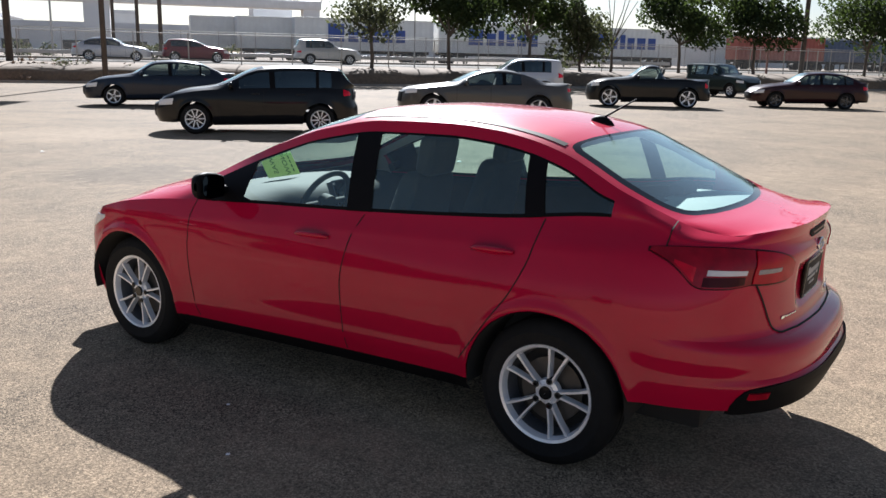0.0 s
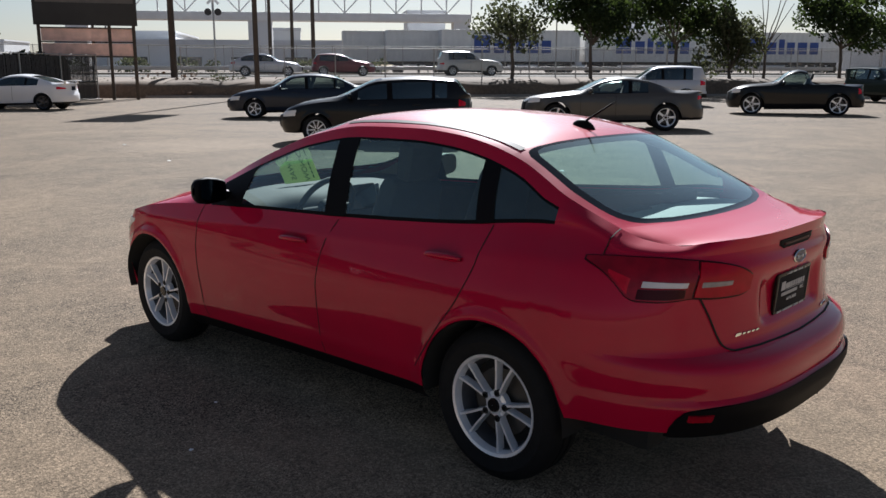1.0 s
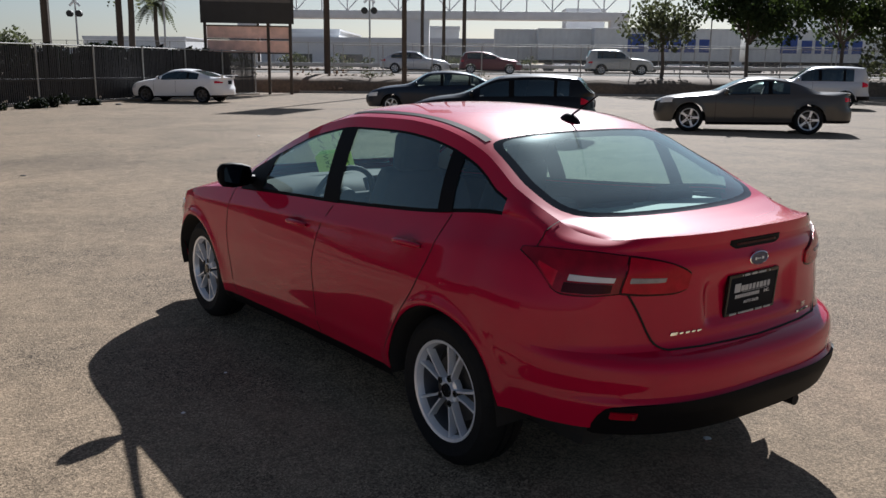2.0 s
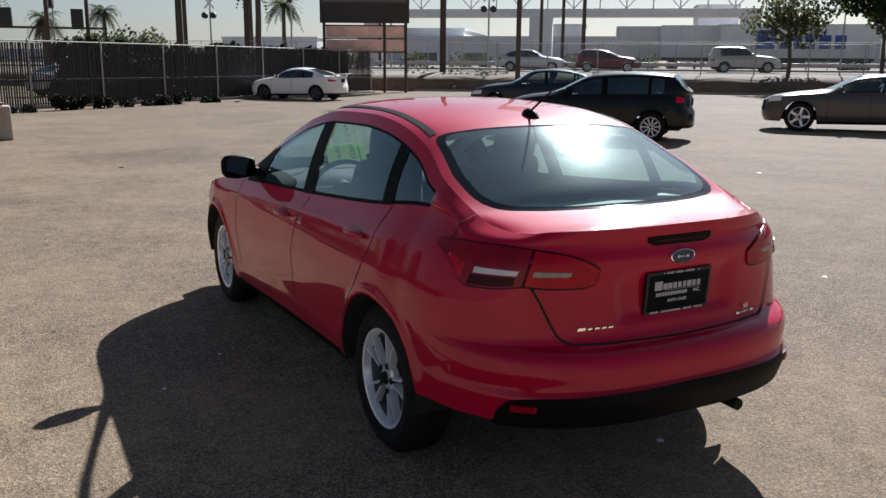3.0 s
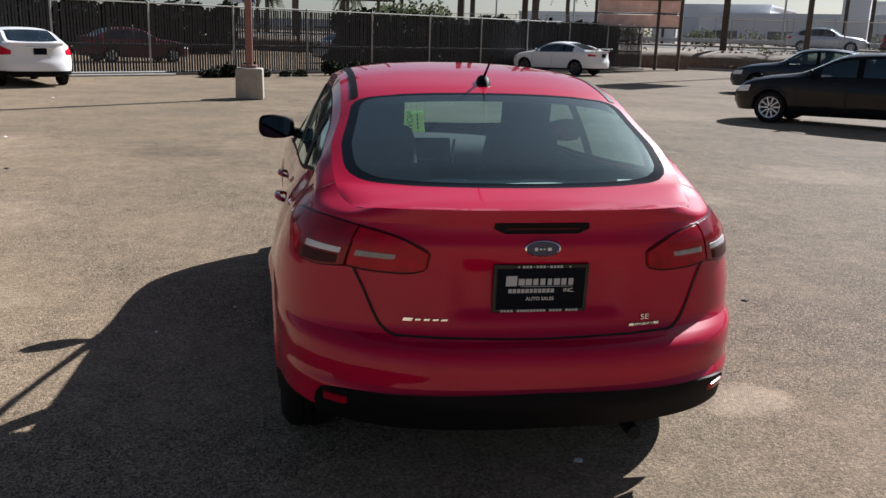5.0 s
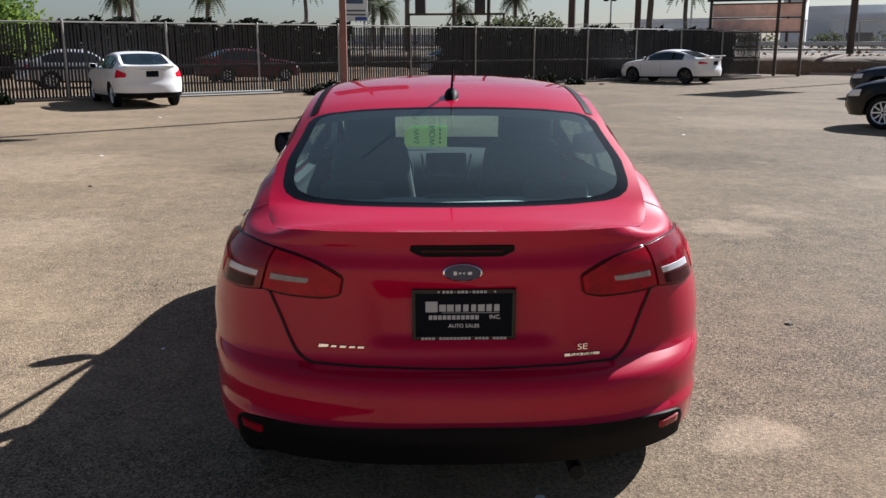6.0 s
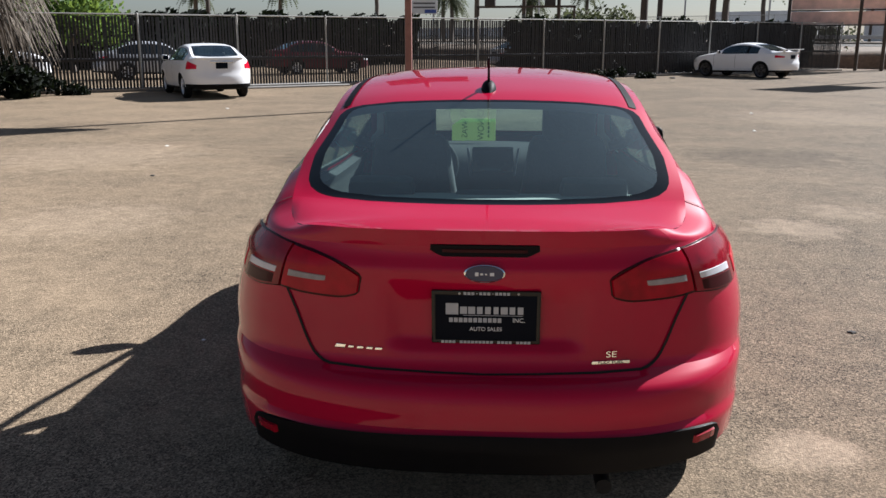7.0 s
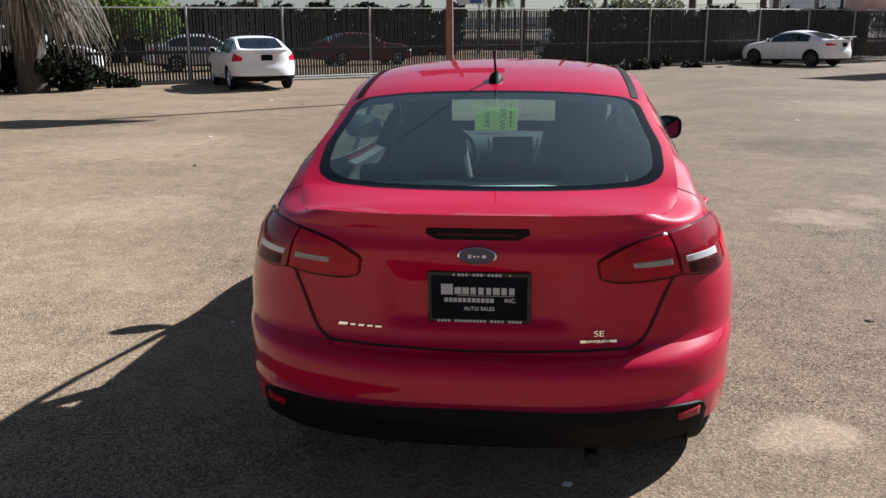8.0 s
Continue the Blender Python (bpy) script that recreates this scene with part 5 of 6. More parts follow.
parked("saloon_car", "silver saloon car on the street", dict(base=2.75, rear=1.05, front=0.98, half=0.90, tall=1.46, belt=0.95, hood=0.95, deck=1.05, cowl=2.28, head=1.46, back=0.18, foot=-0.55), "silver",
       street(-3.3, 9.0)[:2], street(-6.05, 9.0)[:2], (-0.25, 1.85), (6, 0.0, 0.05), 0.21, z=ROAD_Z, group="cars on the street", pillars=((0.95, 1.06, 0.02),), glass_mat="glass_dark")
parked("hatchback_car", "plum coloured hatchback car on the street", dict(base=2.6, rear=0.80, front=0.90, half=0.87, tall=1.48, belt=0.98, hood=0.98, deck=1.04, cowl=2.2, head=1.1, back=-0.35, foot=-0.68), "plum",
       street(1.6, 9.0)[:2], street(-1.0, 9.0)[:2], (-0.3, 1.7), (6, 0.0, 0.05), 0.21, z=ROAD_Z, group="cars on the street", pillars=((0.9, 1.0, 0.0),), glass_mat="glass_dark")


def strip(name, profile, a0, a1, n, material, label, wobble=0.0, kind="structure", category=""):
    """Terrain along the street from (b, z) pairs."""
    rows = []
    for i in range(n + 1):
        a = a0 + (a1 - a0) * i / n
        row = []
        for k, (b, z) in enumerate(profile):
            w = wobble if 0 < k < len(profile) - 1 else 0.0
            p = street(a, b + w * 2 * (noise.noise((a * 0.3, b, 1.7))), 0)
            row.append((p.x, p.y, z + w * noise.noise((a * 0.45, b * 0.8, 4.2)) + w * 0.4 * noise.noise((a * 1.7, b * 2.1, 9.0))))
        rows.append(row)
    return tagged(sheet(name, rows, material, smooth=60, flip=False), label, category, kind=kind)


strip("bank", [(-0.15, -0.02), (0.0, 0.14), (0.12, 0.40), (0.28, 0.62), (0.55, 0.80), (1.0, 0.90), (1.7, 0.96), (2.6, 1.02), (3.8, 1.08), (4.8, 1.10)], -60, 130, 380, M["dirt"], "bank of dry brown dirt between lot and street", 0.09, category="bank")
strip("road", [(4.6, 1.05), (4.7, ROAD_Z), (12, ROAD_Z + 0.04), (20.0, ROAD_Z), (20.2, 1.05)], -200, 260, 60, M["road"], "pale worn asphalt street above the lot", category="road")
strip("far_ground", [(20.0, 1.09), (60, 1.09), (200, 1.09), (900, 1.09)], -900, 900, 30, M["dirt"], "dusty open ground beyond the street", category="ground")
strip("kerb", [(20.1, 1.0), (20.1, 1.27), (20.3, 1.29), (20.6, 1.27), (20.6, 1.0)], -200, 260, 60, M["kerb"], "pale concrete kerb along the street", category="kerb")
strip("lot_kerb", [(-0.35, -0.02), (-0.33, 0.10), (-0.28, 0.13), (-0.08, 0.13), (-0.05, 0.0)], -11, 120, 260, M["kerb"], "low worn kerb at the edge of the lot", 0.012, category="kerb")
rail = thing("guard_rail", "low grey guard rail along the street", "guard rail")
part("rail", box_bm(150, 0.06, 0.30, 0.02, (0, 0, 0.55)), M["steel"], rail)
for k in range(38):
    part("post", box_bm(0.10, 0.10, 0.62, 0.0, (-74 + 4 * k, 0.07, 0.31)), M["steel"], rail)
rail.matrix_world = pose(*street(-30, 22.5, 1.09), 0, 0, STREET)


# ---------------------------------------------------------------- fences
M["slat"] = plain("dark_weathered_slat", (0.022, 0.020, 0.019), 0.7, grain=0.4, scale=8)
M["galv"] = plain("galvanised_post", (0.30, 0.29, 0.27), 0.6, 0.3, grain=0.2, scale=6)


def mesh_material(name, colour, share):
    m, t, b = nodes_of(name)
    clear, mix = t.nodes.new("ShaderNodeBsdfTransparent"), t.nodes.new("ShaderNodeMixShader")
    b.inputs["Base Color"].default_value, b.inputs["Roughness"].default_value, b.inputs["Metallic"].default_value = (*colour, 1), 0.6, 0.3
    mix.inputs[0].default_value = share
    t.links.new(clear.outputs[0], mix.inputs[1])
    t.links.new(b.outputs[0], mix.inputs[2])
    t.links.new(mix.outputs[0], t.nodes["Material Output"].inputs[0])
    return m


M["wire"] = mesh_material("chain_link_mesh", (0.33, 0.33, 0.32), 0.16)
FENCE0, FENCE1 = Vector((-31.1, 9.6, 0)), Vector((17.2, 42.0, 0))
run = (FENCE1 - FENCE0).length
fence = thing("slatted_fence", "tall chain-link fence filled with dark upright slats", "fence")
fence.matrix_world = pose(*FENCE0, 0, 0, math.degrees(math.atan2(FENCE1.y - FENCE0.y, FENCE1.x - FENCE0.x)))
FH = 2.28
n_posts = round(run / 3.05)
post_me = None
for k in range(n_posts + 1):
    x = run * k / n_posts
    if post_me is None:
        ob = part("post", merge(tube_bm((0, 0, -0.05), (0, 0, FH + 0.03), 0.035, segs=10), tube_bm((0, 0, FH + 0.02), (0, 0, FH + 0.06), 0.04, 0.01, segs=10)), M["galv"], fence)
        post_me = ob.data
    else:
        ob = new("post", post_me)
        ob.parent = fence
    ob.location = (x, -0.04, 0)
part("top_rail", tube_bm((0, 0, FH), (run, 0, FH), 0.024, segs=8), M["galv"], fence)
part("middle_rail", tube_bm((0, 0.03, 0.95), (run, 0.03, 0.95), 0.05, segs=8), M["slat"], fence)
part("bottom_rail", tube_bm((0, 0.02, 0.10), (run, 0.02, 0.10), 0.02, segs=8), M["galv"], fence)
pitch, rnd = 0.098, random.Random(5)
slat_mes = []
for v in range(6):
    bm = box_bm(0.064 + 0.003 * (v % 3), 0.010, FH - 0.10 - 0.006 * (v % 4), 0.0, (0, 0, (FH - 0.10) / 2 + 0.04))
    me = bpy.data.meshes.new("slat")
    bm.to_mesh(me)
    bm.free()
    me.materials.append(M["slat"])
    slat_mes.append(me)
total = int(run / pitch)
near0 = int(19.0 / pitch)
rest = bmesh.new()
for k in range(total):
    x = pitch * (k + 0.5)
    if near0 <= k < near0 + 300:
        ob = new("slat", slat_mes[rnd.randrange(6)])
        ob.parent = fence
        ob.location = (x + rnd.uniform(-0.004, 0.004), rnd.uniform(-0.004, 0.004), 0)
        ob.rotation_euler = (0, radians(rnd.gauss(0, 0.22)), radians(rnd.gauss(0, 4)))
    else:
        b = moved(box_bm(0.067, 0.010, FH - 0.11, 0.0, (0, 0, (FH - 0.10) / 2 + 0.04)), pose(x + rnd.uniform(-0.004, 0.004), 0, 0, 0, rnd.gauss(0, 0.22), rnd.gauss(0, 4)))
        me = bpy.data.meshes.new("slat_infill")
        b.to_mesh(me)
        b.free()
        rest.from_mesh(me)
        bpy.data.meshes.remove(me)
tagged(part("slat_infill", rest, M["slat"], fence, smooth=0), kind="stuff")
# pale loose boards lying at the fence's foot, low concrete strip
curb_bm = box_bm(run, 0.16, 0.10, 0.02, (run / 2, -0.20, 0.04))
ob = part("fence_kerb", curb_bm, M["kerb"])
ob.matrix_world = fence.matrix_world.copy()
tagged(ob, "low concrete kerb along the fence", "kerb", kind="structure")
way = (FENCE1 - FENCE0).normalized()
for k, (s0, off, zz) in enumerate(((25.0, -0.50, 0.035), (25.6, -0.62, 0.035), (25.3, -0.56, 0.105))):
    p = FENCE0 + way * s0 + Vector((way.y, -way.x, 0)) * -off
    ob = part("pale_pipe", tube_bm((0, 0, 0), (5.6, 0.02 * k, 0), 0.035, segs=10), M["galv"])
    ob.matrix_world = pose(p.x, p.y, zz, 0, 0, math.degrees(math.atan2(way.y, way.x)) + k * 0.4)
    tagged(ob, "pale metal pipe lying at the foot of the fence", "pipe", "loose pipes")

bank_fence = thing("chain_link_fence", "chain-link fence along the top of the bank", "fence")
bank_fence.matrix_world = pose(*street(-9.5, 3.4, 1.02), 0, 0, STREET)
for k in range(36):
    part("post", tube_bm((3.05 * k, 0, -0.3), (3.05 * k, 0, 1.85), 0.035, segs=8), M["galv"], bank_fence)
part("top_rail", tube_bm((0, 0, 1.80), (107, 0, 1.80), 0.022, segs=6), M["galv"], bank_fence)
mesh_part("wire_mesh", [(0, 0.03, 0.0), (107, 0.03, 0.0), (107, 0.03, 1.78), (0, 0.03, 1.78)], [(0, 1, 2, 3)], M["wire"], bank_fence, smooth=0)
far_fence = thing("chain_link_fence", "chain-link fence beyond the street", "fence")
far_fence.matrix_world = pose(*street(-70, 26, 1.09), 0, 0, STREET)
for k in range(60):
    part("post", tube_bm((3.05 * k, 0, 0), (3.05 * k, 0, 2.45), 0.035, segs=6), M["galv"], far_fence)
part("top_rail", tube_bm((0, 0, 2.4), (180, 0, 2.4), 0.022, segs=6), M["galv"], far_fence)
mesh_part("wire_mesh", [(0, 0.03, 0.05), (180, 0.03, 0.05), (180, 0.03, 2.38), (0, 0.03, 2.38)], [(0, 1, 2, 3)], M["wire"], far_fence, smooth=0)

# ---------------------------------------------------------------- lamp post with sign on a concrete block
M["rust"] = plain("faded_red_post_paint", (0.19, 0.085, 0.070), 0.7, grain=0.3, scale=7)
M["timber"] = plain("dark_pole_timber", (0.055, 0.042, 0.033), 0.9, grain=0.35, scale=9, bump=0.3)
M["sign_back"] = plain("dull_sign_panel", (0.10, 0.09, 0.085), 0.7, grain=0.2, scale=3)
M["board_black"] = plain("black_board", (0.020, 0.019, 0.019), 0.7, grain=0.3, scale=2)
M["board_red"] = plain("faded_red_board", (0.74, 0.48, 0.40), 0.8, grain=0.35, scale=2.2)
post = thing("sign_post", "faded red steel post with a sign on a painted concrete block", "post")
post.location = (-1.95, 17.25, 0)
bm = box_bm(0.60, 0.60, 0.70, 0.045, (0, 0, 0.35), 3)
for v in bm.verts:
    v.co.x *= 1 + 0.06 * (0.7 - v.co.z)
    v.co.y *= 1 + 0.06 * (0.7 - v.co.z)
block = part("block", bm, M["concrete"], post, "worn concrete block with faded paint")
part("post_plate", box_bm(0.34, 0.34, 0.05, 0.01, (0, 0, 0.74)), M["rust"], post)
part("shaft", box_bm(0.15, 0.15, 7.2, 0.012, (0, 0, 4.3)), M["rust"], post)
sign = part("sign_panel", box_bm(2.6, 0.16, 1.5, 0.03, (0.0, 0, 6.5)), M["sign_back"], post)

# ---------------------------------------------------------------- pole sign, billboard
pole_sign = thing("pole_sign", "tall grey-brown steel pole with an added sign out of view", "sign")
pole_sign.matrix_world = pose(25.3, 39.5, 0.0, 0, 0, -46)
part("shaft", tube_bm((0, 0, -0.3), (0, 0, 15.9), 0.15, 0.12, segs=16), M["timber"], pole_sign)
# Unseen panel, added off-centre so its shadow lands out on the lot.
part("sign_panel", box_bm(1.9, 0.3, 3.0, 0.05, (1.07, 0, 14.3)), M["sign_back"], pole_sign)

bb = thing("billboard", "weathered billboard with a black board over faded red boards", "billboard")
bbx = Vector((0.89, -0.456, 0))
bb.matrix_world = pose(19.0, 41.2, 0, 0, 0, math.degrees(math.atan2(bbx.y, bbx.x)))
for x, w in ((-4.5, 0.16), (-1.18, 0.16), (0.0, 0.17)):
    part("post", box_bm(w, w, 7.0, 0.01, (x, 0.06 if x else 0, 3.45)), M["timber"], bb)
part("black_board", box_bm(4.9, 0.10, 3.0, 0.01, (-2.25, -0.13, 5.25)), M["board_black"], bb)
part("poster", box_bm(4.6, 0.012, 1.5, 0.0, (-2.25, -0.19, 5.6)), M["sign_back"], bb)
for x0, x1 in ((-4.4, -1.26), (-1.10, -0.08)):
    for z in (2.55, 3.28):
        part("red_board", box_bm(x1 - x0, 0.03, 0.62, 0.006, ((x0 + x1) / 2, 0.0, z)), M["board_red"], bb)
for z in (2.20, 2.92, 3.62):
    part("cross_rail", box_bm(4.5, 0.07, 0.07, 0.005, (-2.25, -0.07, z)), M["timber"], bb)


# ---------------------------------------------------------------- trees and palms
def leaf_material(name, colour, glow):
    m, t, b = nodes_of(name)
    thin, mix = t.nodes.new("ShaderNodeBsdfTranslucent"), t.nodes.new("ShaderNodeMixShader")
    isl = t.nodes.new("ShaderNodeNewGeometry")
    vary = t.nodes.new("ShaderNodeMapRange")
    vary.inputs["To Min"].default_value, vary.inputs["To Max"].default_value = 0.55, 1.5
    mul = t.nodes.new("ShaderNodeMix")
    mul.data_type, mul.blend_type = "RGBA", "MULTIPLY"
    mul.inputs["Factor"].default_value = 1
    mul.inputs["A"].default_value = (*colour, 1)
    t.links.new(isl.outputs["Random Per Island"], vary.inputs["Value"])
    t.links.new(vary.outputs[0], mul.inputs["B"])
    t.links.new(mul.outputs["Result"], b.inputs["Base Color"])
    b.inputs["Roughness"].default_value, b.inputs["Specular IOR Level"].default_value = 0.8, 0.15
    thin.inputs["Color"].default_value = (*glow, 1)
    mix.inputs[0].default_value = 0.3
    t.links.new(b.outputs[0], mix.inputs[1])
    t.links.new(thin.outputs[0], mix.inputs[2])
    t.links.new(mix.outputs[0], t.nodes["Material Output"].inputs[0])
    return m


M["leaf"] = leaf_material("dark_tree_leaves", (0.020, 0.032, 0.013), (0.055, 0.08, 0.018))
M["leaf_pale"] = leaf_material("grey_green_leaves", (0.058, 0.066, 0.036), (0.09, 0.10, 0.045))
M["leaf_green"] = leaf_material("fresh_green_leaves", (0.07, 0.12, 0.03), (0.2, 0.28, 0.05))
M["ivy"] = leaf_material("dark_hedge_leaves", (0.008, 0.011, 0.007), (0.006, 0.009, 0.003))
M["bark"] = plain("grey_bark", (0.085, 0.07, 0.058), 0.9, grain=0.3, scale=14, bump=0.4)
M["dead"] = leaf_material("dead_palm_fronds", (0.16, 0.135, 0.11), (0.10, 0.08, 0.06))


def limb(verts, faces, a, b, r0, r1, segs=7, bend=0.0, seed=0):
    a, b = Vector(a), Vector(b)
    d = b - a
    q = d.to_track_quat("Z", "Y")
    n = 5
    base = len(verts)
    for i in range(n + 1):
        f = i / n
        c = a.lerp(b, f) + Vector((noise.noise((seed, f * 2, 0.3)), noise.noise((seed, f * 2, 7.3)), 0)) * bend * math.sin(math.pi * f)
        for k in range(segs):
            an = 2 * math.pi * k / segs
            r = r0 + (r1 - r0) * f
            verts.append(c + q @ Vector((r * math.cos(an), r * math.sin(an), 0)))
    for i in range(n):
        for k in range(segs):
            o = base + i * segs
            faces.append((o + k, o + (k + 1) % segs, o + segs + (k + 1) % segs, o + segs + k))


def leaf_cloud(rng, blobs, n, size):
    """Small folded leaves scattered through uneven blobs (centre, radius)."""
    verts, faces = [], []
    weights = [r ** 2.2 for c, r in blobs]
    for _ in range(n):
        c, r = rng.choices(blobs, weights)[0]
        d = Vector((rng.gauss(0, 1), rng.gauss(0, 1), rng.gauss(0, 0.8))).normalized()
        p = Vector(c) + d * r * (0.45 + 0.6 * rng.random() ** 0.6)
        s = size * rng.uniform(0.6, 1.35)
        q = Vector((rng.gauss(0, 1), rng.gauss(0, 1), rng.gauss(0, 1))).normalized()
        u = q.orthogonal().normalized() * s
        w = q.cross(u).normalized() * s * 0.55
        o = len(verts)
        verts += [p - u, p + w + q * s * 0.2, p + u, p - w + q * s * 0.2]
        faces.append((o, o + 1, o + 2, o + 3))
    return verts, faces


def tree(label, x, y, z, height, crown, spread_r, leaf="leaf", n=2600, size=0.13, seed=1, trunk_r=0.13, category="tree", name="street_tree", group="street trees"):
    rng = random.Random(seed)
    ob = thing(name, label, category, group)
    ob.location = (x, y, z)
    verts, faces = [], []
    fork = height - crown * 1.25
    limb(verts, faces, (0, 0, -0.2), (rng.uniform(-0.15, 0.15), rng.uniform(-0.15, 0.15), fork), trunk_r, trunk_r * 0.7, 9, 0.12, seed)
    top = Vector((0, 0, fork))
    blobs = []
    for k in range(9):
        an = 2 * math.pi * k / 9 + rng.uniform(-0.3, 0.3)
        rad = spread_r * rng.uniform(0.35, 0.85)
        tip = Vector((rad * math.cos(an), rad * math.sin(an), fork + crown * rng.uniform(0.15, 1.05)))
        limb(verts, faces, top + Vector((0, 0, -0.1)), tip, trunk_r * 0.45, 0.02, 5, 0.2, seed + k)
        blobs.append((tip, spread_r * rng.uniform(0.36, 0.6)))
        blobs.append((tip * 0.6 + top * 0.4 + Vector((0, 0, crown * 0.25)), spread_r * rng.uniform(0.2, 0.4)))
    mesh_part("trunk", verts, faces, M["bark"], ob, smooth=60)
    if n:
        tagged(mesh_part("crown", *leaf_cloud(rng, blobs, n, size), M[leaf], ob, smooth=0), kind="stuff")
    return ob


for k, (a, b, h, c, r, leaf, n) in enumerate(((10.6, 3.0, 5.2, 2.3, 2.3, "leaf_pale", 1800), (15.8, 3.0, 6.8, 3.6, 2.9, "leaf", 7500), (21.4, 3.2, 6.6, 3.4, 2.8, "leaf", 6500), (25.0, 2.6, 5.0, 3.4, 2.3, "leaf_pale", 3500),
                                              (33.0, 3.0, 6.6, 3.6, 2.9, "leaf", 6800), (39.4, 3.0, 7.0, 3.8, 3.0, "leaf", 6500), (49.6, 3.0, 7.4, 4.2, 3.4, "leaf", 6800), (58.0, 3.0, 7.0, 4.0, 3.2, "leaf", 4500))):
    p = street(a, b)
    tree("leafy street tree on the dirt bank" if leaf == "leaf" else "sparse grey-green street tree on the bank", p.x, p.y, 0.95, h, c, r, leaf, n, 0.15, 20 + k)
p = street(27.4, 2.8)
tree("bare leafless tree on the bank", p.x, p.y, 0.95, 7.6, 4.6, 2.4, n=0, seed=77, trunk_r=0.11)


def palm(label, x, y, z, h, r=1.9, seed=1, group="fan palms"):
    rng = random.Random(seed)
    ob = thing("palm_tree", label, "palm tree", group)
    ob.location = (x, y, z)
    verts, faces = [], []
    limb(verts, faces, (0, 0, -0.1), (rng.uniform(-0.3, 0.3), rng.uniform(-0.3, 0.3), h), 0.24, 0.17, 9, 0.3, seed)
    top = (verts[-1] + verts[-5]) / 2
    mesh_part("trunk", verts, faces, M["bark"], ob, smooth=60)
    verts, faces = [], []
    for k in range(48):
        an = rng.uniform(0, 2 * math.pi)
        lift = rng.uniform(-0.9, 1.1)
        d = Vector((math.cos(an), math.sin(an), 0))
        side = Vector((-d.y, d.x, 0))
        pts = [top + d * r * f * (1 - 0.12 * f) + Vector((0, 0, lift * r * 0.8 * f - 0.62 * r * f ** 2.3)) for f in spread(0, 1, 6)]
        for i in range(6):
            for q in (-1, 1):
                for s in range(3):
                    g = (s + 0.5) / 3
                    c = pts[i].lerp(pts[i + 1], g)
                    wd = 0.42 * math.sin(math.pi * min(0.98, (i + g) / 6 * 0.85 + 0.12))
                    o = len(verts)
                    verts += [c, c + (pts[i + 1] - pts[i]) * 0.25, c + side * q * wd + Vector((0, 0, -0.35 * wd)) + d * 0.12]
                    faces.append((o, o + 1, o + 2))
    tagged(mesh_part("crown", verts, faces, M["leaf_pale"], ob, smooth=0), kind="stuff")


# ---------------------------------------------------------------- container trailers
# Grey-white paint lightened further, so distance haze is in the colour.
M["box_white"] = plain("hazed_grey_white_paint", (0.70, 0.70, 0.69), 0.6, grain=0.12, scale=1.5)
M["box_blue"] = plain("blue_container_print", (0.045, 0.085, 0.30), 0.6, grain=0.15, scale=3)
M["box_red"] = plain("red_container_paint", (0.28, 0.07, 0.05), 0.6, grain=0.2, scale=2)
M["box_navy"] = plain("navy_container_paint", (0.06, 0.09, 0.16), 0.6, grain=0.2, scale=2)


def container(parent, length, tall, z0, paint):
    rows = []
    n = int(length / 0.14)
    for i in range(n + 1):
        x = length * i / n
        dip = 0.035 if (i // 2) % 2 else 0.0
        rows.append([(x, -1.22 + dip, z0), (x, -1.22 + dip, z0 + tall)])
    side = sheet("container_side", rows, M[paint], parent, smooth=20, flip=True)
    part("container_body", box_bm(length, 2.36, tall, 0.02, (length / 2, 0.02, z0 + tall / 2)), M[paint], parent)
    for z in (z0 + 0.06, z0 + tall - 0.06):
        part("container_rail", box_bm(length, 0.06, 0.13, 0.01, (length / 2, -1.235, z)), M[paint], parent)
    for x in (0.08, length - 0.08):
        part("corner_post", box_bm(0.16, 0.06, tall, 0.01, (x, -1.236, z0 + tall / 2)), M[paint], parent)
    return side


def trailer(a, b, label, paint="box_white", length=13.7, tall=2.95, mark=True):
    ob = thing("container_trailer", label, "trailer", "container trailers")
    ob.matrix_world = pose(*street(a, b, 1.09), 0, 0, STREET)
    side = container(ob, length, tall, 1.22, paint)
    part("chassis", box_bm(length - 0.4, 0.9, 0.30, 0.02, (length / 2, 0, 1.05)), M["dark"], ob)
    for x in (length - 2.4, length - 1.1, 1.2):
        for y in (-0.95, 0.95):
            part("wheel", tube_bm((x, y - 0.25, 0.5), (x, y + 0.25, 0.5), 0.5, segs=18), M["rubber"], ob)
    for y in (-0.5, 0.5):
        part("landing_leg", box_bm(0.12, 0.12, 1.0, 0.0, (3.3, y, 0.5)), M["dark"], ob)
    if mark:
        xs = 3.0
        for w, h in ((1.9, 1.65), (1.2, 1.2), (0.75, 1.5), (1.05, 1.2), (1.25, 1.2), (1.15, 1.2)):
            part("print_block", box_bm(w * 0.82, 0.02, h, 0.0, (xs + w / 2, -1.245, 2.0 + h / 2)), M["box_blue"], ob, smooth=0)
            xs += w + 0.12
    return ob


for k, a in enumerate((10.7, 25.1, 39.4)):
    trailer(a, 34.0 + 0.4 * k, "grey-white shipping container trailer with blue print")
trailer(1.5, 38.5, "plain grey shipping container trailer", mark=False, length=12.2)
trailer(5.6, 36.0, "plain pale shipping container trailer", mark=False, length=12.2)
trailer(62.0, 36.0, "red shipping container on a trailer", "box_red", 12.2, 2.6, False)
trailer(76.0, 38.0, "dark blue shipping container on a trailer", "box_navy", 12.2, 2.6, False)
trailer(90.0, 37.0, "red-brown shipping container on a trailer", "box_red", 12.2, 2.6, False)

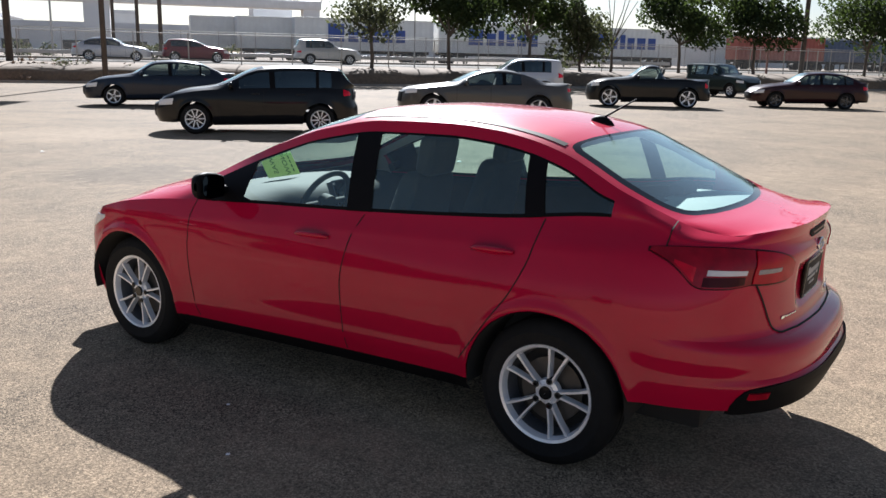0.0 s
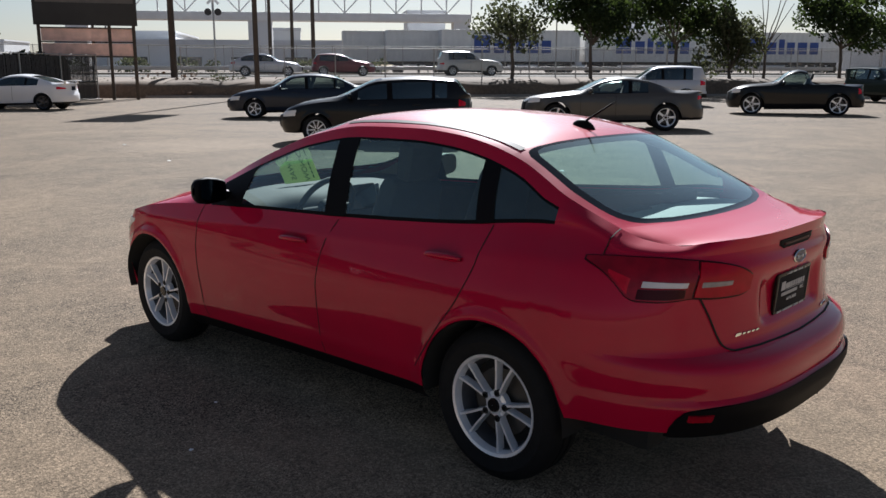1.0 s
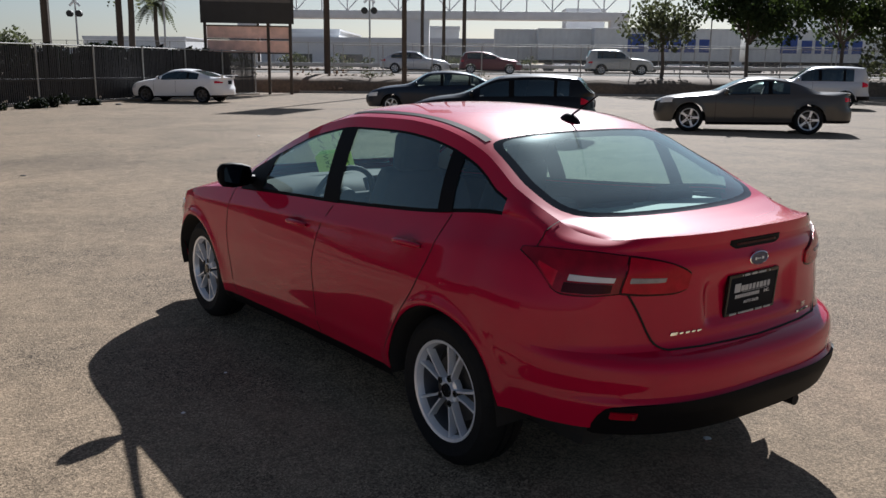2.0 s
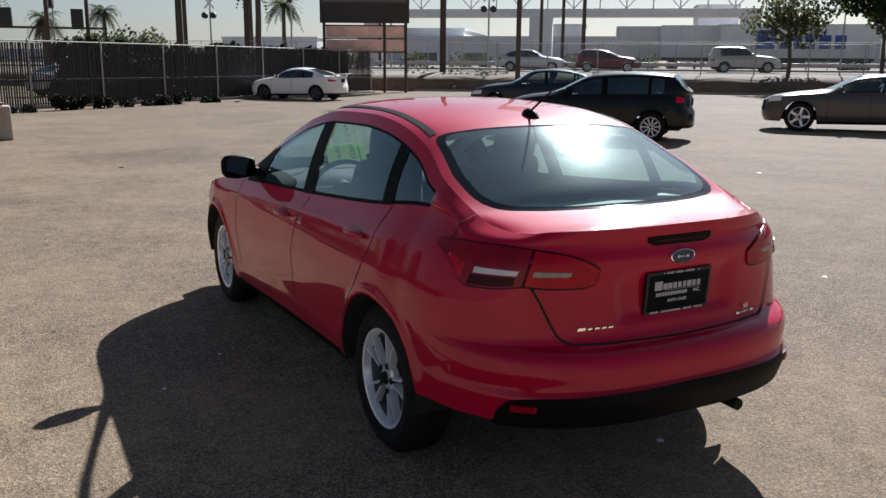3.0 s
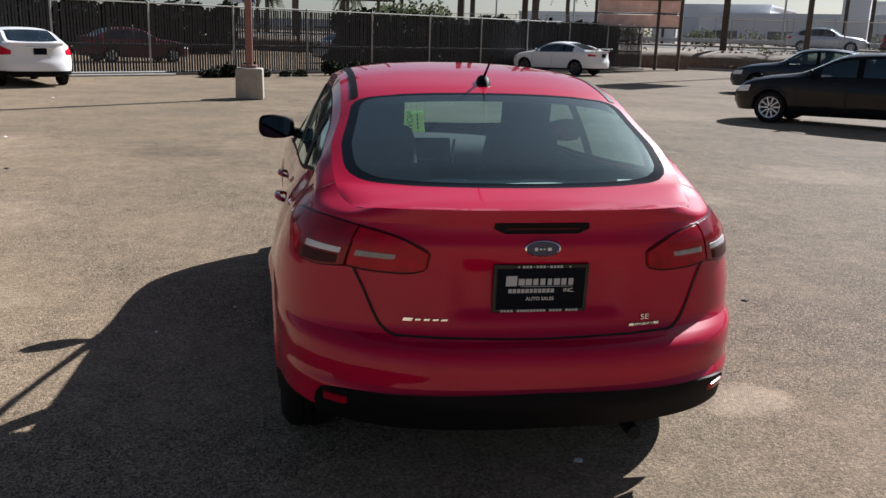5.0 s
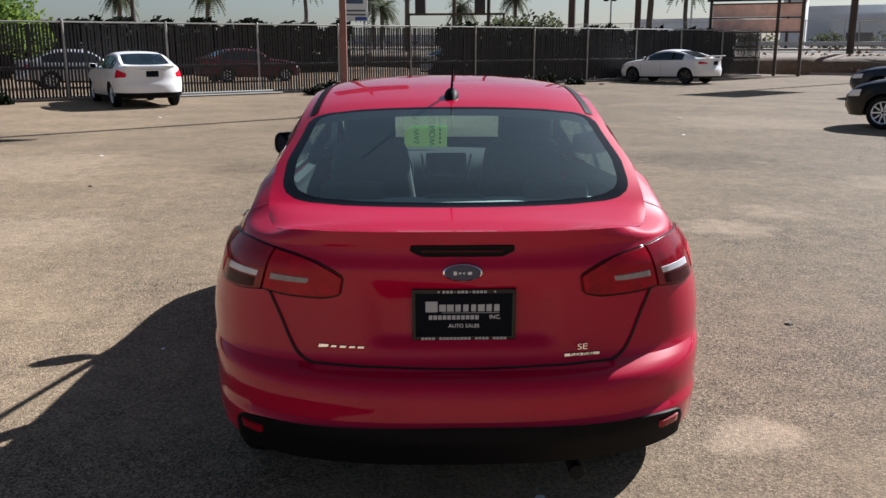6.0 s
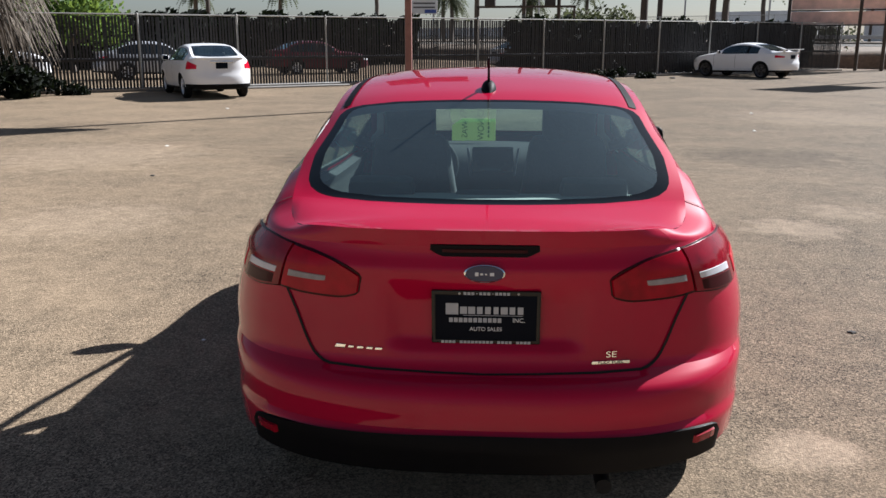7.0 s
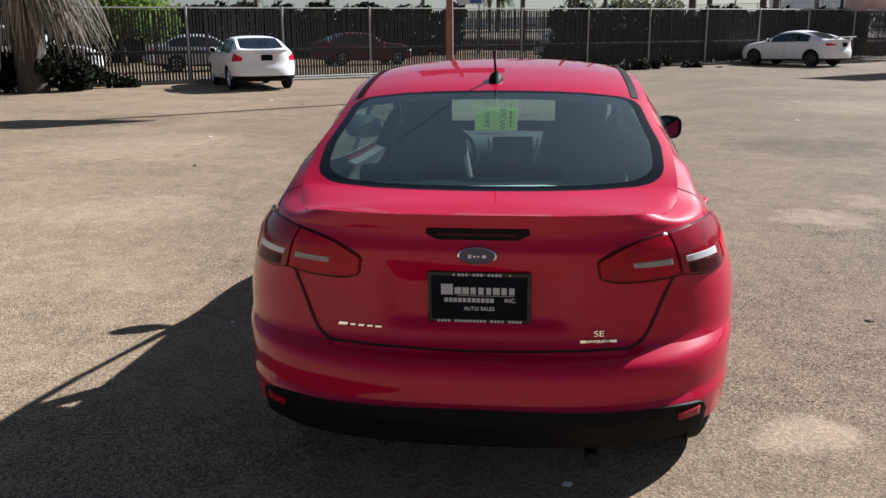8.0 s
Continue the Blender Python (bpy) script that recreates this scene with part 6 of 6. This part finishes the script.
# ---------------------------------------------------------------- poles, bridge, far buildings
# Distance haze is put into the pale wall and bridge colours.
M["far_wall"] = plain("hazed_warehouse_wall", (0.72, 0.73, 0.74), 0.9, grain=0.10, scale=0.25)
M["far_roof"] = plain("grey_warehouse_roof", (0.62, 0.63, 0.65), 0.8, grain=0.12, scale=0.3)
M["bridge"] = plain("hazed_bridge_steel", (0.74, 0.75, 0.76), 0.7, grain=0.12, scale=1)
M["window_dark"] = plain("dark_window", (0.03, 0.035, 0.04), 0.15)


def utility_pole(a, b, r, h, arms=1, z=1.05, lean=0.0, mat="timber", label="dark wooden utility pole"):
    ob = thing("utility_pole", label, "pole", "utility poles")
    ob.matrix_world = pose(*street(a, b, z), lean, 0, STREET)
    part("shaft", tube_bm((0, 0, -0.4), (0, 0, h), r, r * 0.72, segs=12), M[mat], ob)
    for k in range(arms):
        part("cross_arm", box_bm(2.4, 0.11, 0.13, 0.01, (0, -r * 0.8, h - 0.5 - 0.9 * k)), M[mat], ob)
        for x in (-1.0, -0.45, 0.45, 1.0):
            part("insulator", tube_bm((x, -r * 0.8, h - 0.44 - 0.9 * k), (x, -r * 0.8, h - 0.28 - 0.9 * k), 0.05, 0.03, segs=8), M["window_dark"], ob)
    return ob


for a, b, r, h, lean in ((-10.0, 4.0, 0.21, 13, 0.3), (-5.0, 23, 0.15, 13, 0), (-3.2, 23, 0.15, 14, 0), (-1.5, 23, 0.18, 13, -0.3), (-32.0, 27, 0.27, 13, 0.4), (-38.5, 27, 0.27, 13, -0.4), (44.5, 4.0, 0.20, 13, 0.4), (-19, 24, 0.12, 13, 0)):
    utility_pole(a, b, r, h, 2, 1.05, lean)
utility_pole(13.8, 4.2, 0.05, 5.2, 0, 1.0, 0, "steel", "thin grey steel pole")
utility_pole(41.0, 3.6, 0.09, 9.0, 0, 1.0, 0.6, "rust", "rusty steel pole on the bank")


def signal(a, b, z, h, crossing=False):
    ob = thing("railway_signal" if crossing else "traffic_signal", "railway crossing signal on a steel mast" if crossing else "dark traffic signal on a steel mast", "signal", "street signals")
    ob.matrix_world = pose(*street(a, b, z), 0, 0, STREET)
    part("mast", tube_bm((0, 0, 0), (0, 0, h), 0.09, 0.07, segs=10), M["steel"], ob)
    if crossing:
        for q in (-45, 45):
            part("cross_board", moved(box_bm(1.3, 0.03, 0.2, 0.0), pose(0, -0.12, h - 0.5, 0, q)), M["far_wall"], ob)
        for x in (-0.4, 0.4):
            part("lamp_hood", tube_bm((x, -0.1, h - 1.6), (x, -0.4, h - 1.6), 0.28, 0.28, segs=14), M["board_black"], ob)
    else:
        part("signal_head", box_bm(0.42, 0.34, 1.15, 0.04, (0, -0.24, h - 0.4)), M["board_black"], ob)
        for k in range(3):
            part("visor", tube_bm((0, -0.40, h - 0.78 + 0.37 * k), (0, -0.58, h - 0.78 + 0.37 * k), 0.14, 0.14, segs=10), M["board_black"], ob)


signal(-46, 18, 1.1, 5.8)
signal(-27, 24, 1.1, 6.6)
signal(-35, 25, 1.1, 6.2, True)
signal(-18, 24, 1.1, 6.6, True)
signal(-9.5, 24, 1.1, 6.6, True)

bridge = thing("truss_bridge", "grey steel truss footbridge on concrete piers", "bridge")
bridge.matrix_world = pose(*street(-40, 90, 1.09), 0, 0, STREET)
part("deck_beam", box_bm(64, 3.0, 1.25, 0.05, (32, 0, 8.3)), M["bridge"], bridge)
part("top_chord", box_bm(64, 0.25, 0.30, 0.0, (32, -1.4, 13.2)), M["bridge"], bridge)
for k in range(17):
    part("upright", box_bm(0.20, 0.2, 4.4, 0.0, (4.0 * k, -1.4, 11.0)), M["bridge"], bridge)
    if k < 16:
        part("diagonal", tube_bm((4.0 * k + (0 if k % 2 else 4), -1.4, 8.9), (4.0 * k + (4 if k % 2 else 0), -1.4, 13.1), 0.10, segs=6), M["bridge"], bridge)
for x, w in ((31.0, 3.6), (62.5, 2.6), (4.0, 3.0)):
    part("pier", box_bm(w, 2.6, 7.8, 0.05, (x, 0, 3.8)), M["far_wall"], bridge)


def warehouse(a, b, wide, deep, tall, label, wall="far_wall", doors=0):
    ob = thing("warehouse", label, "building", "far buildings")
    ob.matrix_world = pose(*street(a, b, 1.05), 0, 0, STREET)
    part("wall", box_bm(wide, deep, tall, 0.0, (wide / 2, deep / 2, tall / 2)), M[wall], ob)
    part("roof", box_bm(wide + 0.6, deep + 0.6, 0.5, 0.0, (wide / 2, deep / 2, tall + 0.252)), M["far_roof"], ob)
    part("parapet", box_bm(wide + 0.4, 0.3, 0.9, 0.0, (wide / 2, -0.16, tall - 0.2)), M["far_roof"], ob)
    for k in range(doors):
        part("loading_door", box_bm(wide / doors * 0.45, 0.12, tall * 0.45, 0.0, (wide / doors * (k + 0.5), -0.063, tall * 0.24)), M["window_dark"], ob)


for a, b, w, d, t_, n in ((-230, 190, 70, 40, 3.4, 6), (-140, 180, 60, 40, 3.6, 5), (-66, 190, 30, 50, 9.5, 0), (-48, 165, 62, 30, 6.6, 5), (24, 175, 60, 40, 7.0, 4), (30, 230, 12, 12, 18, 0), (92, 165, 40, 40, 7.0, 3),
                          (140, 150, 80, 40, 8.0, 4), (100, 220, 16, 16, 17, 0), (-150, 290, 40, 30, 10, 0), (-20, 270, 16, 20, 14, 0)):
    warehouse(a, b, w, d, t_, "pale grey warehouse with dark loading doors" if n else "pale grey industrial tower block", doors=n)

# ---------------------------------------------------------------- behind the slatted fence
SIDE = Vector((-way.y, way.x, 0))


def beyond(s, off, z=0.0):
    """A place by its run along the slatted fence and its way out behind it."""
    p = FENCE0 + way * s + SIDE * off
    return (p.x, p.y, z)


def hedge(s0, s1, off, tall, deep, label, seed, n=5000, leaf="ivy", size=0.14):
    rng = random.Random(seed)
    blobs = []
    for k in range(int((s1 - s0) / 0.7)):
        for h in spread(0.4, tall - 0.4, max(1, int(tall / 0.8))):
            blobs.append((Vector(beyond(s0 + 0.7 * k + rng.uniform(-0.2, 0.2), off + rng.uniform(-deep, deep) / 2, h + rng.uniform(-0.15, 0.2))), rng.uniform(0.45, 0.7)))
    tagged(mesh_part("hedge", *leaf_cloud(rng, blobs, n, size), M[leaf], None, smooth=0), label, "hedge", kind="stuff")


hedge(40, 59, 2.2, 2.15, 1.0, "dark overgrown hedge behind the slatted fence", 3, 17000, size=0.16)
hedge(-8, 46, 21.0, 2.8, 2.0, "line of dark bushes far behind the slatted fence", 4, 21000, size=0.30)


# ---------------------------------------------------------------- small things beyond and on the lot
for k, (x, y, h, r) in enumerate(((-4.0, 81.7, 5.2, 1.9), (-11.1, 81.1, 7.5, 1.9), (-19.9, 79.5, 6.5, 1.8), (-4.9, 86.7, 6.4, 2.0), (-1.3, 66.7, 7.5, 1.9), (15.2, 56.3, 7.8, 2.2), (3.5, 84, 5.4, 1.9), (24, 78, 7.0, 2.0), (-26, 74, 6.0, 1.8), (10, 92, 6.6, 1.9))):
    palm("tall fan palm far behind the fence", x, y, 0.0, h, r, 40 + k)
tree("green leafy tree behind the slatted fence", -19.7, 37.3, 0, 4.6, 2.6, 2.3, "leaf_green", 3200, 0.15, 91, 0.14, name="garden_tree", group="")
tree("leafy tree behind the slatted fence", 8.5, 66.3, 0, 3.5, 1.8, 1.9, "leaf_pale", 1600, 0.17, 92, 0.14, name="garden_tree", group="")
tree("bushy tree behind the slatted fence", 7.8, 76.2, 0, 4.2, 2.4, 3.0, "leaf_pale", 2000, 0.25, 94, 0.14, name="garden_tree", group="")
for k, (x, y, r, h) in enumerate(((2.0, 56.8, 0.16, 11), (9.8, 56.0, 0.26, 11), (14.0, 55.1, 0.22, 11), (-18.5, 53.9, 0.15, 11), (4.3, 56.6, 0.14, 10))):
    ob = thing("utility_pole", "dark wooden utility pole behind the fence", "pole", "utility poles")
    ob.location = (x, y, 0)
    part("shaft", tube_bm((0, 0, -0.2), (0, 0, h), r, r * 0.75, segs=10), M["timber"], ob)
    part("cross_arm", box_bm(2.2, 0.12, 0.12, 0.01, (0, -r, h - 0.6)), M["timber"], ob)
gantry = thing("signal_gantry", "steel signal gantry with dark boxes behind the fence", "gantry")
gantry.matrix_world = pose(4.3, 56.4, 0, 0, 0, -8)
part("beam", box_bm(6.6, 0.14, 0.14, 0.0, (-2.2, 0, 3.6)), M["timber"], gantry)
for x in (-5.4, 1.0):
    part("post", box_bm(0.14, 0.14, 3.6, 0.0, (x, 0, 1.8)), M["timber"], gantry)
for x in (-4.6, -0.6):
    part("box", box_bm(0.7, 0.5, 1.1, 0.03, (x, 0, 4.2)), M["board_black"], gantry)
ws = thing("shop_sign", "white roadside sign with grey and blue print", "sign")
ws.matrix_world = pose(-4.5, 54.5, 0, 0, 0, 4)
for x in (-0.6, 0.6):
    part("post", box_bm(0.12, 0.12, 3.2, 0.0, (x, 0, 1.6)), M["steel"], ws)
panel = part("panel", box_bm(1.7, 0.15, 2.6, 0.02, (0, 0, 4.4)), M["box_white"], ws)
for x, z, w, h, mat in ((-0.1, 4.35, 1.3, 0.34, "box_navy"), (0.0, 3.75, 1.4, 0.10, "sign_back"), (0.0, 3.5, 1.4, 0.10, "sign_back"), (0.4, 3.25, 0.75, 0.22, "box_blue")):
    part("print_bar", box_bm(w, 0.01, h, 0.0, (x, -0.081, z)), M[mat], panel, smooth=0)

SEDAN = dict(base=2.74, rear=1.10, front=0.98, half=0.89, tall=1.47, belt=0.96, hood=0.96, deck=1.06, cowl=2.28, head=1.46, back=0.18, foot=-0.58)
VAN = dict(base=2.9, rear=1.0, front=0.9, half=0.96, tall=1.85, belt=1.12, hood=1.10, deck=1.18, cowl=2.45, head=1.45, back=-0.70, foot=-0.88, r=0.34)
for k, (s0, off, spec, paint, label) in enumerate(((19.0, 8.0, VAN, "white", "white van behind the slatted fence"), (25.5, 9.0, SEDAN, "silver", "silver saloon car behind the slatted fence"), (33.0, 10.5, SEDAN, "plum", "dark red saloon car behind the slatted fence"),
                                                   (44.0, 9.0, SEDAN, "silver", "silver saloon car behind the slatted fence"), (12.5, 8.5, SEDAN, "white", "white saloon car behind the slatted fence"))):
    f_, r__ = beyond(s0 + spec["base"], off)[:2], beyond(s0, off)[:2]
    parked("van" if spec is VAN else "saloon_car", label, spec, paint, f_, r__, (-0.5, 1.8) if spec is VAN else (-0.25, 1.85), (6, 0.0, 0.05), 0.21, group="cars behind the fence", pillars=((0.95, 1.06, 0.02),), category="van" if spec is VAN else "car", glass_mat="glass_dark", seats=False)

# old palm with a skirt of dead fronds, in front of the fence
old = thing("palm_tree", "old palm with a skirt of hanging dead fronds", "palm tree")
old.location = (-13.5, 19.1, 0)
verts, faces = [], []
limb(verts, faces, (0, 0, -0.1), (0.1, 0, 6.5), 0.42, 0.34, 14, 0.1, 3)
mesh_part("trunk", verts, faces, M["timber"], old, smooth=60)
rng = random.Random(12)
verts, faces = [], []
for k in range(1700):
    an = rng.uniform(0, 2 * math.pi)
    r0 = rng.uniform(0.4, 0.9)
    r1 = rng.uniform(0.7, 2.2)
    z0 = rng.uniform(2.6, 6.0)
    z1 = max(0.55 + 0.6 * rng.random(), z0 - rng.uniform(1.2, 2.6)) + 0.35 * (2.2 - r1)
    d = Vector((math.cos(an), math.sin(an), 0))
    sd = Vector((-d.y, d.x, 0)) * rng.uniform(0.008, 0.03)
    pts = [d * (r0 + (r1 - r0) * f ** 0.7) + Vector((noise.noise((k, f, 0)) * 0.15, noise.noise((k, 3 + f, 1)) * 0.15, z0 + (z1 - z0) * f ** 1.3)) for f in spread(0, 1, 5)]
    o = len(verts)
    for i, p in enumerate(pts):
        w = sd * (1.0 - 0.7 * i / 5)
        verts += [p - w, p + w + d * 0.01]
    for i in range(5):
        q = o + 2 * i
        faces.append((q, q + 1, q + 3, q + 2))
tagged(mesh_part("dead_fronds", verts, faces, M["dead"], old, smooth=0), kind="stuff")

rngb = random.Random(31)
base_blobs = [(Vector((-13.5 + rngb.uniform(-1.0, 1.1), 19.3 + rngb.uniform(-0.5, 0.6), rngb.uniform(0.25, 0.9))), rngb.uniform(0.3, 0.5)) for _ in range(16)]
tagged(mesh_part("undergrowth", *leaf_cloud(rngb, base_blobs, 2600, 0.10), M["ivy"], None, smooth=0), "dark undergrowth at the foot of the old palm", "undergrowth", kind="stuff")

# dark weedy mounds along the fence's foot
for k, (x, y, w, h) in enumerate(((-2.6, 26.6, 2.0, 0.45), (0.9, 29.2, 2.4, 0.55), (-12.6, 21.0, 1.0, 0.6), (4.6, 31.9, 2.0, 0.4))):
    rngm = random.Random(60 + k)
    mound = []
    for _ in range(14):
        t_ = rngm.uniform(-1, 1)
        mound.append((Vector((x, y, h * (1 - abs(t_)) * rngm.uniform(0.3, 0.9))) + way * (t_ * w) - SIDE * rngm.uniform(0.1, 0.35), rngm.uniform(0.14, 0.28)))
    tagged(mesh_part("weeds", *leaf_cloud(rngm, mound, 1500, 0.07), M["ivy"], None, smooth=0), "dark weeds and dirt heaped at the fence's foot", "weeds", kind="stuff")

# rubble on the bank
M["rubble"] = plain("pale_rubble", (0.19, 0.125, 0.08), 0.95, grain=0.6, scale=7)
rng = random.Random(8)
rest = bmesh.new()
for k in range(190):
    a = rng.triangular(-14.5, -3.0, -9.0) if k < 180 else rng.uniform(-3.5, 12)
    b = rng.uniform(-0.2, 2.6)
    z = max(0.0, 0.40 * b + 0.05) + rng.uniform(0.0, 0.08) + (0.25 * rng.random() if -12 < a < -6 else 0)
    sx, sy, sz = rng.uniform(0.06, 0.34), rng.uniform(0.04, 0.2), rng.uniform(0.015, 0.06)
    p = street(a, b, z)
    bmx = moved(box_bm(sx, sy, sz), pose(p.x, p.y, p.z, rng.gauss(0, 16), rng.gauss(0, 16), rng.uniform(0, 360)))
    for v in bmx.verts:
        v.co += Vector((rng.uniform(-1, 1), rng.uniform(-1, 1), rng.uniform(-1, 1))) * 0.02
    me = bpy.data.meshes.new("bits")
    bmx.to_mesh(me)
    bmx.free()
    rest.from_mesh(me)
    bpy.data.meshes.remove(me)
tagged(part("rubble", rest, M["rubble"], None, smooth=0), "heaps of broken boards and rubble on the bank", "rubble", kind="stuff")
rng = random.Random(15)
blobs = []
for k in range(36):
    a = rng.uniform(-14, 0) if k < 22 else rng.uniform(16, 60)
    blobs.append((street(a, rng.uniform(0.8, 3.6), 0.5 + rng.uniform(0, 0.5)), rng.uniform(0.2, 0.6)))
tagged(mesh_part("scrub", *leaf_cloud(rng, blobs, 1700, 0.07), M["leaf_pale"], None, smooth=0), "dry scrub along the dirt bank", "scrub", kind="stuff")
blobs = []
for k in range(24):
    a = rng.uniform(-30, 6)
    blobs.append((street(a, rng.uniform(27.5, 29.5), 1.7), rng.uniform(0.6, 1.0)))
tagged(mesh_part("shrubs", *leaf_cloud(rng, blobs, 3600, 0.16), M["leaf_pale"], None, smooth=0), "rounded shrubs beyond the street", "shrub", kind="stuff")

# litter on the asphalt
M["litter"] = plain("white_litter", (0.75, 0.74, 0.70), 0.7)
M["dark_litter"] = plain("dark_litter", (0.03, 0.026, 0.022), 0.9)
for k, (x, y, s_, mat) in enumerate(((8.29, 6.23, 0.08, "litter"), (2.02, 1.46, 0.045, "dark_litter"), (-4.0, 6.73, 0.06, "dark_litter"), (7.2, 32.6, 0.28, "dark_litter"), (-1.53, 1.14, 0.02, "litter"), (0.30, -0.49, 0.035, "litter"), (3.53, 1.23, 0.05, "litter"), (-0.35, 11.04, 0.07, "dark_litter"),
                                    (4.6, 12.3, 0.06, "litter"), (-4.9, 9.6, 0.05, "litter"), (-6.1, 16.6, 0.07, "litter"), (-1.15, 1.55, 0.018, "litter"), (-5.2, 4.4, 0.04, "dark_litter"), (5.6, 16.0, 0.07, "litter"))):
    rngk = random.Random(k)
    bmx = bmesh.new()
    bmesh.ops.create_icosphere(bmx, subdivisions=2, radius=s_ * 0.5)
    for v in bmx.verts:
        v.co *= 1 + 0.5 * noise.noise(v.co * (3.4 / s_) + Vector((k, 0, 0)))
        v.co.z = max(v.co.z * 0.35, -s_ * 0.06) + s_ * 0.06
    ob = part("litter", bmx, M[mat], None, smooth=20)
    ob.location = (x, y, 0)
    tagged(ob, "small pale scrap of litter on the asphalt" if mat == "litter" else "small dark scrap lying on the asphalt", "litter", "litter")


# ---------------------------------------------------------------- the lot's ground
me = bpy.data.meshes.new("ground")
me.from_pydata([(-1500, -1500, 0), (1500, -1500, 0), (1500, 1500, 0), (-1500, 1500, 0)], [], [(0, 1, 2, 3)])
tagged(finish("ground", me, M["asphalt"], smooth=0), "worn sandy asphalt of a large car lot", "ground", kind="structure")
